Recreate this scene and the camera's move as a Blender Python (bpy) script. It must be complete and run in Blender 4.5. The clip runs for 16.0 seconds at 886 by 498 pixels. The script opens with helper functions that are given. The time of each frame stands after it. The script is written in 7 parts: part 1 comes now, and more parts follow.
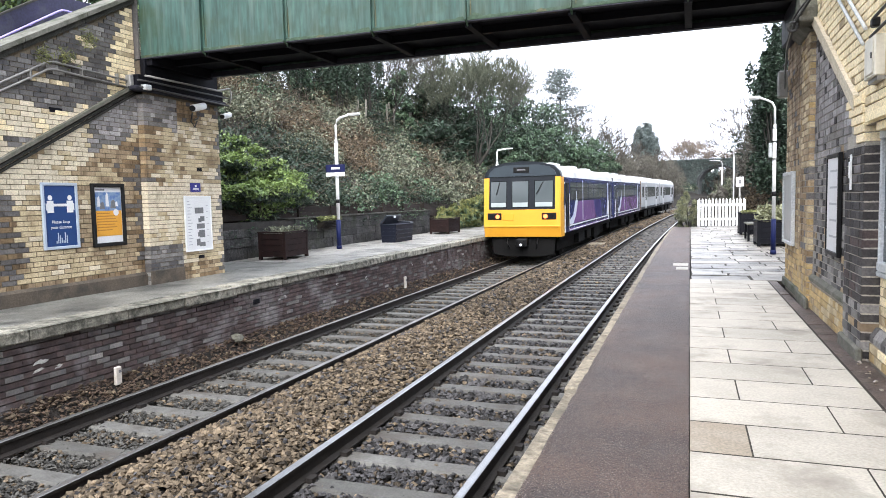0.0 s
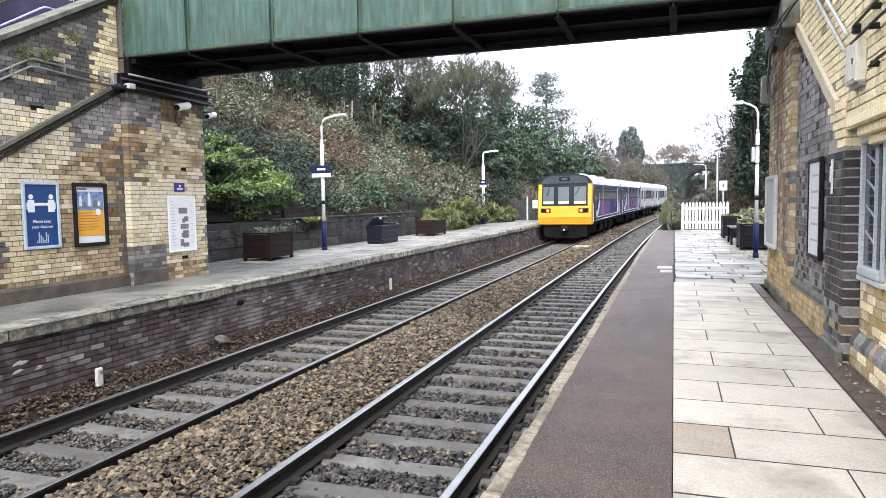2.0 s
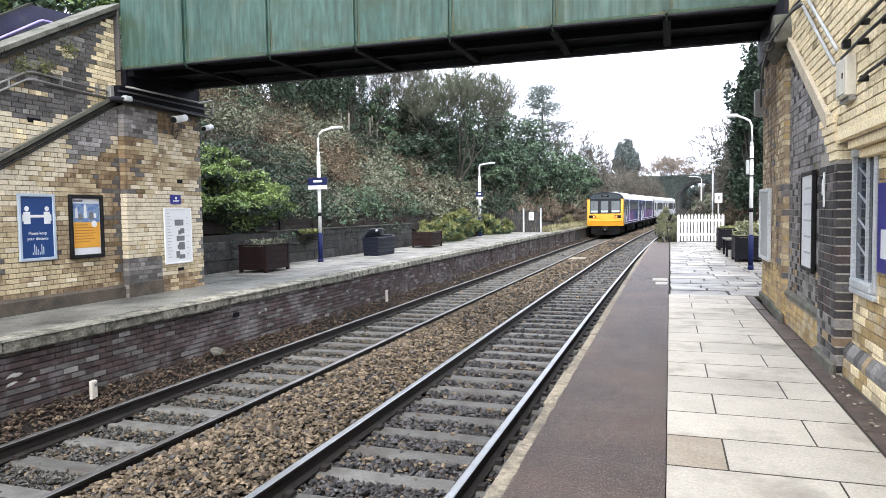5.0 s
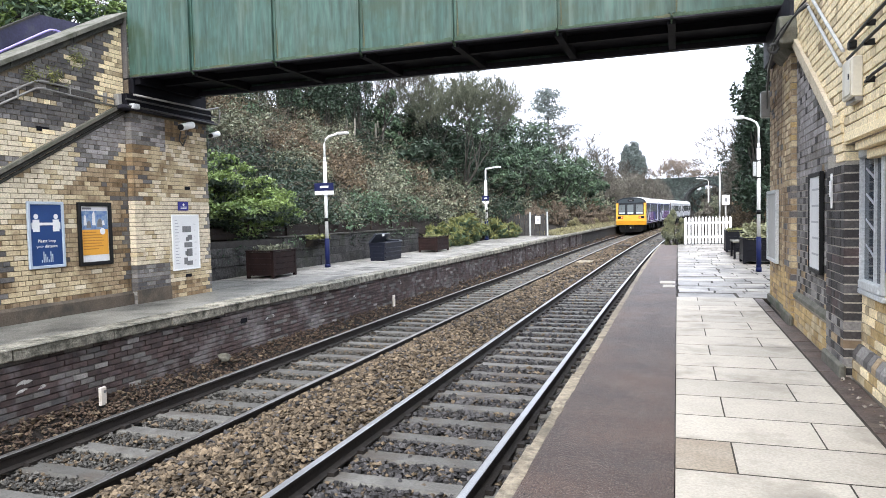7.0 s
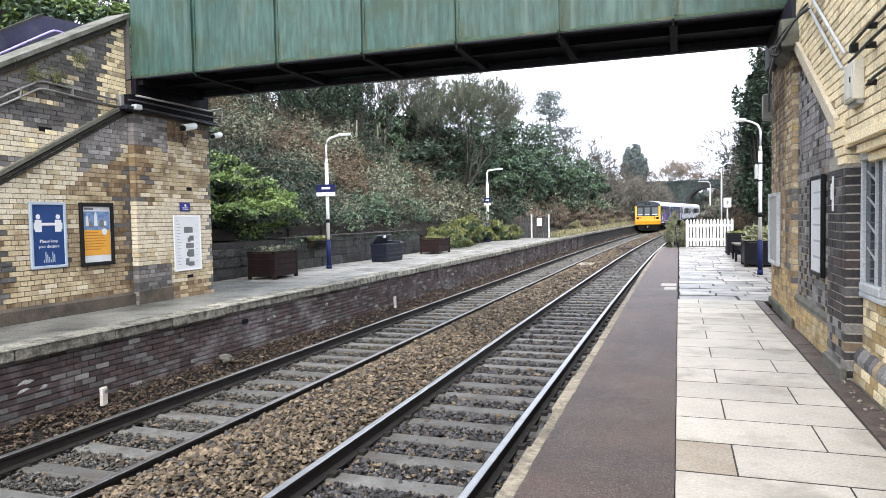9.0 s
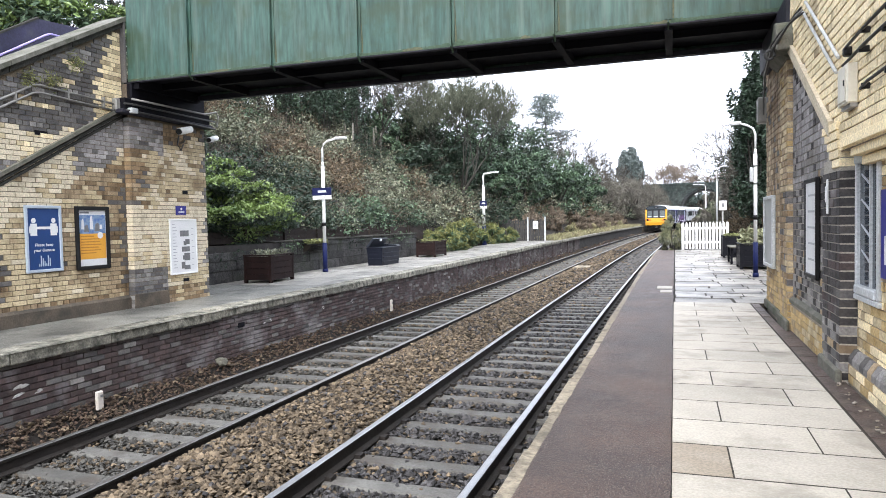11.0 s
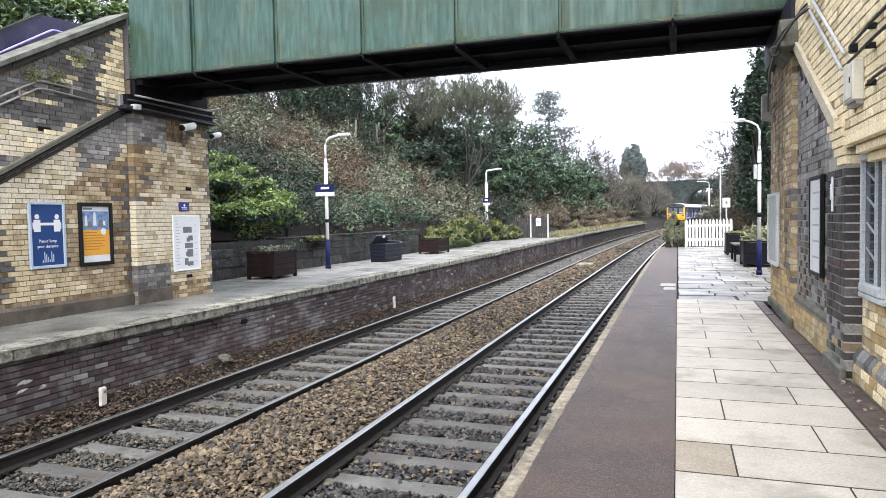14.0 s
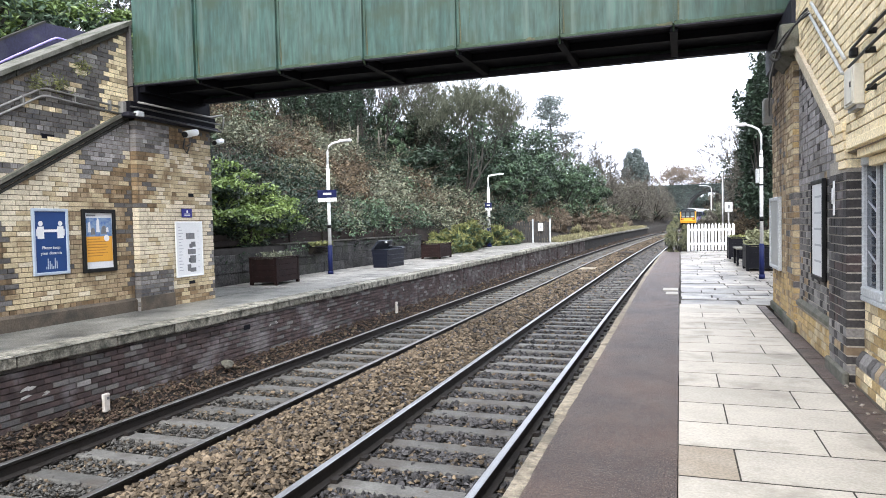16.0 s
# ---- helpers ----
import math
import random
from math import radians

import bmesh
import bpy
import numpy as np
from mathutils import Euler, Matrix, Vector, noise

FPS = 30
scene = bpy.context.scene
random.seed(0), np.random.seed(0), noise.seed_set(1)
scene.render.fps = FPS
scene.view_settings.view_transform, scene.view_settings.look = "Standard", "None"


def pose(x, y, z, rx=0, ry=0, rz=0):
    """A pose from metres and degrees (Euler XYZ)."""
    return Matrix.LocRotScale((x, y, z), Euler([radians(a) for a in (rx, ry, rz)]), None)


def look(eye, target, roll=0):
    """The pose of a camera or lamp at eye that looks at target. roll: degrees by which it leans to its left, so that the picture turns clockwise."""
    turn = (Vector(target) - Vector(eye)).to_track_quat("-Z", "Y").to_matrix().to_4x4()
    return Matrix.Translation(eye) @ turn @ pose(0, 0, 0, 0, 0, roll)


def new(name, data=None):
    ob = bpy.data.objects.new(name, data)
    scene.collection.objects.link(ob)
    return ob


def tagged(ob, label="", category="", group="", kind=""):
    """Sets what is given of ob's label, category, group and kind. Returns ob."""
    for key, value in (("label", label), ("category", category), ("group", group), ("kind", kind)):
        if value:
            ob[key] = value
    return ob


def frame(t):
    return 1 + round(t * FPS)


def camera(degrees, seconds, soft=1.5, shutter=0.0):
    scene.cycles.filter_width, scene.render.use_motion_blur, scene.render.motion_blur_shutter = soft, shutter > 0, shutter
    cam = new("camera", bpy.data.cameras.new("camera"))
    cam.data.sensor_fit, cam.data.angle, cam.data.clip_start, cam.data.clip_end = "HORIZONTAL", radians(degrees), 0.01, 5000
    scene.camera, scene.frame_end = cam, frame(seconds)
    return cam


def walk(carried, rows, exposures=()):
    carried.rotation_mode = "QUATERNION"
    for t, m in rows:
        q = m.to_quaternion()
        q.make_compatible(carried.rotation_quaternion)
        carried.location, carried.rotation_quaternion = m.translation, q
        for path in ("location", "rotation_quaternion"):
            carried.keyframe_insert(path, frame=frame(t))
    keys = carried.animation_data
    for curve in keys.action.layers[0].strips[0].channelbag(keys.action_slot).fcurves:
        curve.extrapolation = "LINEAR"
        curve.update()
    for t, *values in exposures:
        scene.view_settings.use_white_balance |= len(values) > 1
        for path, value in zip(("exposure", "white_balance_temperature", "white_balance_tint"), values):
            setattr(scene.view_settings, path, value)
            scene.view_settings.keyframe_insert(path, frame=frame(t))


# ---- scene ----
cam = camera(66.3, 16.0, soft=0.9)
PATH = [
    (0, (2.350, 0.020, 2.192), (-1.066, 9.390, 1.467), -1.23),
    (0.5, (2.350, 0.017, 2.188), (-1.040, 9.398, 1.483), -1.09),
    (1, (2.349, 0.022, 2.189), (-0.990, 9.422, 1.477), -1.01),
    (1.5, (2.348, 0.024, 2.187), (-0.953, 9.437, 1.474), -0.93),
    (2, (2.350, 0.024, 2.189), (-0.868, 9.466, 1.488), -0.86),
    (2.5, (2.355, 0.026, 2.191), (-0.909, 9.455, 1.517), -0.90),
    (3, (2.359, 0.017, 2.189), (-0.882, 9.455, 1.543), -0.75),
    (3.5, (2.358, 0.013, 2.189), (-0.844, 9.466, 1.565), -0.64),
    (4, (2.362, 0.006, 2.194), (-0.829, 9.467, 1.648), -0.65),
    (6.5, (2.373, 0.014, 2.195), (-0.834, 9.473, 1.693), -1.26),
    (7, (2.374, 0.003, 2.196), (-0.892, 9.443, 1.734), -1.29),
    (7.5, (2.375, -0.007, 2.196), (-0.915, 9.425, 1.732), -1.08),
    (8, (2.374, -0.015, 2.196), (-0.960, 9.403, 1.751), -1.18),
    (8.5, (2.377, -0.010, 2.198), (-0.909, 9.425, 1.773), -1.10),
    (9, (2.378, -0.002, 2.193), (-0.908, 9.433, 1.758), -1.09),
    (11.5, (2.379, -0.012, 2.194), (-0.848, 9.445, 1.809), -1.18),
    (12, (2.375, -0.004, 2.195), (-0.923, 9.429, 1.798), -1.29),
    (12.5, (2.379, 0.004, 2.194), (-0.912, 9.436, 1.760), -1.32),
    (13, (2.375, -0.004, 2.197), (-0.892, 9.436, 1.737), -1.27),
    (13.5, (2.378, -0.002, 2.196), (-0.871, 9.446, 1.791), -1.12),
    (14, (2.373, -0.001, 2.195), (-0.899, 9.438, 1.758), -1.07),
    (14.5, (2.377, 0.000, 2.193), (-0.878, 9.446, 1.771), -1.17),
    (15, (2.379, 0.001, 2.192), (-0.908, 9.436, 1.780), -1.35),
    (15.5, (2.381, -0.004, 2.193), (-0.887, 9.439, 1.797), -1.31),
    (16, (2.378, -0.013, 2.197), (-0.925, 9.419, 1.837), -1.28),
]
walk(cam, [(t, look(eye, target, roll)) for t, eye, target, roll in PATH], [(0, 1.37), (3, 1.37), (4, 1.29), (6.5, 1.29), (16, 1.29)])

# ---------------------------------------------------------------- light
world = bpy.data.worlds.new("overcast_sky")
scene.world = world
world.use_nodes = True
wn = world.node_tree
wn.nodes.clear()
w_out = wn.nodes.new("ShaderNodeOutputWorld")
w_bg = wn.nodes.new("ShaderNodeBackground")
w_sky = wn.nodes.new("ShaderNodeTexSky")
w_sky.sky_type = 'NISHITA'
w_sky.sun_disc = False
w_sky.sun_elevation = radians(30)
w_sky.sun_rotation = radians(172)
w_sky.dust_density = 6.0
w_sky.air_density = 1.0
w_hsv = wn.nodes.new("ShaderNodeHueSaturation")
w_hsv.inputs["Saturation"].default_value = 0.12
w_mix = wn.nodes.new("ShaderNodeMixRGB")
w_mix.inputs[0].default_value = 0.72
w_mix.inputs[2].default_value = (9.0, 9.8, 11.55, 1)
wn.links.new(w_sky.outputs[0], w_hsv.inputs["Color"])
wn.links.new(w_hsv.outputs[0], w_mix.inputs[1])
wn.links.new(w_mix.outputs[0], w_bg.inputs[0])
w_bg.inputs[1].default_value = 0.13
wn.links.new(w_bg.outputs[0], w_out.inputs[0])
sun = new("sun", bpy.data.lights.new("sun", 'SUN'))
sun.data.energy = 1.5
sun.data.angle = radians(40)
sun.data.color = (1.0, 0.98, 0.95)
sun.matrix_world = look((4, -20, 30), (0, 5, 0))


# ---------------------------------------------------------------- plan
def off(y):
    """Sideways bend of the line beyond the platforms."""
    return max(0.0, y - 14.0) ** 2 / 2040.0


def rise(y):
    """Gentle climb of the line."""
    return 0.006 * max(0.0, y - 25.0)


def heading(y):
    return max(0.0, y - 14.0) / 1020.0


LT = -3.28          # centre of the far track
LTZ = -0.09         # its rail level; the near track's is 0
PR, PLZ = 0.835, 0.815
EDGE_R, EDGE_L = 1.52, -4.80


# ---------------------------------------------------------------- materials
def mat(name, a, b=None, scale=3.0, fine=40.0, rough=0.8, bump=0.25, metal=0.0, rnd=0.0, isl=0.0,
        stain=None, stain_scale=0.7, stain_at=0.55, own=False, spread=0.25, spec=0.3, stretch=None, streak=None, con=None, speck=None):
    """Two tones mixed by broad noise, fine grain, stains and relief."""
    m = bpy.data.materials.new(name)
    m.use_nodes = True
    t = m.node_tree
    L = t.links.new
    bs = t.nodes["Principled BSDF"]
    b = b or tuple(c * 0.75 for c in a)
    con = con if con is not None else (0.07 if own else 0.26)
    if own:
        src = t.nodes.new("ShaderNodeTexCoord").outputs["Object"]
    else:
        src = t.nodes.new("ShaderNodeNewGeometry").outputs["Position"]
    if stretch:
        mp = t.nodes.new("ShaderNodeMapping")
        mp.inputs["Scale"].default_value = stretch
        L(src, mp.inputs[0])
        src2 = mp.outputs[0]
    else:
        src2 = src

    def noise_tex(s, detail=4.0, vec=src2, r=0.6):
        n = t.nodes.new("ShaderNodeTexNoise")
        n.inputs["Scale"].default_value = s
        n.inputs["Detail"].default_value = detail
        n.inputs["Roughness"].default_value = r
        L(vec, n.inputs["Vector"])
        return n.outputs["Fac"]

    def ramp(fac, lo, hi):
        n = t.nodes.new("ShaderNodeMapRange")
        n.inputs[1].default_value, n.inputs[2].default_value = lo, hi
        L(fac, n.inputs[0])
        return n.outputs[0]

    def mix(fac, c1, c2, mode='MIX'):
        n = t.nodes.new("ShaderNodeMixRGB")
        n.blend_type = mode
        for i, v in enumerate((fac, c1, c2)):
            if hasattr(v, "is_output"):
                L(v, n.inputs[i])
            elif i == 0:
                n.inputs[0].default_value = v
            else:
                n.inputs[i].default_value = (*v, 1)
        return n.outputs[0]

    grain = noise_tex(fine, 3.0)
    col = mix(ramp(noise_tex(scale), 0.5 - spread, 0.5 + spread), a, b)
    dark = t.nodes.new("ShaderNodeMapRange")
    dark.inputs[1].default_value, dark.inputs[2].default_value = 0.3, 0.7
    dark.inputs[3].default_value, dark.inputs[4].default_value = 1 - con, 1 + con
    L(grain, dark.inputs[0])
    hs = t.nodes.new("ShaderNodeHueSaturation")
    L(col, hs.inputs["Color"])
    L(dark.outputs[0], hs.inputs["Value"])
    col = hs.outputs[0]
    if rnd or isl:
        rv = t.nodes.new("ShaderNodeObjectInfo").outputs["Random"] if rnd else t.nodes.new("ShaderNodeNewGeometry").outputs["Random Per Island"]
        k = rnd or isl
        v = t.nodes.new("ShaderNodeMapRange")
        v.inputs[3].default_value, v.inputs[4].default_value = 1 - k, 1 + k
        L(rv, v.inputs[0])
        h2 = t.nodes.new("ShaderNodeHueSaturation")
        L(v.outputs[0], h2.inputs["Value"])
        L(col, h2.inputs["Color"])
        col = h2.outputs[0]
    if stain:
        col = mix(ramp(noise_tex(stain_scale, 6.0, src), stain_at - 0.08, stain_at + 0.12), col, stain)
    if speck:
        col = mix(ramp(noise_tex(165.0, 1.0, src), 0.60, 0.68), col, speck)
        col = mix(ramp(noise_tex(120.0, 1.0, src), 0.42, 0.34), col, (0.018, 0.015, 0.015))
    if streak:
        mp2 = t.nodes.new("ShaderNodeMapping")
        mp2.inputs["Scale"].default_value = (4.0, 4.0, 0.25)
        L(src, mp2.inputs[0])
        col = mix(ramp(noise_tex(1.6, 5.0, mp2.outputs[0]), 0.5, 0.75), col, streak)
    L(col, bs.inputs["Base Color"])
    rr = t.nodes.new("ShaderNodeMapRange")
    rr.inputs[3].default_value, rr.inputs[4].default_value = max(0.03, rough - 0.12), min(1, rough + 0.1)
    L(noise_tex(scale * 2.3), rr.inputs[0])
    L(rr.outputs[0], bs.inputs["Roughness"])
    bs.inputs["Metallic"].default_value = metal
    bs.inputs["Specular IOR Level"].default_value = spec
    if bump:
        bp = t.nodes.new("ShaderNodeBump")
        bp.inputs["Strength"].default_value = bump
        bp.inputs["Distance"].default_value = 0.02
        L(grain, bp.inputs["Height"])
        L(bp.outputs[0], bs.inputs["Normal"])
    return m


M = {}
M["buff"] = mat("buff_brick", (0.58, 0.48, 0.315), (0.44, 0.35, 0.215), 5, 50, 0.88, rnd=0.12, stain=(0.17, 0.11, 0.06), stain_scale=1.3, stain_at=0.57)
M["cream"] = mat("cream_brick", (0.86, 0.73, 0.49), (0.76, 0.62, 0.385), 6, 50, 0.88, rnd=0.09, stain=(0.25, 0.19, 0.12), stain_scale=1.3, stain_at=0.66)
M["soot"] = mat("sooty_brick", (0.085, 0.083, 0.087), (0.15, 0.136, 0.123), 7, 50, 0.8, rnd=0.3)
M["brown"] = mat("stained_brick", (0.28, 0.195, 0.11), (0.17, 0.115, 0.066), 6, 50, 0.85, rnd=0.3, streak=(0.05, 0.034, 0.022))
M["tan"] = mat("tan_brick", (0.40, 0.305, 0.195), (0.30, 0.22, 0.135), 5, 50, 0.88, rnd=0.14, streak=(0.10, 0.068, 0.042), stain=(0.15, 0.105, 0.07), stain_scale=1.1, stain_at=0.6)
M["grey"] = mat("grey_weathered_brick", (0.25, 0.235, 0.22), (0.16, 0.15, 0.145), 6, 50, 0.85, rnd=0.25)
M["purple"] = mat("purple_brick", (0.105, 0.073, 0.068), (0.034, 0.028, 0.029), 5, 50, 0.75, rnd=0.3, stain=(0.24, 0.225, 0.225), stain_scale=1.4, stain_at=0.61)
M["wash"] = mat("pale_washed_brick", (0.71, 0.625, 0.475), (0.55, 0.47, 0.345), 4, 50, 0.9, rnd=0.07, stain=(0.24, 0.19, 0.13), stain_scale=1.5, stain_at=0.64)
M["jet"] = mat("black_sooted_brick", (0.030, 0.029, 0.032), (0.068, 0.060, 0.056), 7, 50, 0.75, 0.5, rnd=0.4)
M["lilac"] = mat("bloomed_grey_brick", (0.37, 0.345, 0.335), (0.20, 0.185, 0.18), 6, 50, 0.88, rnd=0.2, stain=(0.12, 0.105, 0.09), stain_scale=2.2, stain_at=0.6)
M["ochre"] = mat("ochre_brick", (0.52, 0.375, 0.185), (0.38, 0.265, 0.12), 5, 50, 0.88, rnd=0.16, stain=(0.16, 0.11, 0.065), stain_scale=2.4, stain_at=0.57)
M["mortar"] = mat("mortar", (0.34, 0.295, 0.235), (0.19, 0.16, 0.13), 3, 60, 0.95)
M["mortar_dirty"] = mat("dirty_eroded_mortar", (0.19, 0.15, 0.105), (0.075, 0.06, 0.046), 2, 60, 0.95)
M["mortar_pale"] = mat("pale_lime_mortar", (0.40, 0.365, 0.31), (0.28, 0.25, 0.21), 3, 60, 0.95)
M["mortar_dark"] = mat("dark_mortar", (0.05, 0.046, 0.042), (0.022, 0.02, 0.019), 3, 60, 0.95)
M["stone"] = mat("weathered_coping_stone", (0.17, 0.16, 0.135), (0.085, 0.083, 0.065), 5, 40, 0.85, 0.4, stain=(0.06, 0.07, 0.04), stain_scale=2.0, stain_at=0.6)
M["stone_pale"] = mat("pale_edge_stone", (0.38, 0.325, 0.24), (0.15, 0.128, 0.098), 13, 40, 0.85, 0.9, rnd=0.22, stain=(0.10, 0.088, 0.07), stain_scale=6.0, stain_at=0.58)
M["slab"] = mat("pale_paving_slab", (0.515, 0.472, 0.40), (0.385, 0.348, 0.292), 2.2, 60, 0.68, 0.2, rnd=0.09, stain=(0.27, 0.24, 0.198), stain_scale=2.1, stain_at=0.59, spec=0.35, con=0.16)
M["slab_tan"] = mat("wet_tan_paving_slab", (0.26, 0.21, 0.15), (0.34, 0.29, 0.23), 2.6, 60, 0.6, 0.12)
M["flag"] = mat("wet_flagstone", (0.40, 0.365, 0.315), (0.19, 0.172, 0.15), 2.5, 45, 0.40, 0.12, rnd=0.4, spec=0.3, stain=(0.075, 0.068, 0.062), stain_scale=1.6, stain_at=0.56)
M["flag_dull"] = mat("old_flagstone", (0.42, 0.40, 0.365), (0.19, 0.18, 0.165), 2.5, 45, 0.36, 0.2, rnd=0.25, spec=0.4, stain=(0.06, 0.058, 0.054), stain_scale=1.4, stain_at=0.58)
M["asphalt"] = mat("worn_platform_asphalt", (0.102, 0.068, 0.055), (0.042, 0.033, 0.031), 1.6, 75, 0.56, 1.0, stain=(0.108, 0.068, 0.052), stain_scale=1.1, stain_at=0.52, spec=0.35, con=0.85, speck=(0.30, 0.25, 0.22))
M["asphalt_grey"] = mat("grey_platform_asphalt", (0.245, 0.24, 0.215), (0.095, 0.094, 0.086), 1.6, 38, 0.42, 0.5, con=0.5, stain=(0.05, 0.05, 0.048), stain_scale=1.7, stain_at=0.57)
M["earth"] = mat("damp_earth", (0.026, 0.020, 0.015), (0.014, 0.012, 0.009), 1.5, 30, 0.95, 0.6)
M["bed"] = mat("grimy_trackbed", (0.024, 0.019, 0.016), (0.011, 0.010, 0.009), 5.0, 30, 0.95, 0.6)
M["stones_grey"] = mat("grimy_ballast", (0.078, 0.073, 0.072), (0.020, 0.0195, 0.022), 14, 60, 0.72, 0.3, isl=0.75)
M["stones_brown"] = mat("brown_ballast", (0.19, 0.145, 0.096), (0.045, 0.034, 0.025), 6, 60, 0.85, 0.3, isl=0.7)
M["stones_dust"] = mat("dusty_ballast", (0.105, 0.10, 0.09), (0.035, 0.033, 0.031), 10, 60, 0.85, 0.3, isl=0.6)
M["stones_rust"] = mat("rusty_spoil", (0.10, 0.068, 0.048), (0.055, 0.039, 0.03), 5, 60, 0.9, 0.3, isl=0.5)
M["sleeper"] = mat("grimy_concrete_sleeper", (0.142, 0.138, 0.126), (0.076, 0.072, 0.066), 4, 50, 0.7, 0.3, rnd=0.22, stain=(0.07, 0.058, 0.048), stain_scale=2.2, stain_at=0.58)
M["rail_side"] = mat("rusty_rail", (0.022, 0.017, 0.014), (0.013, 0.011, 0.0105), 4, 60, 0.8, 0.3)
M["rail_top"] = mat("polished_rail_head", (0.46, 0.46, 0.47), (0.34, 0.33, 0.32), 2, 80, 0.34, 0.03, metal=1.0)
M["rail_dull"] = mat("dull_rail_head", (0.32, 0.31, 0.30), (0.22, 0.2, 0.19), 2, 80, 0.42, 0.03, metal=0.9)
M["green"] = mat("green_painted_steel", (0.024, 0.062, 0.050), (0.046, 0.088, 0.072), 0.8, 7, 0.5, 0.03, stain=(0.030, 0.052, 0.030), stain_scale=1.6, stain_at=0.56, streak=(0.085, 0.125, 0.105), spec=0.35, con=0.4, stretch=(2.2, 2.2, 0.30))
M["green_edge"] = mat("green_paint_with_moss", (0.045, 0.08, 0.05), (0.028, 0.05, 0.028), 5, 40, 0.6, 0.2, streak=(0.12, 0.18, 0.14))
# near-black and dark violet-grey: the shade below the bridge put into colour
M["under"] = mat("near_black_shade", (0.005, 0.005, 0.0085), (0.003, 0.003, 0.005), 2, 30, 0.7, 0.1, spec=0.15)
M["under_pale"] = mat("shaded_underside_flange", (0.028, 0.027, 0.040), (0.013, 0.013, 0.019), 3, 30, 0.7, 0.1)
M["white"] = mat("white_paint", (0.80, 0.80, 0.80), (0.72, 0.72, 0.71), 4, 50, 0.45, 0.05, own=True, spec=0.4)
M["navy"] = mat("navy_paint", (0.010, 0.016, 0.075), (0.008, 0.012, 0.055), 4, 50, 0.5, 0.05, own=True, spec=0.15)
M["poster_blue"] = mat("blue_poster", (0.018, 0.055, 0.18), (0.015, 0.045, 0.15), 2, 50, 0.35, 0.0, own=True)
M["poster_orange"] = mat("orange_poster", (0.72, 0.36, 0.05), (0.66, 0.32, 0.05), 2, 50, 0.35, 0.0, own=True)
M["paper"] = mat("white_paper", (0.72, 0.72, 0.72), (0.64, 0.64, 0.65), 3, 50, 0.4, 0.0, own=True)
M["ink"] = mat("grey_ink", (0.12, 0.12, 0.13), (0.2, 0.2, 0.2), 20, 50, 0.5, 0.0, own=True)
M["pict"] = mat("blue_picture", (0.03, 0.10, 0.34), (0.30, 0.40, 0.48), 14, 30, 0.4, 0.0, own=True)
M["frame_alu"] = mat("pale_blue_frame", (0.42, 0.48, 0.56), (0.36, 0.42, 0.5), 4, 50, 0.4, 0.03, own=True)
M["black"] = mat("black_paint", (0.006, 0.006, 0.007), (0.01, 0.01, 0.01), 4, 50, 0.5, 0.05, own=True, spec=0.2)
M["steel"] = mat("galvanised_conduit", (0.33, 0.32, 0.30), (0.2, 0.19, 0.18), 5, 50, 0.55, 0.1, metal=0.3, own=True)
M["dark_pipe"] = mat("dark_cable", (0.03, 0.03, 0.032), (0.05, 0.048, 0.045), 5, 50, 0.6, 0.1, own=True)
M["planter"] = mat("brown_planter_boards", (0.024, 0.0125, 0.0115), (0.011, 0.007, 0.0068), 5, 50, 0.7, 0.2, own=True, spec=0.12)
M["rubber"] = mat("dark_plastic", (0.005, 0.0055, 0.008), (0.008, 0.008, 0.011), 5, 50, 0.55, 0.1, own=True, spec=0.12)
M["wallstone"] = mat("dark_retaining_stone", (0.018, 0.018, 0.020), (0.085, 0.081, 0.077), 4, 25, 0.7, 1.0, rnd=0.35, spec=0.15, con=0.5, stain=(0.03, 0.036, 0.022), stain_scale=1.3, stain_at=0.6)
M["boards"] = mat("brown_timber_boards", (0.036, 0.026, 0.021), (0.018, 0.0135, 0.0115), 3, 60, 0.8, 0.3, rnd=0.2)
M["yellow"] = mat("train_yellow_paint", (0.76, 0.365, 0.03), (0.70, 0.33, 0.028), 1.5, 40, 0.38, 0.03, own=True, spec=0.45, stain=(0.55, 0.27, 0.03), stain_scale=1.2, stain_at=0.66)
M["t_blue"] = mat("train_dark_blue_paint", (0.030, 0.042, 0.150), (0.024, 0.034, 0.120), 1.5, 40, 0.25, 0.02, own=True, spec=0.2)
M["t_purple"] = mat("train_purple_paint", (0.20, 0.105, 0.27), (0.16, 0.08, 0.22), 1.5, 40, 0.25, 0.02, own=True, spec=0.2)
M["t_lilac"] = mat("train_pale_swoosh", (0.55, 0.58, 0.66), (0.48, 0.5, 0.58), 1.5, 40, 0.35, 0.02, own=True)
M["t_roof"] = mat("pale_train_roof", (0.62, 0.62, 0.62), (0.5, 0.5, 0.5), 0.8, 40, 0.55, 0.05, own=True, stain=(0.33, 0.32, 0.31), stain_scale=0.6, stain_at=0.62)
M["t_grey"] = mat("grey_train_body", (0.46, 0.47, 0.49), (0.36, 0.37, 0.39), 1.0, 40, 0.45, 0.03, own=True)
M["t_dome"] = mat("dark_grey_cab_dome", (0.017, 0.021, 0.027), (0.012, 0.015, 0.02), 2, 40, 0.45, 0.02, own=True, spec=0.25)
M["t_under"] = mat("grimy_underframe", (0.006, 0.0055, 0.005), (0.003, 0.003, 0.003), 3, 40, 0.85, 0.2, own=True, spec=0.1, con=0.3)
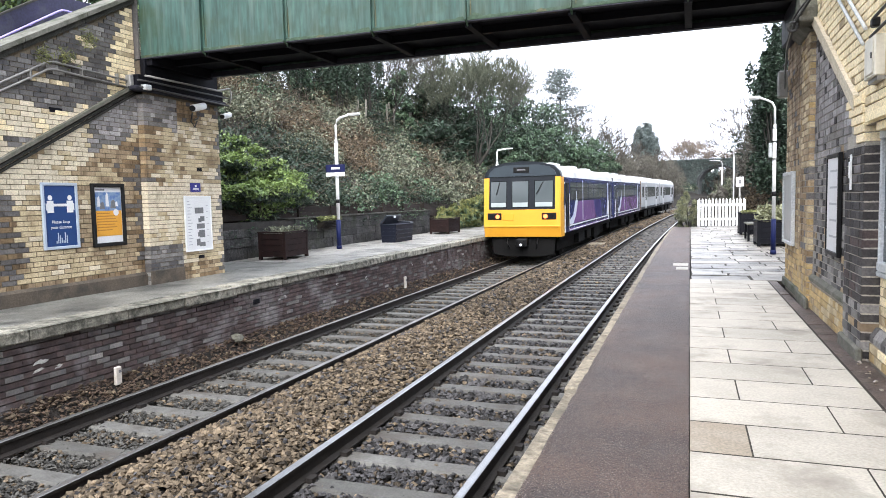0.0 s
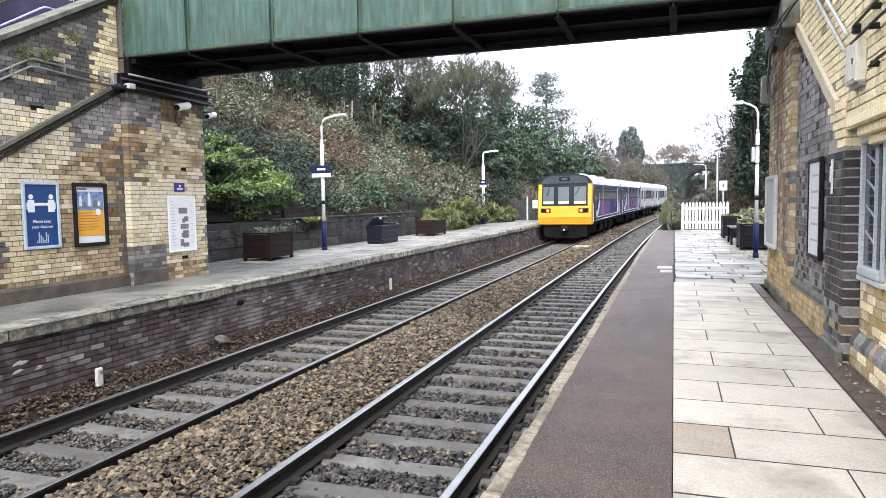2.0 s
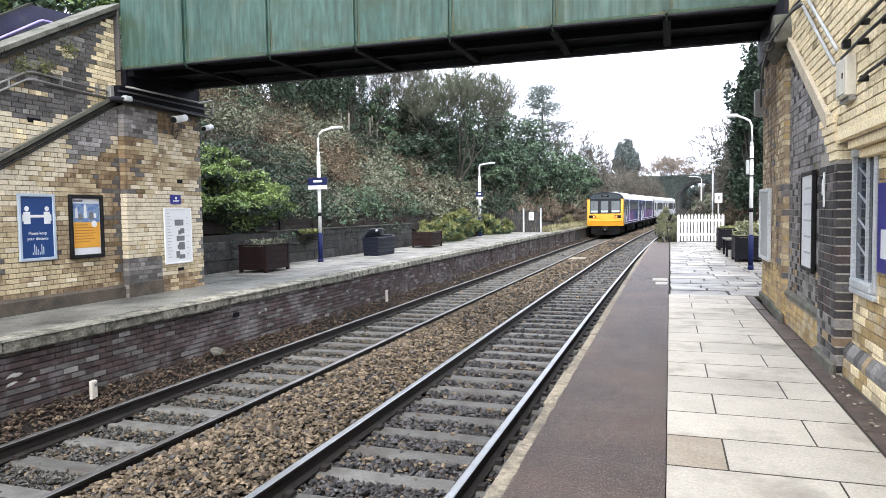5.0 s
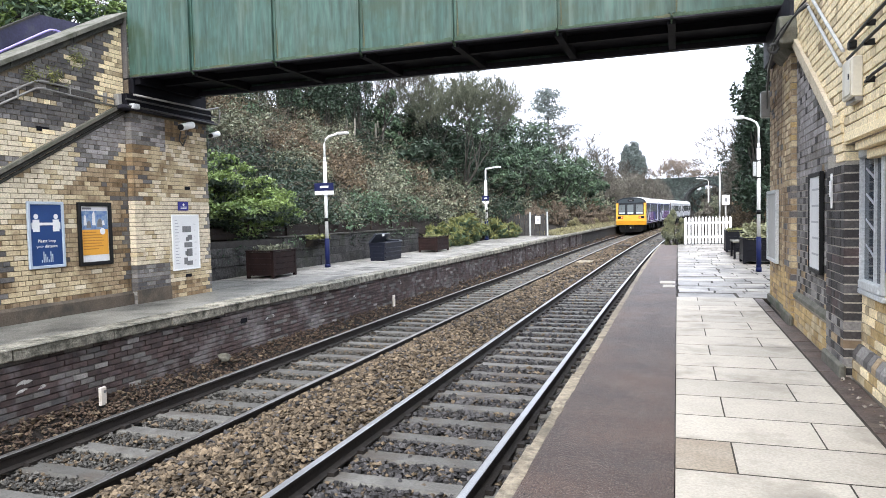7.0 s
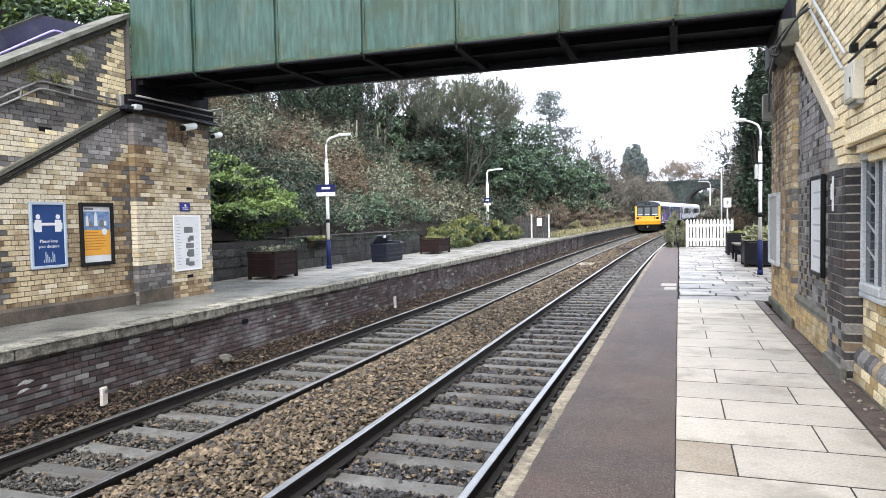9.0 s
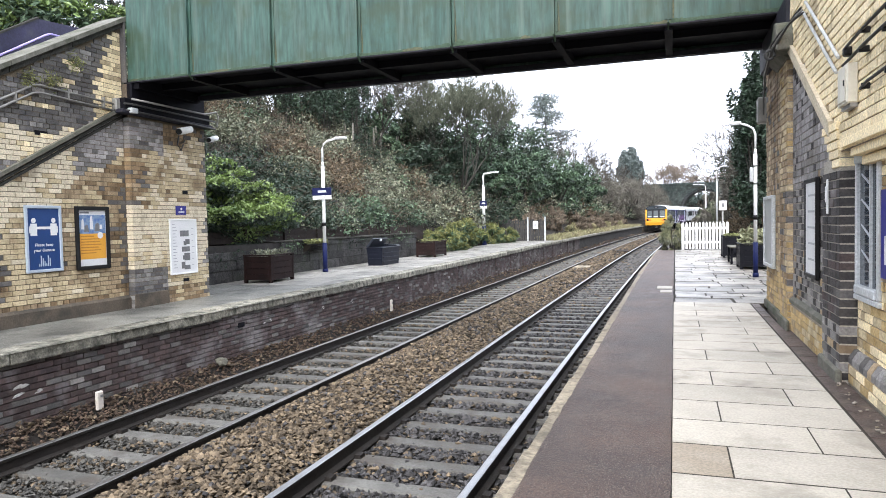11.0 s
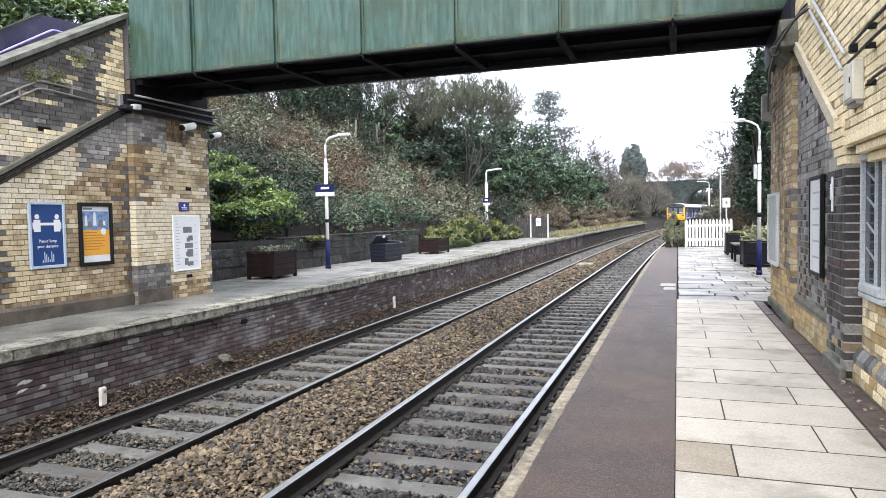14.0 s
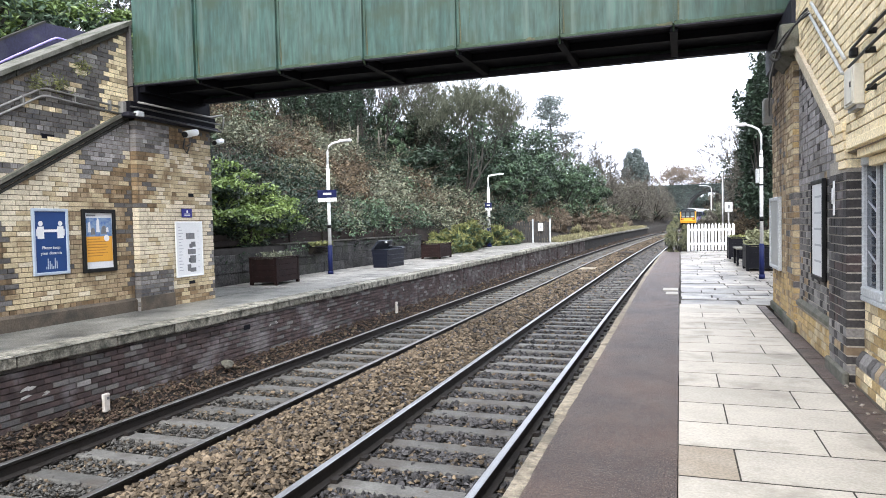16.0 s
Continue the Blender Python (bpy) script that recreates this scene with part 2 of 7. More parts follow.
M["t_rust"] = mat("brown_gangway", (0.16, 0.10, 0.05), (0.09, 0.06, 0.04), 3, 40, 0.7, 0.1, own=True)
# the dark second tone stands in for shaded hollows between bramble clumps
M["leaf_grey"] = mat("grey_green_bramble_leaf", (0.26, 0.27, 0.19), (0.038, 0.048, 0.03), 2.2, 20, 0.55, 0.0, isl=0.5, spec=0.3, spread=0.13)
M["leaf_brown"] = mat("dead_bracken", (0.19, 0.145, 0.092), (0.058, 0.043, 0.03), 1.8, 20, 0.85, 0.0, isl=0.5, spread=0.15)
# ivy colour, also the painted shade of bushes and of the bank
M["leaf_dark"] = mat("dark_ivy_and_shade_leaf", (0.017, 0.033, 0.020), (0.038, 0.061, 0.038), 0.6, 20, 0.5, 0.0, isl=0.6, spec=0.4)
M["leaf_bright"] = mat("bright_laurel_leaf", (0.215, 0.285, 0.085), (0.085, 0.145, 0.045), 0.8, 20, 0.45, 0.0, isl=0.35, spec=0.4)
M["leaf_fern"] = mat("yellow_green_fern", (0.27, 0.26, 0.105), (0.09, 0.12, 0.042), 2.5, 20, 0.6, 0.0, isl=0.5)
# far leaf colour paled and blued to stand in for distance haze
M["leaf_far"] = mat("haze_pale_conifer", (0.115, 0.142, 0.132), (0.075, 0.10, 0.094), 0.5, 20, 0.7, 0.0, isl=0.5)
M["grass"] = mat("rough_grass", (0.21, 0.21, 0.11), (0.25, 0.21, 0.13), 0.7, 20, 0.8, 0.0, isl=0.5)
M["bark"] = mat("grey_brown_bark", (0.055, 0.05, 0.042), (0.032, 0.03, 0.026), 4, 40, 0.9, 0.4)
M["twig"] = mat("grey_twig", (0.085, 0.078, 0.066), (0.055, 0.05, 0.043), 0.5, 20, 0.9, 0.0, isl=0.3)
M["twig_green"] = mat("mossy_grey_twig", (0.12, 0.13, 0.092), (0.07, 0.078, 0.054), 0.5, 20, 0.9, 0.0, isl=0.3)
# distance haze is mixed into this pale twig colour
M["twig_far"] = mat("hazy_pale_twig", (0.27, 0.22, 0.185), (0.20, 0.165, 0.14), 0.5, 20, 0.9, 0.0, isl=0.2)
M["twig_red"] = mat("reddish_twig", (0.15, 0.118, 0.085), (0.10, 0.08, 0.06), 0.5, 20, 0.9, 0.0, isl=0.3)
# conifer green greyed in the colour itself, as painted haze
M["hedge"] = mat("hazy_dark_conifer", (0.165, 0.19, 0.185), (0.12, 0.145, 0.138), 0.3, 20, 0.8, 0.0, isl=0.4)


def plain(name, color, rough=0.3, emit=0.0, glass=0.0):
    m = bpy.data.materials.new(name)
    m.use_nodes = True
    bs = m.node_tree.nodes["Principled BSDF"]
    bs.inputs["Base Color"].default_value = (*color, 1)
    bs.inputs["Roughness"].default_value = rough
    if emit:
        bs.inputs["Emission Color"].default_value = (*color, 1)
        bs.inputs["Emission Strength"].default_value = emit
    if glass:
        bs.inputs["Transmission Weight"].default_value = glass
    return m


M["glass_dark"] = plain("dark_window_glass", (0.012, 0.014, 0.017), 0.09)
# pale colour for the painted sky glare on the windscreens
M["glass_pale"] = plain("painted_windscreen_glare", (0.36, 0.40, 0.40), 0.15)
M["taillight"] = plain("red_tail_light", (1.0, 0.10, 0.03), 0.3, 3.0)
M["lens"] = plain("lamp_lens", (0.75, 0.76, 0.78), 0.2)


# ---------------------------------------------------------------- mesh tools
def part(name, bm, material, parent=None, label=""):
    me = bpy.data.meshes.new(name)
    bm.to_mesh(me)
    bm.free()
    me.materials.append(material)
    ob = new(name, me)
    if parent:
        ob.parent = parent
    if label:
        ob["label"] = label
    return ob


def raw(name, verts, faces, material, parent=None, label="", smooth=False):
    """A mesh object from arrays; all faces have the same number of corners."""
    me = bpy.data.meshes.new(name)
    v, f = np.asarray(verts, np.float32).reshape(-1, 3), np.asarray(faces, np.int32)
    n, k = f.shape
    me.vertices.add(len(v))
    me.vertices.foreach_set("co", v.ravel())
    me.loops.add(n * k)
    me.loops.foreach_set("vertex_index", f.ravel())
    me.polygons.add(n)
    me.polygons.foreach_set("loop_start", np.arange(n, dtype=np.int32) * k)
    me.polygons.foreach_set("loop_total", np.full(n, k, np.int32))
    me.polygons.foreach_set("use_smooth", np.full(n, smooth, bool))
    me.update(calc_edges=True)
    me.validate()
    me.materials.append(material)
    ob = new(name, me)
    if parent:
        ob.parent = parent
    if label:
        ob["label"] = label
    return ob


def thing(name, label, category, group="", kind="", at=(0, 0, 0)):
    ob = new(name)
    ob.location = at
    ob.empty_display_size = 0.2
    return tagged(ob, label, category, group, kind)


def bx(bm, x0, x1, y0, y1, z0, z1, bev=0.0, seg=1):
    vs = [bm.verts.new(p) for p in ((x0, y0, z0), (x1, y0, z0), (x1, y1, z0), (x0, y1, z0), (x0, y0, z1), (x1, y0, z1), (x1, y1, z1), (x0, y1, z1))]
    fs = [bm.faces.new([vs[i] for i in q]) for q in ((3, 2, 1, 0), (4, 5, 6, 7), (0, 1, 5, 4), (1, 2, 6, 5), (2, 3, 7, 6), (3, 0, 4, 7))]
    if bev:
        es = list({e for f in fs for e in f.edges})
        bmesh.ops.bevel(bm, geom=es, offset=bev, segments=seg, profile=0.5, affect='EDGES')
    return bm


def box(x0, x1, y0, y1, z0, z1, bev=0.0, seg=1):
    return bx(bmesh.new(), x0, x1, y0, y1, z0, z1, bev, seg)


def prism(pts, axis, a, b, bm=None):
    """A polygon extruded along an axis. pts: (y, z) for 'x', (x, z) for 'y', (x, y) for 'z'."""
    bm = bm or bmesh.new()

    def p3(p, v):
        return {"x": (v, p[0], p[1]), "y": (p[0], v, p[1]), "z": (p[0], p[1], v)}[axis]
    lo, hi = [bm.verts.new(p3(p, a)) for p in pts], [bm.verts.new(p3(p, b)) for p in pts]
    n = len(pts)
    bm.faces.new(lo[::-1])
    bm.faces.new(hi)
    for i in range(n):
        bm.faces.new((lo[i], lo[(i + 1) % n], hi[(i + 1) % n], hi[i]))
    bmesh.ops.recalc_face_normals(bm, faces=bm.faces)
    return bm


def tube(bm, pts, r, sides=8, r2=None):
    """A round bar along points."""
    pts = [Vector(p) for p in pts]
    rings = []
    for i, p in enumerate(pts):
        d = (pts[min(i + 1, len(pts) - 1)] - pts[max(i - 1, 0)]).normalized()
        u = d.cross(Vector((0, 0, 1)) if abs(d.z) < 0.9 else Vector((1, 0, 0))).normalized()
        v = d.cross(u)
        rad = r + ((r2 if r2 is not None else r) - r) * i / max(1, len(pts) - 1)
        rings.append([bm.verts.new(p + rad * (math.cos(a) * u + math.sin(a) * v)) for a in (2 * math.pi * k / sides for k in range(sides))])
    for a, b in zip(rings, rings[1:]):
        for k in range(sides):
            f = bm.faces.new((a[k], a[(k + 1) % sides], b[(k + 1) % sides], b[k]))
            f.smooth = True
    bm.faces.new(rings[0][::-1])
    bm.faces.new(rings[-1])
    bmesh.ops.recalc_face_normals(bm, faces=bm.faces)
    return bm


def disc(bm, c, axis, r, h, sides=16):
    """A short cylinder centred at c."""
    a = Vector({"x": (1, 0, 0), "y": (0, 1, 0), "z": (0, 0, 1)}[axis])
    return tube(bm, [Vector(c) - a * h / 2, Vector(c) + a * h / 2], r, sides)


CUBE_F = np.array([(3, 2, 1, 0), (4, 5, 6, 7), (0, 1, 5, 4), (1, 2, 6, 5), (2, 3, 7, 6), (3, 0, 4, 7)])


def boxes_mesh(name, rows, material, parent=None, label=""):
    """Many boxes (x0, x1, y0, y1, z0, z1) in one mesh."""
    r = np.asarray(rows, float)
    i = [(0, 2, 4), (1, 2, 4), (1, 3, 4), (0, 3, 4), (0, 2, 5), (1, 2, 5), (1, 3, 5), (0, 3, 5)]
    v = np.stack([r[:, list(q)] for q in i], 1)
    f = CUBE_F[None] + 8 * np.arange(len(r))[:, None, None]
    return raw(name, v.reshape(-1, 3), f.reshape(-1, 4), material, parent, label)


rng = np.random.default_rng(7)


def stones(name, x, y, z, size, material, parent=None):
    """Loose angular stones at the given places."""
    n = len(x)
    base = np.array([(1, 0, 0), (-1, 0, 0), (0, 1, 0), (0, -1, 0), (0, 0, 1), (0, 0, -1)], float)
    tri = np.array([(0, 2, 4), (2, 1, 4), (1, 3, 4), (3, 0, 4), (2, 0, 5), (1, 2, 5), (3, 1, 5), (0, 3, 5)])
    s = size * rng.uniform(0.55, 1.25, (n, 1, 1)) * np.array([1.0, 0.8, 0.62])
    v = base[None] * s + rng.normal(0, 0.22, (n, 6, 3)) * s
    a, b = rng.uniform(0, 2 * np.pi, n), rng.uniform(-0.7, 0.7, n)
    ca, sa, cb, sb = np.cos(a), np.sin(a), np.cos(b), np.sin(b)
    v = np.stack([v[..., 0], cb[:, None] * v[..., 1] - sb[:, None] * v[..., 2], sb[:, None] * v[..., 1] + cb[:, None] * v[..., 2]], -1)
    v = np.stack([ca[:, None] * v[..., 0] - sa[:, None] * v[..., 1], sa[:, None] * v[..., 0] + ca[:, None] * v[..., 1], v[..., 2]], -1)
    v += np.stack([x, y, z], -1)[:, None]
    f = tri[None] + 6 * np.arange(n)[:, None, None]
    return raw(name, v.reshape(-1, 3), f.reshape(-1, 3), material, parent)


def leaves(name, pts, size, material, parent=None, flat=0.5, slim=0.5):
    """Folded leaves at the given points."""
    n = len(pts)
    d = rng.normal(0, 1, (n, 3))
    d[:, 2] *= 1 - flat * 0.6
    d /= np.linalg.norm(d, axis=1)[:, None] + 1e-9
    up = rng.normal(0, 0.6, (n, 3)) + np.array([0, 0, flat * 1.6])
    s = np.cross(d, up)
    s /= np.linalg.norm(s, axis=1)[:, None] + 1e-9
    nn = np.cross(s, d)
    L = np.asarray(size) * rng.uniform(0.6, 1.4, n)
    L = L[:, None]
    v = np.stack([pts - d * L * 0.5, pts + s * L * slim * 0.5 + nn * L * 0.12, pts + d * L * 0.5, pts - s * L * slim * 0.5 + nn * L * 0.12], 1)
    f = np.array([(0, 1, 2), (0, 2, 3)])[None] + 4 * np.arange(n)[:, None, None]
    return raw(name, v.reshape(-1, 3), f.reshape(-1, 3), material, parent)


def bars(name, segs, material, parent=None, sides=4):
    """Many tapered round bars (p0, p1, r0, r1) in one mesh."""
    s = np.asarray(segs, float)
    p0, p1, r0, r1 = s[:, :3], s[:, 3:6], s[:, 6], s[:, 7]
    d = p1 - p0
    d /= np.linalg.norm(d, axis=1)[:, None] + 1e-9
    h = np.where(np.abs(d[:, 2:3]) < 0.9, np.array([[0, 0, 1.0]]), np.array([[1.0, 0, 0]]))
    u = np.cross(d, h)
    u /= np.linalg.norm(u, axis=1)[:, None]
    w = np.cross(d, u)
    ang = 2 * np.pi * np.arange(sides) / sides
    ring = np.cos(ang)[None, :, None] * u[:, None] + np.sin(ang)[None, :, None] * w[:, None]
    v = np.concatenate([p0[:, None] + r0[:, None, None] * ring, p1[:, None] + r1[:, None, None] * ring], 1)
    k = np.arange(sides)
    f = np.stack([k, (k + 1) % sides, (k + 1) % sides + sides, k + sides], -1)
    f = f[None] + 2 * sides * np.arange(len(s))[:, None, None]
    return raw(name, v.reshape(-1, 3), f.reshape(-1, 4), material, parent, smooth=True)


# ---------------------------------------------------------------- ground
def ground_z(u, y):
    """Height of the land; u is the distance sideways from the line's axis."""
    n = noise.noise(Vector((u * 0.13, y * 0.13, 3.1)))
    n2 = noise.noise(Vector((u * 0.45, y * 0.45, 8.7)))
    r = rise(y)
    if u < -8.7:
        e = min(-8.7 - u, 40.0)
        far = max(0.0, min(1.0, (y - 50.0) / 60.0))
        top = 7.6 + 1.5 * n - 1.0 * far
        h = 1.85 + 0.64 * e + (0.7 * n + 0.35 * n2) * min(1.0, e / 3.0)
        return r * 0.5 + (h if h < top else top + 0.16 * (e - (top - 1.85) / 0.64))
    if u > 5.6:
        e = u - 5.6
        if y < 31.0:
            return 0.5 + 0.45 * max(0.0, min(e - 2.0, 12.0))
        return r - 0.3 + 0.55 * min(e, 14.0) + 0.5 * n * min(1.0, e / 3.0)
    if y > 43.0 and u < -4.95:
        return r + 0.72 + 0.12 * n2 + max(0.0, -6.5 - u) * 0.5
    return r - 0.38


def build_ground():
    us = sorted(set([-400, -200, -120, -80, -60] + [v * 1.0 for v in range(-50, -9)] + [-8.75, -8.7, -8.3, -7, -6, -5.0, -4.94, -3, -1, 1, 3, 5.55, 5.62]
                    + [v * 1.0 for v in range(6, 30)] + [35, 45, 60, 80, 120, 200, 400]))
    ys = sorted(set([-300, -150, -80, -50] + [v * 1.5 for v in range(-20, 90)] + [43.2, 30.9, 31.1] + [140, 150, 160, 180, 200, 240, 300, 400, 700, 1200]))
    v, f = [], []
    for y in ys:
        for u in us:
            v.append((u + (off(y) if y < 300 else off(300)), y, ground_z(u, y)))
    w = len(us)
    for j in range(len(ys) - 1):
        for i in range(w - 1):
            f.append((j * w + i, j * w + i + 1, (j + 1) * w + i + 1, (j + 1) * w + i))
    tagged(raw("ground", v, f, M["earth"], smooth=True), "damp brown earth of the railway cutting", "ground", kind="structure")


build_ground()

# ---------------------------------------------------------------- tracks
RAIL = [(-0.07, -0.159), (0.07, -0.159), (0.07, -0.148), (0.012, -0.130), (0.010, -0.045), (0.035, -0.032), (0.036, -0.006), (0.028, 0.0), (-0.028, 0.0), (-0.036, -0.006), (-0.035, -0.032), (-0.010, -0.045), (-0.012, -0.130), (-0.07, -0.148)]


def rail(x, z, parent, top):
    ys = [-12 + 2.0 * i for i in range(106)]
    v, f, fm = [], [], []
    n = len(RAIL)
    for y in ys:
        for a, b in RAIL:
            v.append((x + off(y) + a, y, z + rise(y) + b))
    for j in range(len(ys) - 1):
        for i in range(n):
            f.append((j * n + i, j * n + (i + 1) % n, (j + 1) * n + (i + 1) % n, (j + 1) * n + i))
            fm.append(1 if i in (6, 7, 8) else 0)
    ob = raw("rail", v, f, M["rail_side"], parent)
    ob.data.materials.append(top)
    ob.data.polygons.foreach_set("material_index", fm)
    return ob


def sleeper_mesh():
    bm = bmesh.new()
    pr = [(-0.125, -0.20), (0.125, -0.20), (0.115, -0.03), (0.095, 0.0), (-0.095, 0.0), (-0.115, -0.03)]
    prism(pr, "x", -1.25, 1.25, bm)
    me = bpy.data.meshes.new("sleeper")
    bm.to_mesh(me)
    bm.free()
    me.materials.append(M["sleeper"])
    return me


SLEEPER = sleeper_mesh()


def build_track(name, xc, zc, top, first, step, label):
    tr = thing(name, label, "railway track", kind="structure")
    for s in (-0.7525, 0.7525):
        rail(xc + s, zc, tr, top)
    clips = []
    k = -14
    while True:
        y = first + step * k
        k += 1
        if y > 165:
            break
        ob = new("sleeper", SLEEPER)
        ob.parent = tr
        ob.location = (xc + off(y) + random.uniform(-0.02, 0.02), y, zc + rise(y) - 0.165 + random.uniform(-0.006, 0.004))
        ob.rotation_euler = (0, random.uniform(-0.004, 0.004), -heading(y) + random.uniform(-0.008, 0.008))
        if y < 40:
            for s in (-0.7525, 0.7525):
                for e in (-0.1, 0.1):
                    x = xc + s + e + off(y)
                    clips.append((x - 0.035, x + 0.035, y - 0.05, y + 0.05, zc + rise(y) - 0.17, zc + rise(y) - 0.125))
    boxes_mesh("rail_clips", clips, M["rail_side"], tr)["kind"] = "stuff"
    return tr


build_track("track_near", 0.0, 0.0, M["rail_top"], 5.5, 0.615, "railway track with bright rails on pale concrete sleepers")
build_track("track_far", LT, LTZ, M["rail_dull"], 5.1, 0.64, "railway track with dull rails on grimy concrete sleepers")


def bed_z(x, xn):
    """Ballast level across the line."""
    if x < LT - 1.15:
        return -0.27 + 0.22 * min(1.0, (LT - 1.15 - x) / 0.35)
    if x < LT + 0.72:
        return LTZ - 0.20
    if x < -0.75:
        c = (x - (LT + 0.72)) / (-0.75 - LT - 0.72)
        return -0.28 + 0.24 * math.sin(math.pi * min(1, max(0, c))) ** 0.6
    if x < 0.75:
        return -0.198
    return -0.22


def build_ballast():
    # sheet under the stones
    xs = [-4.9 + 0.15 * i for i in range(44)]
    ys = [-12 + 2.0 * i for i in range(106)]
    v = [(x + off(y), y, bed_z(x, 0) - 0.045 + rise(y)) for y in ys for x in xs]
    w = len(xs)
    f = [(j * w + i, j * w + i + 1, (j + 1) * w + i + 1, (j + 1) * w + i) for j in range(len(ys) - 1) for i in range(w - 1)]
    tagged(raw("trackbed", v, f, M["bed"], smooth=True), "grimy dark bed under the ballast", "trackbed", kind="structure")
    sets = {"stones_grey": [], "stones_brown": [], "stones_rust": [], "stones_dust": []}
    for (y0, y1, dens, size) in ((-12, 2.5, 170, 0.06), (2.5, 7.5, 1000, 0.036), (7.5, 12, 740, 0.039), (12, 20, 340, 0.047), (20, 36, 120, 0.06), (36, 75, 26, 0.10), (75, 120, 7, 0.15)):
        n = int(6.3 * (y1 - y0) * dens)
        x = rng.uniform(-4.8, 1.5, n)
        y = rng.uniform(y0, y1, n)
        r = rng.uniform(0, 1, n)
        z = np.array([bed_z(a, 0) for a in x]) + rng.uniform(-0.03, 0.035, n) + 0.006 * np.maximum(0, y - 25)
        keep = np.ones(n, bool)
        for xc, zc, first, step in ((0.0, 0.0, 5.5, 0.615), (LT, LTZ, 5.1, 0.64)):
            # stones lie beside the sleepers, a few on them
            ph = np.abs(((y - first) / step + 0.5) % 1.0 - 0.5) * step
            on = (np.abs(x - xc) < 0.60) & (ph < 0.125)
            keep &= ~(on & (r > (0.035 if xc == 0.0 else 0.12)))
            keep &= np.abs(np.abs(x - xc) - 0.7525) > 0.075
        six = (x > LT + 0.8) & (x < -0.8)
        kind = np.where(six, "stones_brown", np.where(x < LT - 0.85, "stones_rust", "stones_grey"))
        flip = rng.uniform(0, 1, n)
        kind = np.where(six & (flip < 0.12), "stones_grey", kind)
        kind = np.where((kind == "stones_grey") & (flip > 0.86), "stones_brown", kind)
        kind = np.where((kind == "stones_rust") & (flip > 0.9), "stones_brown", kind)
        kind = np.where((kind == "stones_grey") & (x < LT + 0.9), "stones_dust", kind)
        for k in sets:
            m = keep & (kind == k)
            sets[k].append((x[m] + np.maximum(0, y[m] - 14) ** 2 / 2040.0, y[m], z[m], np.full(m.sum(), size * {"stones_rust": 0.7, "stones_dust": 0.72}.get(k, 1.0))))
    labels = {"stones_grey": "grimy grey ballast between the rails", "stones_brown": "clean brown ballast heaped between the tracks", "stones_rust": "rusty brown spoil along the platform wall", "stones_dust": "dusty grey ballast packed round the far sleepers"}
    for k, rows in sets.items():
        x, y, z, s = (np.concatenate(c) for c in zip(*rows))
        tagged(stones("ballast", x, y, z, s[:, None, None], M[k]), labels[k], "ballast", kind="stuff")


build_ballast()


# ---------------------------------------------------------------- brickwork
BL, BH, BJ = 0.225, 0.075, 0.010


BRICKS = {}


def brick_object(length, key, parent, x, y, z, facing, depth=0.05):
    k = (round(length, 3), key, depth)
    if k not in BRICKS:
        bm = box(-depth, 0.0, 0, length, 0, BH - BJ, 0.004)
        me = bpy.data.meshes.new("brick")
        bm.to_mesh(me)
        bm.free()
        me.materials.append(M[key])
        BRICKS[k] = me
    ob = new("brick", BRICKS[k])
    ob.parent = parent
    if facing > 0:
        ob.location = (x, y, z)
    else:
        ob.location, ob.rotation_euler = (x, y + length, z), (0, 0, math.pi)
    return ob


def brick_face(parent, x, facing, y0, y1, z0, z1, zone, inside=None, near=None, budget=300, bond="mixed", depth=0.05, vj=BJ, hj=BJ):
    """Bricks on a wall face in the plane x, looking along +x or -x. near(y, z) picks the single bricks; the rest is joined."""
    joined = {}
    row = 0
    z = z0
    while z + BH * 0.6 <= z1:
        header = row % 4 == 3 and bond == "mixed"
        ln = 0.1125 if header else BL
        y = y0 - (ln / 2 if row % 2 else 0.0)
        col = row % 2
        while y < y1:
            if bond == "flemish":
                ln = BL if col % 2 else BL / 2
                col += 1
            a, b = max(y, y0), min(y + ln, y1)
            y += ln
            if b - a < 0.03:
                continue
            ym, zm = (a + b) / 2, z + BH / 2
            if inside and not inside(ym, zm):
                continue
            key = zone(ym, zm)
            if bond == "flemish" and ln < 0.2 and key in ("grey", "tan", "soot") and random.random() < 0.75:
                key = "jet"
            full = b - a > ln - 0.001
            proud = random.uniform(0.003, 0.009)
            if budget > 0 and full and near and near(ym, zm):
                budget -= 1
                brick_object(ln - BJ, key, parent, x + facing * proud, a + BJ / 2, z + BJ / 2, facing, depth)
            else:
                xa, xb = sorted((x - facing * depth, x + facing * proud))
                joined.setdefault(key, []).append((xa, xb, a + vj / 2, b - vj / 2, z + hj / 2, min(z + BH - hj / 2, z1)))
        z += BH
        row += 1
    for key, rows in joined.items():
        ob = boxes_mesh("brickwork", rows, ISLE[key], parent)
        ob["kind"] = "stuff"
    return budget


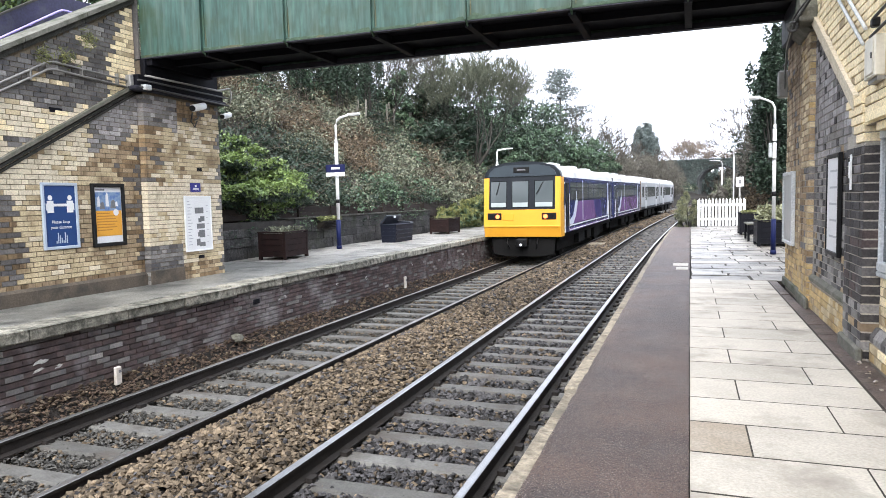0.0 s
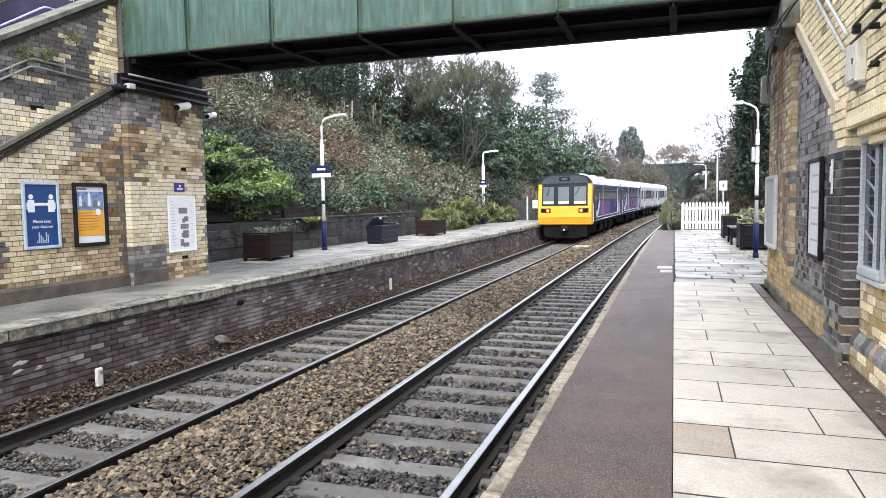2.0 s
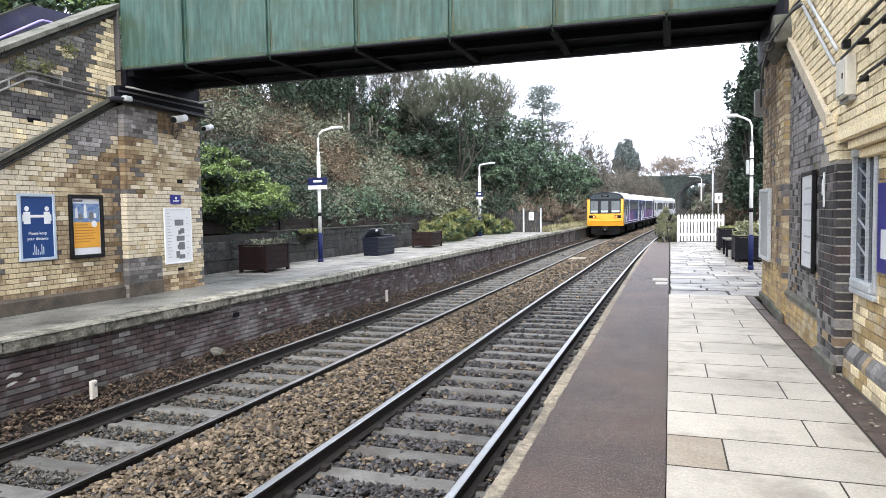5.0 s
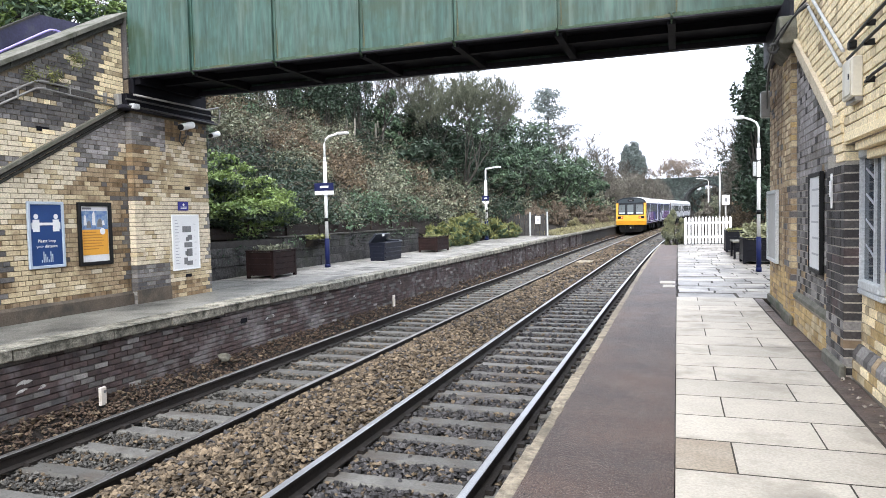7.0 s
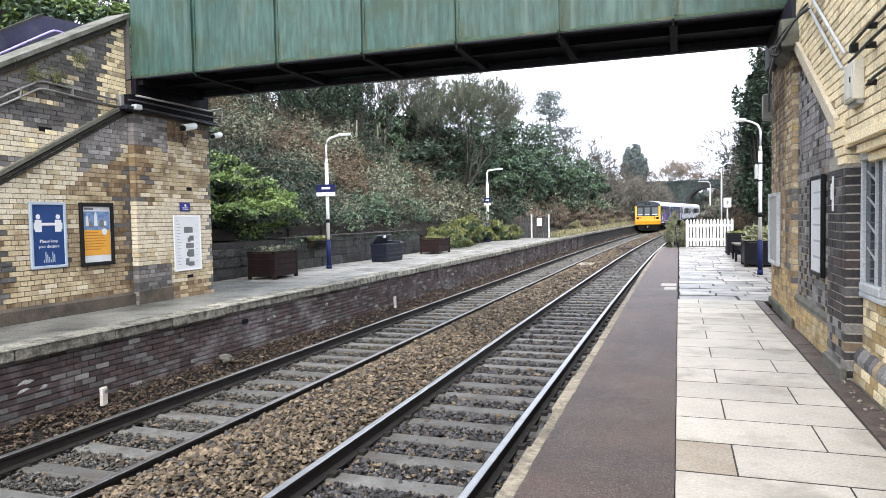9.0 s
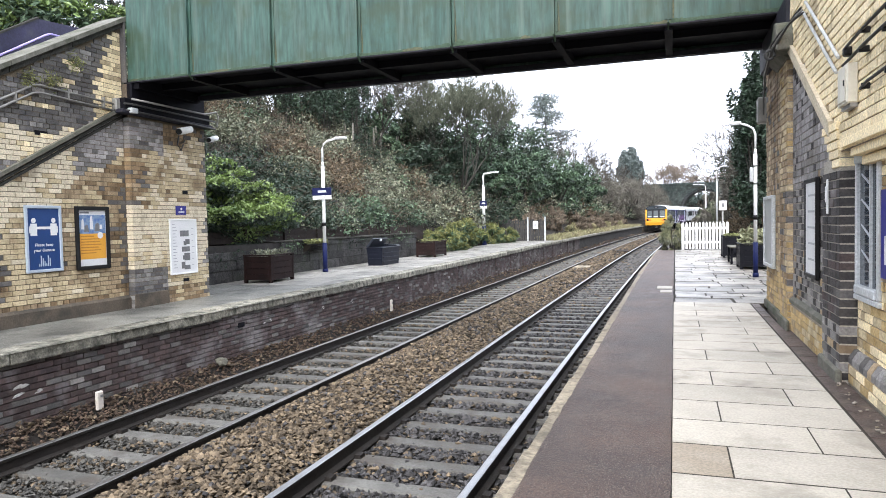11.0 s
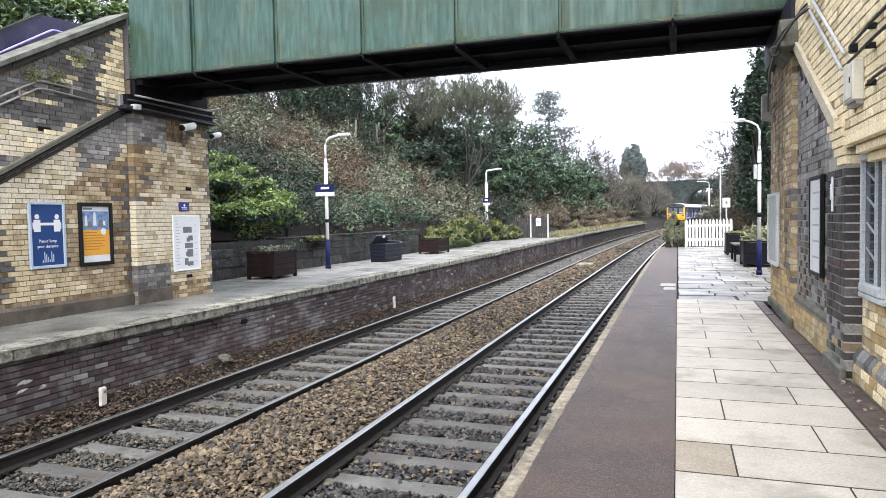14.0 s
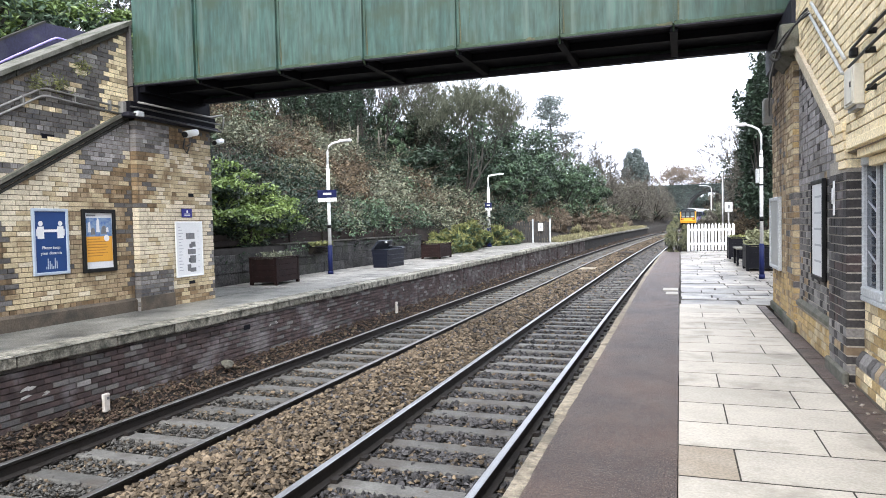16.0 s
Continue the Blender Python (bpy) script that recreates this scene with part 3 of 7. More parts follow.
ISLE = {}
for k, (a, b, st, at) in {"buff": ((0.58, 0.48, 0.315), (0.44, 0.35, 0.215), (0.17, 0.11, 0.06), 0.57), "cream": ((0.86, 0.73, 0.49), (0.76, 0.62, 0.385), (0.28, 0.21, 0.13), 0.62),
                          "tan": ((0.40, 0.305, 0.195), (0.30, 0.22, 0.135), (0.15, 0.105, 0.07), 0.6), "soot": ((0.085, 0.083, 0.087), (0.15, 0.136, 0.123), None, 0.6),
                          "brown": ((0.28, 0.195, 0.11), (0.17, 0.115, 0.066), None, 0.6), "grey": ((0.25, 0.235, 0.22), (0.16, 0.15, 0.145), None, 0.6),
                          "purple": ((0.105, 0.073, 0.068), (0.034, 0.028, 0.029), (0.24, 0.225, 0.225), 0.61), "wash": ((0.71, 0.625, 0.475), (0.55, 0.47, 0.345), (0.24, 0.19, 0.13), 0.64),
                          "jet": ((0.030, 0.029, 0.032), (0.068, 0.060, 0.056), None, 0.6), "lilac": ((0.37, 0.345, 0.335), (0.20, 0.185, 0.18), (0.12, 0.105, 0.09), 0.6),
                          "ochre": ((0.52, 0.375, 0.185), (0.38, 0.265, 0.12), (0.16, 0.11, 0.065), 0.57)}.items():
    ISLE[k] = mat(k + "_brickwork", a, b, 5, 50, 0.86, isl=0.10 if k in ("buff", "cream", "tan", "wash") else 0.3, stain=st, stain_scale=1.4, stain_at=at, streak={"brown": (0.05, 0.034, 0.022), "tan": (0.10, 0.068, 0.042)}.get(k))


def nz(y, z, s=1.0, k=0.0):
    return noise.noise(Vector((y * s, z * s, k)))


def pick(*pairs):
    r = random.random() * sum(w for _, w in pairs)
    for key, w in pairs:
        r -= w
        if r <= 0:
            return key
    return pairs[-1][0]


# ---------------------------------------------------------------- left stair tower
M["plinth"] = mat("brown_stained_plinth", (0.125, 0.10, 0.075), (0.06, 0.05, 0.041), 3, 40, 0.85, 0.4, stain=(0.04, 0.038, 0.033), stain_scale=1.5, stain_at=0.55)
def stair_line(y):
    """Slope of the stairs."""
    return 0.555 * (y - 9.4)


def left_zone(y, z):
    n = nz(y, z, 1.1, 2.0) + random.uniform(-0.05, 0.05)
    m = nz(y * 1.2, z * 0.5, 1.6, 7.0) + random.uniform(-0.06, 0.06)
    f = nz(y * 1.3, z * 2.4, 1.9, 13.0) + random.uniform(-0.07, 0.07)
    line = 4.3 + stair_line(min(y, 9.3))
    if z > line:
        if y > 9.10 - 0.30 * (5.3 - z) + 0.14 * n:
            return pick(("cream", 6), ("buff", 3))
        pale = math.exp(-((y - 6.6) / 0.75) ** 2 - ((z - line - 0.45) / 0.6) ** 2) + 0.75 * math.exp(-((z - line - 0.12) / 0.16) ** 2 - ((y - 7.7) / 0.8) ** 2)
        if pale + 1.1 * f > 0.42:
            return pick(("wash", 6), ("cream", 2), ("buff", 2))
        return pick(("soot", 8), ("grey", 1.2)) if f > -0.3 else pick(("grey", 6), ("soot", 3))
    if z < 1.12:
        return pick(("tan", 5), ("buff", 2), ("brown", 3)) if y < 9.34 or y > 10.165 else pick(("soot", 5), ("grey", 2))
    if y < 9.34:
        if y > 8.3 and z > line - 0.66 + 0.4 * n:
            return pick(("grey", 3), ("soot", 0.6), ("lilac", 7))
        if y < 7.02 + 0.15 * n and z < 2.4:
            return pick(("soot", 5), ("brown", 3))
        if z > line - 0.75 + 0.3 * n:
            return pick(("wash", 8), ("buff", 2))
        if y > 9.24 and z < 3.5:
            return pick(("soot", 6), ("brown", 2))
        g = math.exp(-((y - 7.75) / 0.35) ** 2 - ((z - 2.9) / 0.2) ** 2) + math.exp(-((y - 9.0) / 0.5) ** 2 - ((z - 2.95) / 0.32) ** 2) + 0.8 * math.exp(-((y - 9.15) / 0.22) ** 2 - ((z - 1.9) / 0.9) ** 2)
        if g + 1.2 * f > 0.62:
            return pick(("brown", 5), ("tan", 3), ("soot", 0.6))
        if g + 1.0 * m > 0.3:
            return pick(("tan", 5), ("buff", 3))
        return pick(("buff", 12), ("tan", 0.5), ("wash", 1.0)) if n > -0.2 else pick(("wash", 5), ("buff", 5))
    if y < 10.165:
        if z < 1.45:
            return pick(("grey", 3), ("soot", 4))
        if z < 2.62 + 0.15 * n:
            return pick(("wash", 9), ("buff", 1))
        if z > 3.55 + 0.2 * n:
            return pick(("grey", 4), ("soot", 1.5), ("lilac", 3))
        if y < 9.70 + 0.5 * f:
            return pick(("brown", 5), ("soot", 2), ("tan", 1))
        return pick(("buff", 7), ("wash", 2))
    if 1.5 < z < 2.62:
        return pick(("wash", 9), ("buff", 0.5))
    if z > 3.82 + 0.2 * n:
        return pick(("brown", 5), ("soot", 3))
    return pick(("buff", 6), ("wash", 3)) if f < 0.32 else pick(("tan", 5), ("brown", 2))


M["stone_black"] = mat("black_mossy_stone", (0.055, 0.052, 0.045), (0.026, 0.026, 0.022), 5, 40, 0.85, 0.5, stain=(0.11, 0.10, 0.08), stain_scale=2.6, stain_at=0.62)
M["stone_cap"] = mat("weathered_coping_cap", (0.20, 0.19, 0.165), (0.085, 0.085, 0.066), 5, 40, 0.85, 0.5, stain=(0.05, 0.055, 0.035), stain_scale=2.2, stain_at=0.56)
M["sheet_navy"] = mat("grimy_navy_sheet", (0.035, 0.032, 0.075), (0.022, 0.022, 0.045), 2.5, 30, 0.5, 0.1, stain=(0.06, 0.06, 0.065), stain_scale=1.8, stain_at=0.58)
M["rail_violet"] = mat("pale_violet_paint", (0.42, 0.36, 0.72), (0.30, 0.25, 0.58), 4, 40, 0.4, 0.05)


def left_tower():
    w = thing("stair_tower_left", "sooty buff brick stair tower of the footbridge", "stair tower", kind="structure")
    # main body with sloping top, pier with the bearing shelf
    part("wall", prism([(2.0, 0.3), (9.36, 0.3), (9.36, 5.62), (2.0, 1.6)], "x", -6.95, -6.605), M["mortar_dirty"], w)
    part("pier", prism([(9.36, 0.3), (11.36, 0.3), (11.36, 4.68), (9.36, 4.68)], "x", -8.3, -6.505), M["mortar_dirty"], w)
    part("pilaster", box(-6.6, -6.475, 9.36, 10.15, 0.4, 4.15), M["mortar_dirty"], w)
    part("wall", prism([(2.0, 0.3), (9.36, 0.3), (9.36, 5.2), (2.0, 1.2)], "x", -8.4, -8.1), M["mortar_dark"], w)
    part("wall", box(-8.1, -6.9, 9.2, 9.36, 0.3, 4.6), M["mortar_dark"], w)
    left = brick_face(w, -6.6, 1, 5.8, 9.34, 0.81, 5.7, left_zone, lambda y, z: z < 5.62 + stair_line(y), lambda y, z: 1.1 < z < 3.0 and 7.0 < y < 9.3, 200)
    brick_face(w, -6.47, 1, 9.34, 10.16, 0.81, 4.15, left_zone, None, lambda y, z: 1.2 < z < 3.2, 100, depth=0.13)
    brick_face(w, -6.50, 1, 10.165, 11.36, 0.81, 4.15, lambda y, z: pick(("soot", 3), ("grey", 2)) if y > 11.2 and (int(z / 0.3) % 2) else left_zone(y, z), None, None, 0)
    # plinth
    part("plinth", prism([(-6.6, 0.75), (-6.55, 0.75), (-6.55, 1.0), (-6.6, 1.05)], "y", 2.0, 9.34), M["plinth"], w)
    part("plinth", box(-6.48, -6.45, 9.33, 10.17, 0.75, 1.06, 0.01), M["plinth"], w)
    # coping on the slope, laid in lengths
    for i in range(4):
        a, b = 9.42 - 1.1 * i, 9.42 - 1.1 * (i + 1) + 0.012
        part("coping", prism([(a, 5.66 + stair_line(a)), (b, 5.66 + stair_line(b)), (b, 5.755 + stair_line(b)), (a, 5.755 + stair_line(a))], "x", -7.0, -6.555), M["stone_black"], w)
        part("coping_cap", prism([(a, 5.757 + stair_line(a)), (b, 5.757 + stair_line(b)), (b, 5.83 + stair_line(b)), (a, 5.83 + stair_line(a))], "x", -7.02, -6.50), M["stone_cap"], w)
    # string courses along the stair, stepping out
    for k, (dz, out, h) in enumerate(((0.0, 0.025, 0.05), (0.075, 0.05, 0.05), (0.15, 0.085, 0.06))):
        z0 = 4.14 + dz
        part("string_course", prism([(9.32, z0 + stair_line(9.32)), (5.8, z0 + stair_line(5.8)), (5.8, z0 + h + stair_line(5.8)), (9.32, z0 + h + stair_line(9.32))], "x", -6.61, -6.6 + out), M["stone_black"] if k < 2 else M["stone"], w)
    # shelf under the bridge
    # shelf and bearing coloured as the dark shadow band under the bridge end
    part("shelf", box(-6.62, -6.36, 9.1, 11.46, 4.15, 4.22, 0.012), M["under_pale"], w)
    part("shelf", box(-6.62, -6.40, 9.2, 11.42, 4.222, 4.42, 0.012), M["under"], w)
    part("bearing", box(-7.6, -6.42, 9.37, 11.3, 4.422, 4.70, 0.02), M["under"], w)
    # dark plate and post added only to close bright gaps beside the bridge
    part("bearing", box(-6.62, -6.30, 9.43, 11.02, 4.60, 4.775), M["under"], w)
    part("end_post", box(-6.75, -6.52, 9.362, 9.395, 4.71, 5.75), M["soot"], w)
    # stairs inside
    for i in range(14):
        y1 = 9.2 - 0.3 * i
        part("step", box(-8.1, -6.95, y1 - 0.32, y1, 4.3 - 0.167 * i, 4.55 - 0.167 * i), M["stone"], w)
    # sheeted far parapet with its hand rail
    part("parapet_sheet", prism([(9.23, 5.95), (6.0, 3.98), (6.0, 3.0), (9.23, 4.9)], "x", -8.32, -8.28), M["sheet_navy"], w)
    part("parapet_sheet", prism([(9.232, 5.95), (10.4, 6.04), (10.4, 4.9), (9.232, 4.9)], "x", -8.32, -8.28), M["sheet_navy"], w)
    part("parapet_coping", prism([(9.23, 5.99), (6.0, 4.02), (6.0, 3.982), (9.23, 5.952)], "x", -8.34, -8.26), M["stone_black"], w)
    bm = bmesh.new()
    tube(bm, [(-8.05, 5.9, 3.60), (-8.05, 9.16, 5.62), (-8.05, 9.24, 5.66), (-8.05, 9.34, 5.67), (-8.05, 9.7, 5.67)], 0.019)
    part("handrail", bm, M["rail_violet"], w, "pale violet painted tube")
    for y in (6.6, 7.7, 8.8):
        part("handrail_bracket", tube(bmesh.new(), [(-8.05, y, 3.60 + 0.6196 * (y - 5.9)), (-8.28, y, 3.52 + 0.6196 * (y - 5.9))], 0.010, 6), M["rail_violet"], w)
    # near-black plates painted as the shade in small holes where bricks are missing
    part("void", box(-6.62, -6.592, 7.62, 7.84, 3.62, 3.69), M["under"], w)
    part("void", box(-6.52, -6.488, 10.66, 10.80, 2.84, 2.90), M["under"], w)
    part("void", box(-6.52, -6.488, 10.60, 10.76, 1.17, 1.23), M["under"], w)


left_tower()


# ---------------------------------------------------------------- footbridge
M["moss"] = mat("dark_algae_on_paint", (0.034, 0.062, 0.040), (0.055, 0.085, 0.052), 9, 40, 0.8, 0.2)
M["moss_rust"] = mat("rust_and_lichen", (0.10, 0.10, 0.058), (0.055, 0.066, 0.038), 9, 40, 0.85, 0.2)


def footbridge():
    b = thing("footbridge", "green plate girder footbridge spanning both tracks", "footbridge", kind="structure")
    z0, x0, x1 = 4.72, -6.5, 5.2
    xs = [-6.5, -5.2, -3.62, -2.12, -0.64, 0.84, 2.32, 3.8, 5.2]
    for y, s in ((9.4, -1), (11.05, 1)):
        for a, c in zip(xs, xs[1:]):
            part("web_plate", box(a + 0.002, c - 0.002, min(y, y - s * 0.014), max(y, y - s * 0.014), z0 + 0.002, 6.45), M["green"], b)
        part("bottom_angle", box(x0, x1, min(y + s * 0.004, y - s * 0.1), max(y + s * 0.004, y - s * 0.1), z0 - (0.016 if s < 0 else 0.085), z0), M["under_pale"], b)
        part("moss_strip", box(x0, x1, min(y, y + s * 0.006), max(y, y + s * 0.006), z0 + 0.001, z0 + 0.045), M["green_edge"], b)
        part("top_rail", box(x0, x1, y - 0.09, y + 0.09, 6.45, 6.5, 0.01), M["green"], b)
        for x in xs[1:-1]:
            part("stiffener", box(x - 0.010, x + 0.010, min(y, y + s * 0.07), max(y, y + s * 0.07), z0 + 0.003, 6.44), M["green"], b)
            part("stiffener", box(x - 0.045, x + 0.045, min(y + s * 0.006, y + s * 0.016), max(y + s * 0.006, y + s * 0.016), z0 + 0.05, 6.44), M["green"], b)
            part("gusset", prism([(y + s * 0.07, z0 + 0.002), (y - s * 0.05, z0 + 0.002), (y - s * 0.05, z0 - 0.07)], "x", x - 0.011, x + 0.011), M["green_edge"], b)
    # moss and rust creeping up from the bottom edge
    for i in range(46):
        x = -6.4 + 11.4 * i / 46 + random.uniform(-0.12, 0.12)
        wd, k = random.uniform(0.08, 0.26), random.randint(5, 8)
        ht = random.uniform(0.012, 0.045) * (2.2 if min(abs(x - q) for q in xs) < 0.15 else 1.0)
        pts = [(x - wd, z0 + 0.004)] + [(x - wd + 2 * wd * j / k, z0 + 0.02 + ht * random.uniform(0.25, 1.0) * math.sin(math.pi * j / k)) for j in range(1, k)] + [(x + wd, z0 + 0.004)]
        part("moss_patch", prism(pts, "y", 9.3925 - 0.0008 * (i % 5), 9.404), M["moss"] if i % 7 else M["moss_rust"], b)
    for x in xs[1:-1]:
        part("rust_run", prism([(x + 0.052, 5.0 + random.uniform(0, 0.6)), (x + 0.075, 4.9), (x + 0.07, z0 + 0.06), (x + 0.052, z0 + 0.06)], "y", 9.394, 9.3985), M["moss_rust"], b)
        part("seam", box(x + 0.2, x + 0.206, 9.396, 9.3985, z0 + 0.35, 6.3), M["green_edge"], b) if random.random() < 0.4 else None
    for x in xs[1:-1]:
        # deck and beams near-black, with the underside shade painted in
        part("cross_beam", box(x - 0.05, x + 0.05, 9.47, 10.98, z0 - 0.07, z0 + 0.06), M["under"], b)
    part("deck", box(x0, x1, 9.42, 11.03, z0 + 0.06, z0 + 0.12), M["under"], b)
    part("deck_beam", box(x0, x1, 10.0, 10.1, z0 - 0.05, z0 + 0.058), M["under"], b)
    part("bolt_plate", box(2.4, 2.75, 10.90, 10.949, z0 - 0.09, z0 - 0.018), M["under_pale"], b)


footbridge()


# ---------------------------------------------------------------- right building
def right_zone(y, z):
    n = nz(y, z, 1.2, 5.0)
    if z < 1.38 + 0.25 * n:
        return pick(("ochre", 8), ("tan", 2), ("brown", 0.6))
    if y > 9.6:
        return pick(("tan", 6), ("buff", 2), ("brown", 2)) if z < 2.8 + n else pick(("tan", 6), ("brown", 3), ("soot", 1))
    if z < 2.5 and n > -0.15:
        return pick(("soot", 3), ("brown", 4), ("tan", 2))
    return pick(("tan", 4), ("buff", 5), ("ochre", 1))


def soffit(y):
    return 4.32 + 0.555 * (y - 8.95)


def recess_zone(y, z):
    n = nz(y, z, 1.4, 9.0)
    if z < 1.17:
        return pick(("ochre", 6), ("buff", 3), ("tan", 1))
    if z > 2.55 + 0.4 * n:
        return pick(("lilac", 8), ("grey", 2), ("soot", 0.6))
    if z < 1.75 + 0.3 * n:
        return pick(("grey", 6), ("tan", 2), ("soot", 2))
    return pick(("grey", 5), ("soot", 3), ("tan", 1.2), ("lilac", 1))


def pier_zone(y, z):
    if z < 1.25:
        return pick(("grey", 5), ("tan", 1), ("soot", 3))
    return pick(("jet", 8), ("purple", 1.5), ("soot", 1))


def bay_zone(y, z):
    return pick(("buff", 4), ("cream", 4), ("ochre", 2.5))


def right_building():
    w = thing("station_building", "buff and sooty brick station building with stair wall", "building", kind="structure")
    # core behind the faces
    part("wall", box(3.87, 8.5, -6.0, 5.55, 0.3, 6.6), M["mortar"], w)
    part("wall", box(3.87, 8.5, 6.45, 11.45, 0.3, 4.7), M["mortar"], w)
    part("wall", box(3.87, 8.5, 5.55, 6.45, 0.3, 1.55), M["mortar"], w)
    part("wall", box(3.87, 8.5, 5.55, 6.45, 2.62, 6.6), M["mortar"], w)
    part("wall", box(4.05, 8.5, 5.55, 6.45, 1.55, 2.62), M["under"], w)
    part("upper_wall", prism([(-6, 2.7), (6.3, 2.7), (6.75, 3.11), (8.95, 4.33), (8.95, 6.6), (-6, 6.6)], "x", 3.655, 3.87), M["mortar"], w)
    part("end_wall", box(3.725, 3.87, 9.55, 11.45, 0.3, 4.4), M["mortar"], w)
    part("pilaster", box(3.655, 3.87, 8.926, 9.546, 0.3, 4.05), M["mortar"], w)
    part("recess_back", box(3.713, 3.87, 6.9, 8.92, 0.3, 4.4), M["mortar_pale"], w)
    part("pier", box(3.653, 3.87, 6.246, 6.896, 0.3, 2.66), M["mortar_pale"], w)
    part("bay_wall", box(3.785, 3.87, -6.0, 6.26, 0.3, 1.55), M["mortar"], w)
    part("bay_wall", box(3.785, 3.87, -6.0, 5.58, 1.55, 2.7), M["mortar"], w)
    part("wall", box(3.69, 3.86, 6.3, 6.92, 2.6, 3.2), M["mortar_pale"], w)
    up = lambda y, z: z > (soffit(y) if y > 6.3 else 2.72)
    brick_face(w, 3.65, -1, 3.6, 8.95, 2.7, 6.0, lambda y, z: pick(("cream", 16), ("buff", 1)), up, lambda y, z: z < 4.4 and 5.2 < y < 8.9, 300)
    brick_face(w, 3.72, -1, 9.56, 11.45, 0.83, 4.4, right_zone, None, lambda y, z: 0.9 < z < 2.2, 120)
    brick_face(w, 3.65, -1, 8.92, 9.55, 0.83, 4.05, right_zone, None, lambda y, z: z < 4, 130, depth=0.16)
    brick_face(w, 3.71, -1, 6.9, 8.92, 0.83, 4.3, recess_zone, lambda y, z: z < soffit(y) + 0.05, lambda y, z: z < 2.6, 300, bond="flemish")
    brick_face(w, 3.65, -1, 6.24, 6.9, 0.83, 2.58, pier_zone, None, lambda y, z: True, 160, bond="flemish", depth=0.16)
    brick_face(w, 3.78, -1, 3.6, 6.24, 0.83, 1.56, bay_zone, None, lambda y, z: y > 4.2, 90)
    brick_face(w, 3.78, -1, 3.6, 5.58, 1.56, 2.7, bay_zone, None, lambda y, z: y > 5.0, 60)
    # plinths and footing
    for i in range(26):
        ya, q = 4.2 + 0.08 * i + random.uniform(-0.06, 0.06), random.uniform(0.006, 0.018)
        bm = bmesh.new()
        bmesh.ops.create_icosphere(bm, subdivisions=1, radius=q)
        for v in bm.verts:
            v.co *= random.uniform(0.6, 1.25)
            v.co.z *= 0.6
        ob = part("rubble", bm, M["mortar_pale"] if i % 3 else M["stone_pale"], w)
        ob.location = (3.60 + random.uniform(-0.03, 0.04), ya, 0.833 + q * 0.25)
    part("plinth", prism([(3.717, 0.3), (3.785, 0.3), (3.785, 1.09), (3.757, 1.09), (3.717, 1.02)], "y", -6.0, 6.23), M["mortar"], w)
    for i in range(22):
        ya = 3.75 + 0.1125 * i
        part("plinth_brick", prism([(3.708, 0.990), (3.78, 0.990), (3.78, 1.102), (3.750, 1.102), (3.708, 1.035)], "y", ya + 0.005, ya + 0.1075), M[pick(("grey", 5), ("soot", 2), ("tan", 1))], w)
    brick_face(w, 3.712, -1, 3.6, 6.23, 0.83, 0.985, bay_zone, None, lambda y, z: True, 30)
    part("ledge", prism([(3.665, 1.165), (3.715, 1.165), (3.715, 1.25), (3.665, 1.205)], "y", 6.9, 8.92), M["stone"], w)
    part("plinth", box(3.685, 3.715, 6.9, 8.92, 0.3, 1.16), M["mortar"], w)
    brick_face(w, 3.68, -1, 6.9, 8.92, 0.83, 1.165, recess_zone, None, lambda y, z: True, 60, depth=0.02)
    part("footing", box(3.61, 3.66, 6.2, 6.94, 0.8, 0.93, 0.015), M["stone"], w)
    part("footing", box(3.62, 3.66, 8.88, 9.6, 0.8, 0.95, 0.015), M["stone"], w)
    part("footing", box(3.68, 3.725, 9.6, 11.5, 0.8, 0.92, 0.012), M["stone"], w)
    # sloping rendered margin under the stair wall
    part("stair_margin", prism([(8.95, 4.21), (6.5, soffit(6.5) - 0.11), (6.5, soffit(6.5) + 0.02), (8.95, 4.34)], "x", 3.609, 3.72), M["stone_margin"], w)
    # stepped courses over the window
    for k in range(3):
        part("window_course", box(3.62 + 0.05 * k, 3.86, 4.2, 6.12 - 0.12 * k, 2.79 - 0.075 * (k + 1), 2.79 - 0.075 * k - 0.008, 0.004), M["cream"], w)
    for k in range(5):
        part("corbel_brick", box(3.615 + 0.006 * k, 3.8, 6.24, 6.78 - 0.07 * k, 2.88 - 0.075 * k, 2.947 - 0.075 * k, 0.004), M["cream"], w)
    # bearing stone under the footbridge
    part("corbel_stone", prism([(3.50, 4.14), (3.62, 4.02), (3.9, 4.02), (3.9, 4.28), (3.50, 4.28)], "y", 8.78, 9.66), M["stone"], w)
    # upper block coloured dark to imitate the shadow under the bridge
    part("corbel_stone", prism([(3.60, 4.285), (3.9, 4.285), (3.9, 4.70), (3.60, 4.70)], "y", 8.72, 11.2), M["under_pale"], w)
    head = [(8.50, 4.05), (8.86, 4.05), (8.88, 4.24), (8.80, 4.34), (8.68, 4.40), (8.56, 4.36), (8.49, 4.22)]
    bm = prism(head, "x", 3.47, 3.66)
    bmesh.ops.bevel(bm, geom=list(bm.edges), offset=0.025, segments=2, profile=0.5, affect='EDGES')
    part("corbel_stone", bm, M["stone"], w)
    part("roof", box(3.66, 9.0, -6.2, 8.9, 6.6, 6.7), M["stone"], w)


M["stone_margin"] = mat("cream_margin", (0.56, 0.49, 0.37), (0.46, 0.39, 0.28), 4, 40, 0.85, 0.2)
right_building()


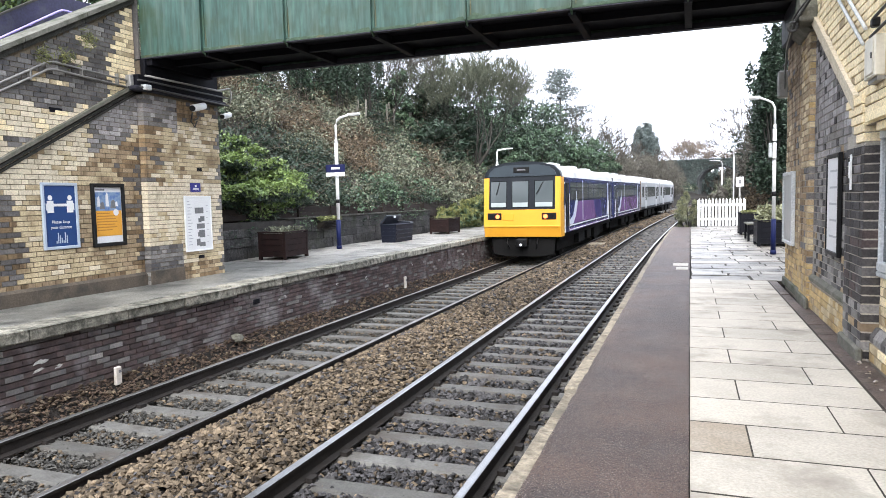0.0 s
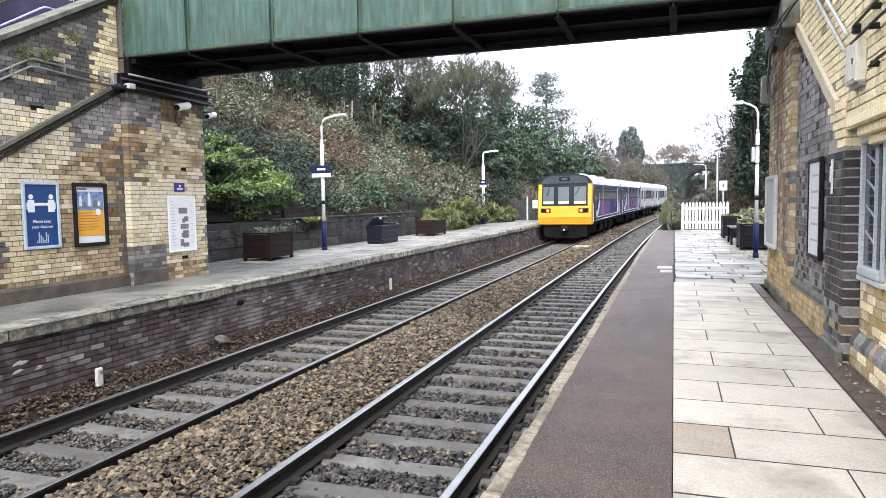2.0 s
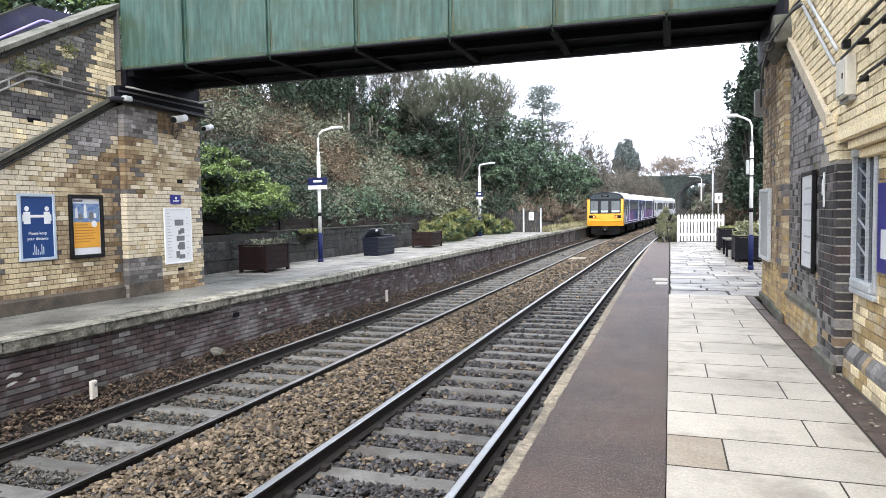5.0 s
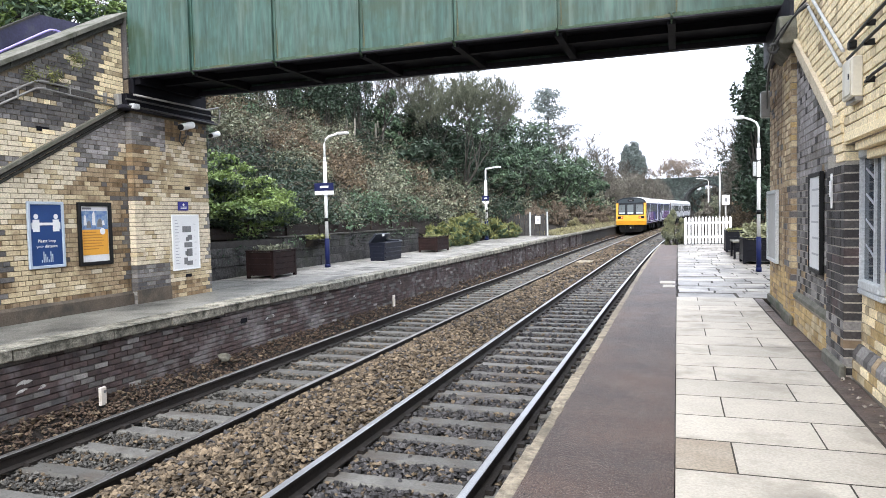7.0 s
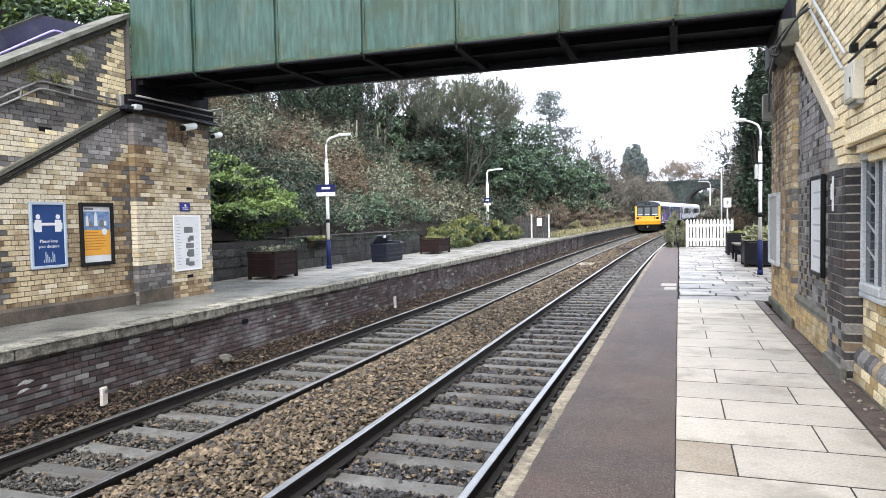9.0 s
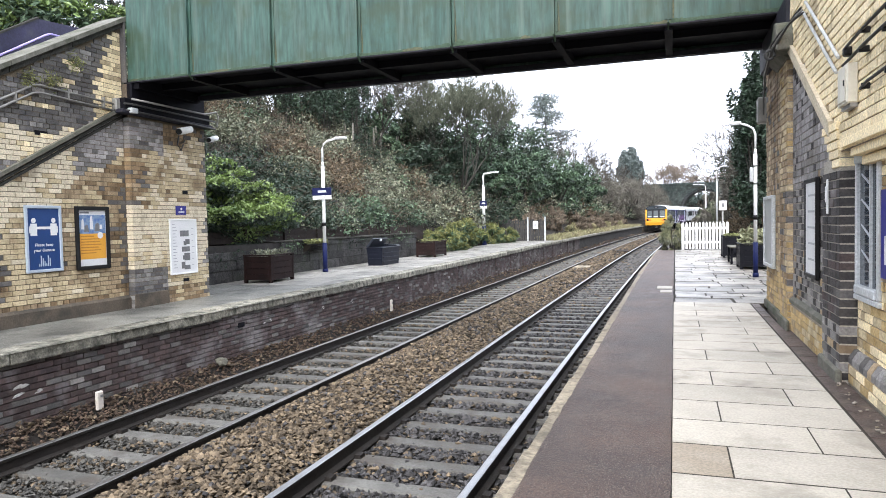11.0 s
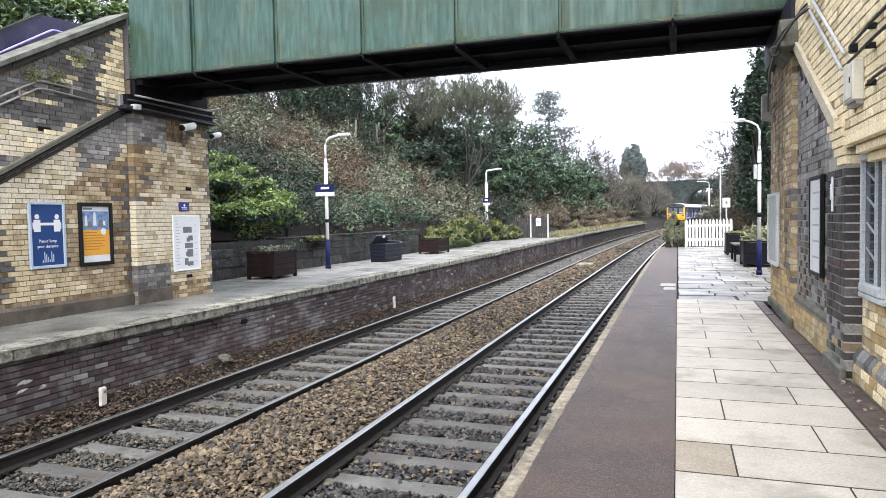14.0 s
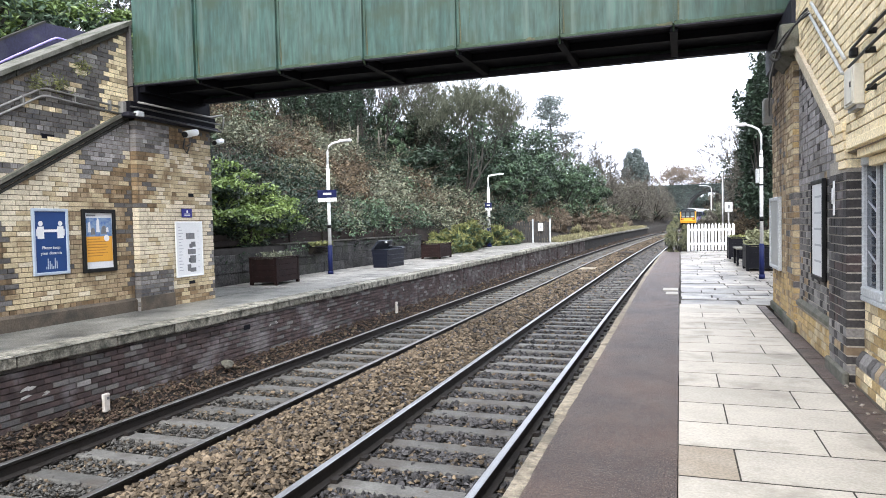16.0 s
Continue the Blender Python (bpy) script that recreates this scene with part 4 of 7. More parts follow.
def window_right():
    w = thing("window_1", "pale painted timber window with wet dark panes", "window", kind="structure")
    x, y0, y1, z0, z1 = 3.80, 5.58, 6.30, 1.56, 2.66
    part("window_sill", box(3.742, 3.9, y0 - 0.03, 6.235, 1.515, 1.556, 0.006), M["frame_pale"], w)
    for a, b in ((y0, y0 + 0.06), (y1 - 0.08, y1)):
        part("window_frame", box(x - 0.045, x + 0.06, a, b, z0, z1, 0.008), M["frame_pale"], w)
    for a, b in ((z0, z0 + 0.07), (z1 - 0.07, z1)):
        part("window_frame", box(x - 0.06, x + 0.06, y0 + 0.061, y1 - 0.081, a, b, 0.008), M["frame_pale"], w)
    part("glazing_bar", box(x - 0.03, x + 0.02, 5.86, 5.885, z0 + 0.071, z1 - 0.071), M["frame_pale"], w)
    for a, b in ((y0 + 0.055, 5.86), (5.885, y1 - 0.075)):
        part("pane", box(x - 0.012, x - 0.004, a, b, z0 + 0.065, z1 - 0.065), M["glass_wet"], w)
    # pale diagonal strips laid over the glass as painted reflections
    for i in range(4):
        z = 1.80 + 0.20 * i
        part("bill", prism([(5.90, z), (6.17, z + 0.10), (6.17, z + 0.115), (5.90, z + 0.025)], "x", x - 0.0165, x - 0.0125), M["pale_mark_grey"], w, "pale diagonal strip painted as a reflection")


M["glass_wet"] = plain("grey_reflecting_glass", (0.03, 0.042, 0.058), 0.12)
M["pale_mark_grey"] = mat("pale_grey_print_and_reflection", (0.45, 0.46, 0.48), None, 5, 40, 0.5, 0.0, own=True)
M["frame_pale"] = mat("weathered_grey_white_paint", (0.55, 0.56, 0.56), (0.42, 0.44, 0.45), 4, 50, 0.5, 0.1, streak=(0.36, 0.36, 0.34))
window_right()


# ---------------------------------------------------------------- platforms
def right_platform():
    p = thing("platform_near", "stone-edged platform with worn asphalt and pale slabs", "platform", kind="structure")
    # rubble core and wall below the edge
    ys = [-10 + 2.0 * i for i in range(21)]
    v, f = [], []
    sec = [(EDGE_R + 0.06, -0.35), (EDGE_R + 0.06, PR - 0.11), (6.2, PR - 0.11), (6.2, -0.35)]
    for y in ys:
        v += [(a + off(y) * (a < 3), y, b) for a, b in sec]
    for j in range(len(ys) - 1):
        f += [(4 * j + i, 4 * j + (i + 1) % 4, 4 * j + 4 + (i + 1) % 4, 4 * j + 4 + i) for i in range(4)]
    f += [(3, 2, 1, 0), tuple(4 * (len(ys) - 1) + i for i in range(4))]
    raw("core", v, f, M["mortar_dark"], p)
    # edge stones
    y = -8.0
    while y < 29.8:
        ln = random.uniform(0.75, 1.1)
        e, w = EDGE_R + off(y + ln / 2), 0.20
        bm = box(-0.0, w, 0, ln - 0.012, -0.13, 0.0, 0.012, 2)
        ob = part("edge_stone", bm, M["stone_pale"], p)
        ob.location, ob.rotation_euler = (e + random.uniform(-0.012, 0.012), y, PR - 0.007 + random.uniform(-0.003, 0.002)), (0, 0, -heading(y))
        y += ln
    # asphalt strip, lapping raggedly over the edge stones
    us, ys = [0.0, 0.03, 0.3, 0.55, 0.8, 1.0], [-9 + 0.12 * i for i in range(325)]
    v = []
    for y in ys:
        lip = 1.604 + 0.014 * noise.noise(Vector((0, y * 1.1, 4))) + 0.014 * noise.noise(Vector((3, y * 5.0, 4))) + off(y)
        end = 2.352 + 0.012 * noise.noise(Vector((7, y * 1.6, 1)))
        for u in us:
            x = lip + (end - lip) * u
            v.append((x, y, PR + (-0.004 if u == 0 else 0.003) + 0.004 * noise.noise(Vector((x * 2, y * 1.3, 0)))))
    w = len(us)
    f = [(j * w + i, j * w + i + 1, j * w + w + 1 + i, j * w + w + i) for j in range(len(ys) - 1) for i in range(w - 1)]
    raw("asphalt_strip", v, f, M["asphalt"], p, "worn brownish asphalt strip", smooth=True)
    # pale slabs
    row = 0
    y = 3.76 - 0.5185 * 18
    while y < 11.4:
        cuts = [2.352, 2.665, 3.485] if row % 2 == 0 else [2.352, 3.172, 3.485]
        for a, b in zip(cuts, cuts[1:]):
            tan = abs(y - 3.76) < 0.2 and a < 2.4
            z = PR + random.uniform(0.0, 0.0015)
            part("slab", box(a + 0.005, b - 0.005, y + 0.010, y + 0.5085, z - 0.06, z, 0.0015), M["slab_tan"] if tan else M["slab"], p)
        y += 0.5185
        row += 1
    part("joint_bed", box(2.36, 3.50, -5.4, y - 0.01, PR - 0.08, PR - 0.0012), M["joint"], p)
    y0_flags = y
    # wet flags beyond
    while y < 30.2:
        d = random.uniform(0.32, 0.62)
        x = 2.37
        while x < 5.9:
            ln = random.uniform(0.35, 0.95)
            z = PR + random.uniform(-0.006, 0.004)
            a, b = x + 0.010, min(x + ln, 5.95) - 0.010
            q = [random.uniform(-0.035, 0.035) for _ in range(8)]
            part("flagstone", prism([(a + max(0, q[0]) * 0.6, y + 0.012 + max(0, q[1])), ((a + b) / 2, y + 0.010), (b - max(0, q[2]) * 0.6, y + 0.012 + max(0, q[3])), (b - max(0, q[4]), y + d - 0.012 - max(0, q[5])), (a + max(0, q[6]), y + d - 0.012 - max(0, q[7]))], "z", z - 0.06, z), M["flag"], p)
            x += ln
        y += d
    # bed of the flags
    part("joint_bed", box(2.37, 5.95, y0_flags, 30.2, PR - 0.08, PR - 0.0075), M["joint"], p)
    # brick gutter beside the building
    ya = -4.0
    while ya < 11.3:
        ln = random.uniform(0.42, 0.62)
        part("gutter_stone", box(3.497, 3.70 if ya < 8.4 else 3.62, ya + 0.004, ya + ln - 0.004, PR - 0.07, PR - 0.012 + random.uniform(-0.005, 0.003), 0.005), M["gutter"], p)
        ya += ln
    for y0, y1, x0, x1 in ((12.9, 13.35, 2.12, 2.33), (13.6, 14.1, 2.05, 2.33)):
        part("patch", box(x0, x1, y0, y1, PR - 0.03, PR + 0.011, 0.003), M["slab"], p)
    # ramp end
    part("end_ramp", prism([(30.2, PR - 0.1), (36.0, 0.1), (36.0, -0.3), (30.2, -0.3)], "x", 1.75, 5.6), M["earth"], p)


M["gutter"] = mat("wet_brown_gutter_stone", (0.115, 0.082, 0.07), (0.055, 0.043, 0.038), 4, 50, 0.55, 0.3, rnd=0.2, stain=(0.17, 0.14, 0.11), stain_scale=5.0, stain_at=0.62)
M["joint"] = mat("dark_paving_joint", (0.06, 0.05, 0.04), (0.03, 0.027, 0.022), 4, 40, 0.9)
right_platform()


def left_platform():
    p = thing("platform_far", "old stone-edged platform on a sooty brick wall", "platform", kind="structure")

    def strip(name, secs, ys, material, label=""):
        v, f = [], []
        n = len(secs)
        for y in ys:
            v += [(a + off(y), y, b + rise(y)) for a, b in secs]
        for j in range(len(ys) - 1):
            f += [(n * j + i, n * j + n + i, n * j + n + (i + 1) % n, n * j + (i + 1) % n) for i in range(n)]
        f2 = f
        return raw(name, v, f2, material, p, label)
    strip("core", [(EDGE_L - 0.05, -0.4), (EDGE_L - 0.05, PLZ - 0.12), (-9.0, PLZ - 0.12), (-9.0, -0.4)], [-8 + 2 * i for i in range(52)], M["mortar_dark"])
    # asphalt near the tower
    v, f = [], []
    xs, ys = [-4.72, -5.2, -5.7, -6.2, -6.62], [-6 + 0.7 * i for i in range(29)]
    v = [(a, y, PLZ - 0.003 + 0.008 * noise.noise(Vector((a * 1.5, y, 5)))) for y in ys for a in xs]
    f = [(j * 5 + i + 1, j * 5 + i, j * 5 + 5 + i, j * 5 + 6 + i) for j in range(len(ys) - 1) for i in range(4)]
    raw("asphalt_strip", v, f, M["asphalt_grey"], p, "grey asphalt surface", smooth=True)
    # flags beyond
    y = 13.61
    while y < 42.5:
        d = random.uniform(0.5, 0.8)
        x = -5.12
        while x > -8.05:
            ln = random.uniform(0.5, 1.0)
            z = PLZ + rise(y) + random.uniform(-0.005, 0.005)
            part("flagstone", box(max(x - ln, -8.1) + 0.006 + off(y), x - 0.006 + off(y), y + 0.006, y + d - 0.006, z - 0.05, z, 0.005), M["flag_dull"], p)
            x -= ln
        y += d
    part("verge", box(-8.1, -6.65, 11.4, 13.6, 0.5, PLZ - 0.002), M["asphalt_grey"], p)
    # edge stones
    y = -4.0
    while y < 94:
        ln = random.uniform(0.9, 1.5)
        bm = box(-0.36, 0.06, 0, ln - 0.012, -0.15, 0.0, 0.018, 2)
        ob = part("edge_stone", bm, M["stone_edge"], p)
        ob.location, ob.rotation_euler = (EDGE_L + off(y + ln / 2) + random.uniform(-0.012, 0.012), y, PLZ + rise(y) + 0.008 + random.uniform(-0.008, 0.008)), (0, random.uniform(-0.015, 0.01), -heading(y))
        y += ln

    # brick face, course by course
    def face_zone(y, z):
        n = nz(y * 0.5, z * 1.5, 1.0, 4.0)
        # darker bricks in the top course imitate the shade below the edge stones
        if z > 0.6:
            return pick(("soot", 6), ("purple", 3))
        if n > 0.34:
            return pick(("grey", 1), ("purple", 6))
        return pick(("purple", 9), ("soot", 3), ("grey", 0.08))
    brick_face(p, EDGE_L, 1, 2.5, 20, -0.13, PLZ - 0.145, face_zone, None, lambda y, z: 6.2 < y < 13 and z > 0.05, 300, bond="plain", vj=0.004, hj=0.013)
    # further along the bend, in short straight lengths
    for i in range(12):
        y0 = 20 + 2.5 * i
        w = thing_part("face_length", p, (off(y0 + 1.25), 0, rise(y0 + 1.25)))
        brick_face(w, EDGE_L, 1, y0, y0 + 2.5, -0.13, PLZ - 0.145, face_zone, None, None, 0, bond="plain", vj=0.004, hj=0.013)
    for y, z, s in ((5.80, 0.36, 0.10), (5.98, 0.28, 0.05), (10.7, 0.40, 0.035), (10.9, 0.44, 0.04), (12.9, 0.42, 0.05), (14.3, 0.40, 0.06), (17.1, 0.45, 0.05), (21.0, 0.43, 0.06)):
        for k in range(4):
            a, c = y + random.uniform(-0.7, 0.7) * s, z + random.uniform(-0.6, 0.6) * s
            ln, th = s * random.uniform(0.35, 0.8), s * random.uniform(0.10, 0.22)
            part("paint_patch", prism([(a - ln, c - th * 1.6), (a, c - th), (a + ln, c + th * 0.4), (a + ln * 0.5, c + th * 1.3), (a - ln * 0.6, c + th * 0.2)], "x", EDGE_L, EDGE_L + 0.011 + 0.0008 * k), M["smear"], p)
    # near-black plate standing in for the shade inside a drain hole
    part("drain_hole", box(EDGE_L - 0.02, EDGE_L + 0.014, 9.9, 10.08, 0.44, 0.52), M["under"], p)


def thing_part(name, parent, at):
    ob = new(name)
    ob.parent = parent
    ob.location = at
    return ob


M["smear"] = mat("white_paint_smear", (0.5, 0.49, 0.47), (0.3, 0.29, 0.28), 14, 50, 0.8, 0.1)
M["stone_edge"] = mat("mossy_edge_stone", (0.40, 0.375, 0.315), (0.105, 0.10, 0.078), 9, 40, 0.85, 0.9, rnd=0.25, stain=(0.035, 0.038, 0.028), stain_scale=5.5, stain_at=0.55, con=0.45)
left_platform()


# ---------------------------------------------------------------- train
def slab_side(s, w, y0, y1, z0, z1, t=0.008):
    x0, x1 = sorted((s * w, s * (w + t)))
    return box(x0, x1, y0, y1, z0, z1)


def wheelset(car, y):
    for s in (-0.76, 0.76):
        bm = disc(bmesh.new(), (s, y, 0.42), "x", 0.42, 0.12, 20)
        disc(bm, (s - 0.05 * (1 if s > 0 else -1), y, 0.42), "x", 0.45, 0.03, 20)
        part("wheel", bm, M["t_under"], car)
    part("axle", disc(bmesh.new(), (0, y, 0.42), "x", 0.08, 1.5, 10), M["t_under"], car)


def railbus_car(cab_end):
    """Four-wheeled diesel car. y runs along the car; the cab looks along -y."""
    car = thing("railbus_car", "blue and purple diesel railbus car with yellow cab" if cab_end else "blue and purple diesel railbus car coupled behind", "train car", group="train cars")
    w, L = 1.36, 7.45
    ya, yb = -L + (0.30 if cab_end else 0.0), L
    part("body", prism([(-w, 0.98), (w, 0.98), (w, 3.0), (-w, 3.0)], "y", ya, yb), M["t_blue"], car)
    part("roof", prism([(w, 3.0), (w - 0.06, 3.22), (w - 0.25, 3.4), (0.6, 3.52), (0, 3.56), (-0.6, 3.52), (-w + 0.25, 3.4), (-w + 0.06, 3.22), (-w, 3.0)], "y", ya, yb), M["t_roof"], car)
    for y in (-3.5, 0.6, 4.6):
        part("roof_pod", box(-0.5, 0.5, y - 0.7, y + 0.7, 3.45, 3.64, 0.06, 2), M["t_roof"], car)
    for s in (-1, 1):
        # livery
        side = sorted((s * w, s * (w + 0.006)))
        side2 = sorted((s * w, s * (w + 0.009)))
        part("purple_band", prism([(-5.3, 1.26), (1.2, 1.26), (0.4, 2.1), (-3.75, 2.1)], "x", *side), M["t_purple"], car)
        part("purple_band", prism([(0.5, 1.26), (5.0, 1.26), (5.0, 2.1), (-0.3, 2.1)] if not cab_end else [(1.22, 1.26), (3.2, 1.26), (2.6, 2.1), (0.42, 2.1)], "x", *side), M["t_purple"] if not cab_end else M["t_violet"], car)
        part("purple_sill", slab_side(s, w, -5.5, 5.2, 1.0, 1.10, 0.007), M["t_purple"], car)
        part("swoosh", prism([(-5.5, 1.26), (-4.8, 1.26), (-4.25, 1.52), (-3.85, 1.95), (-3.7, 2.5), (-4.1, 2.5), (-4.3, 2.0), (-4.75, 1.58), (-5.5, 1.42)], "x", *side2), M["t_lilac"], car)
        part("end_panel", prism([(5.05, 1.26), (5.6, 1.26), (5.6, 2.9), (5.1, 2.9), (5.3, 2.0)], "x", *side2), M["t_lilac"], car)
        part("white_line", slab_side(s, w, ya + 0.5, yb - 0.05, 1.03, 1.06, 0.0095), M["white"], car)
        part("white_line", slab_side(s, w, ya + 0.45, 5.6, 1.19, 1.235, 0.011), M["white"], car)
        part("cab_side_window", slab_side(s, w, -6.95, -6.55, 1.95, 2.75, 0.012), M["glass_side"], car)
        part("white_line", slab_side(s, w, -6.98, -6.5, 2.77, 2.81, 0.012), M["white"], car)
        # windows
        part("window_band", slab_side(s, w, -5.5, 5.0, 2.12, 2.86, 0.0075), M["t_blue"], car)
        for i in range(7):
            y = -5.42 + i * 1.47
            part("window_rubber", slab_side(s, w, y + 0.02, y + 1.35, 2.14, 2.85, 0.0095), M["rubber"], car)
            part("window", slab_side(s, w, y + 0.05, y + 1.32, 2.17, 2.60, 0.0125), M["glass_side"], car)
            part("window", slab_side(s, w, y + 0.05, y + 1.32, 2.635, 2.82, 0.0125), M["glass_side"], car)
            if i == 1:
                part("window_post", slab_side(s, w, y + 1.37, y + 1.45, 1.3, 2.92, 0.013), M["t_lilac"], car)
        for y in (-6.02, 6.1):
            door = part("door", slab_side(s, w, y - 0.42, y + 0.42, 1.0, 2.92, 0.014), M["t_door"], car)
            for e in (-0.2, 0.2):
                part("door_window", slab_side(s, w, y + e - 0.15, y + e + 0.15, 1.22, 2.80, 0.018), M["glass_dark"], door)
            part("door_edge", slab_side(s, w, y - 0.45, y - 0.425, 1.0, 2.0, 0.02), M["white"], car)
            part("door_edge", slab_side(s, w, y + 0.425, y + 0.45, 1.0, 2.4, 0.02), M["white"], car)
        part("solebar", box(*sorted((s * 1.05, s * 1.25)), ya + 0.2, yb - 0.2, 0.8, 0.98), M["t_under"], car)
        for y, ln, h in ((-2.6, 1.5, 0.45), (-0.4, 1.1, 0.4), (1.7, 1.8, 0.5), (6.2, 0.9, 0.35)):
            part("equipment_box", box(*sorted((s * 0.5, s * 1.2)), y, y + ln, 0.82 - h, 0.82, 0.03), M["t_under"], car)
    # solid block added under the floor to keep light off the trackbed
    part("engine", box(-1.0, 1.0, -6.2, 6.4, 0.30, 0.975, 0.04), M["t_under"], car)
    for y in (-4.6, 4.6):
        wheelset(car, y)
    if cab_end:
        y0 = -L
        # yellow cab moulding: lower panel, window frame, side cheeks
        prof = [(-1.40, 1.05), (-1.34, 0.93), (1.34, 0.93), (1.40, 1.05), (1.41, 1.88), (-1.41, 1.88)]
        part("cab_panel", prism([(y0 + 0.10, 0.91), (y0 + 0.02, 1.22), (y0 + 0.0, 1.30), (y0 + 0.03, 1.88), (y0 + 0.75, 1.88), (y0 + 0.75, 0.91)], "x", -1.39, 1.39), M["yellow"], car, "yellow cab front")
        part("bumper_line", box(-1.40, 1.40, y0 - 0.02, y0 + 0.1, 1.26, 1.31, 0.015), M["yellow"], car)
        for s in (-1, 1):
            part("cab_cheek", prism([(y0 + 0.03, 1.88), (y0 + 0.14, 3.02), (y0 + 0.75, 3.02), (y0 + 0.62, 1.88)], "x", *sorted((s * 1.20, s * 1.39))), M["yellow"], car)
        part("cab_window_surround", prism([(y0 + 0.05, 1.88), (y0 + 0.16, 3.02), (y0 + 0.7, 3.02), (y0 + 0.7, 1.88)], "x", -1.21, 1.21), M["t_cab"], car)

        def slanted(name, x0, x1, z0, z1, d, material):
            f = lambda z: y0 + 0.05 + (z - 1.88) / 1.14 * 0.11
            return part(name, prism([(f(z0) - d, z0), (f(z1) - d, z1), (f(z1) + 0.02, z1), (f(z0) + 0.02, z0)], "x", x0, x1), material, car)
        for x0, x1 in ((-1.14, -0.56), (-0.34, 0.24), (0.48, 1.12)):
            slanted("windscreen_rubber", x0 - 0.025, x1 + 0.025, 1.945, 2.905, 0.008, M["rubber"])
            slanted("windscreen", x0, x1, 1.97, 2.88, 0.014, M["glass_cab"])
            # pale strip paints a sky reflection along the bottom of the windscreen
            slanted("windscreen_glare", x0 + 0.02, x1 - 0.02, 1.98, 2.13, 0.018, M["glass_pale"])
        for x, a in ((-0.80, 0.12), (0.78, 0.25)):
            bm = tube(bmesh.new(), [(x, y0 + 0.10, 2.86), (x - a, y0 + 0.05, 2.42)], 0.014, 6)
            part("wiper", bm, M["black"], car)
        # dark dome with destination box
        part("dome", prism([(-1.40, 3.0), (1.40, 3.0), (1.34, 3.22), (1.14, 3.42), (0.6, 3.55), (0, 3.59), (-0.6, 3.55), (-1.14, 3.42), (-1.34, 3.22)], "y", y0 + 0.16, y0 + 0.46), M["t_dome"], car)
        part("dome_panel", prism([(-1.24, 3.06), (1.24, 3.06), (1.18, 3.22), (1.0, 3.37), (0.6, 3.46), (-0.6, 3.46), (-1.0, 3.37), (-1.18, 3.22)], "y", y0 + 0.13, y0 + 0.17), M["t_domeface"], car)
        part("destination_box", box(-0.30, 0.28, y0 + 0.10, y0 + 0.16, 3.18, 3.38, 0.015), M["black"], car)
        part("destination_text", box(-0.16, 0.14, y0 + 0.095, y0 + 0.101, 3.26, 3.31), M["ink"], car)
        for s in (-1, 1):
            cl = box(s * 0.99 - 0.26, s * 0.99 + 0.26, y0 - 0.012, y0 + 0.05, 1.52, 1.76, 0.02)
            cluster = part("lamp_housing", cl, M["black"], car)
            part("tail_lamp", disc(bmesh.new(), (s * 0.87, y0 - 0.012, 1.635), "y", 0.075, 0.03, 14), M["taillight"], cluster)
            part("head_lamp", disc(bmesh.new(), (s * 1.09, y0 - 0.012, 1.635), "y", 0.075, 0.03, 14), M["rubber"], cluster)
        part("vent_panel", box(-0.66, -0.28, y0 + 0.0, y0 + 0.05, 1.50, 1.74, 0.01), M["yellow"], car)
        # skirt and coupler
        part("skirt", prism([(-1.16, 0.90), (1.16, 0.90), (1.10, 0.28), (0.6, 0.2), (-0.6, 0.2), (-1.10, 0.28)], "y", y0 + 0.22, y0 + 0.34), M["t_skirt"], car)
        bm = box(-0.2, 0.2, y0 - 0.05, y0 + 0.3, 0.56, 0.84, 0.04, 2)
        disc(bm, (0, y0 - 0.08, 0.66), "y", 0.1, 0.12, 12)
        part("coupler", bm, M["black"], car)
        part("coupler_face", disc(bmesh.new(), (0, y0 - 0.15, 0.64), "y", 0.045, 0.03, 10), M["lens"], car)
        for s in (-0.55, 0.55):
            part("hose", tube(bmesh.new(), [(s, y0 + 0.18, 0.85), (s, y0 + 0.02, 0.68), (s * 0.9, y0 + 0.15, 0.5)], 0.03, 6), M["black"], car)
    else:
        part("car_end", box(-1.33, 1.33, -L - 0.004, -L + 0.02, 1.0, 3.2), M["rubber"], car)
    part("car_end", box(-1.33, 1.33, L - 0.02, L + 0.006, 1.0, 3.2), M["rubber"], car)
    part("gangway", box(-0.45, 0.45, L, L + 0.28, 1.0, 3.0), M["rubber"], car)
    return car


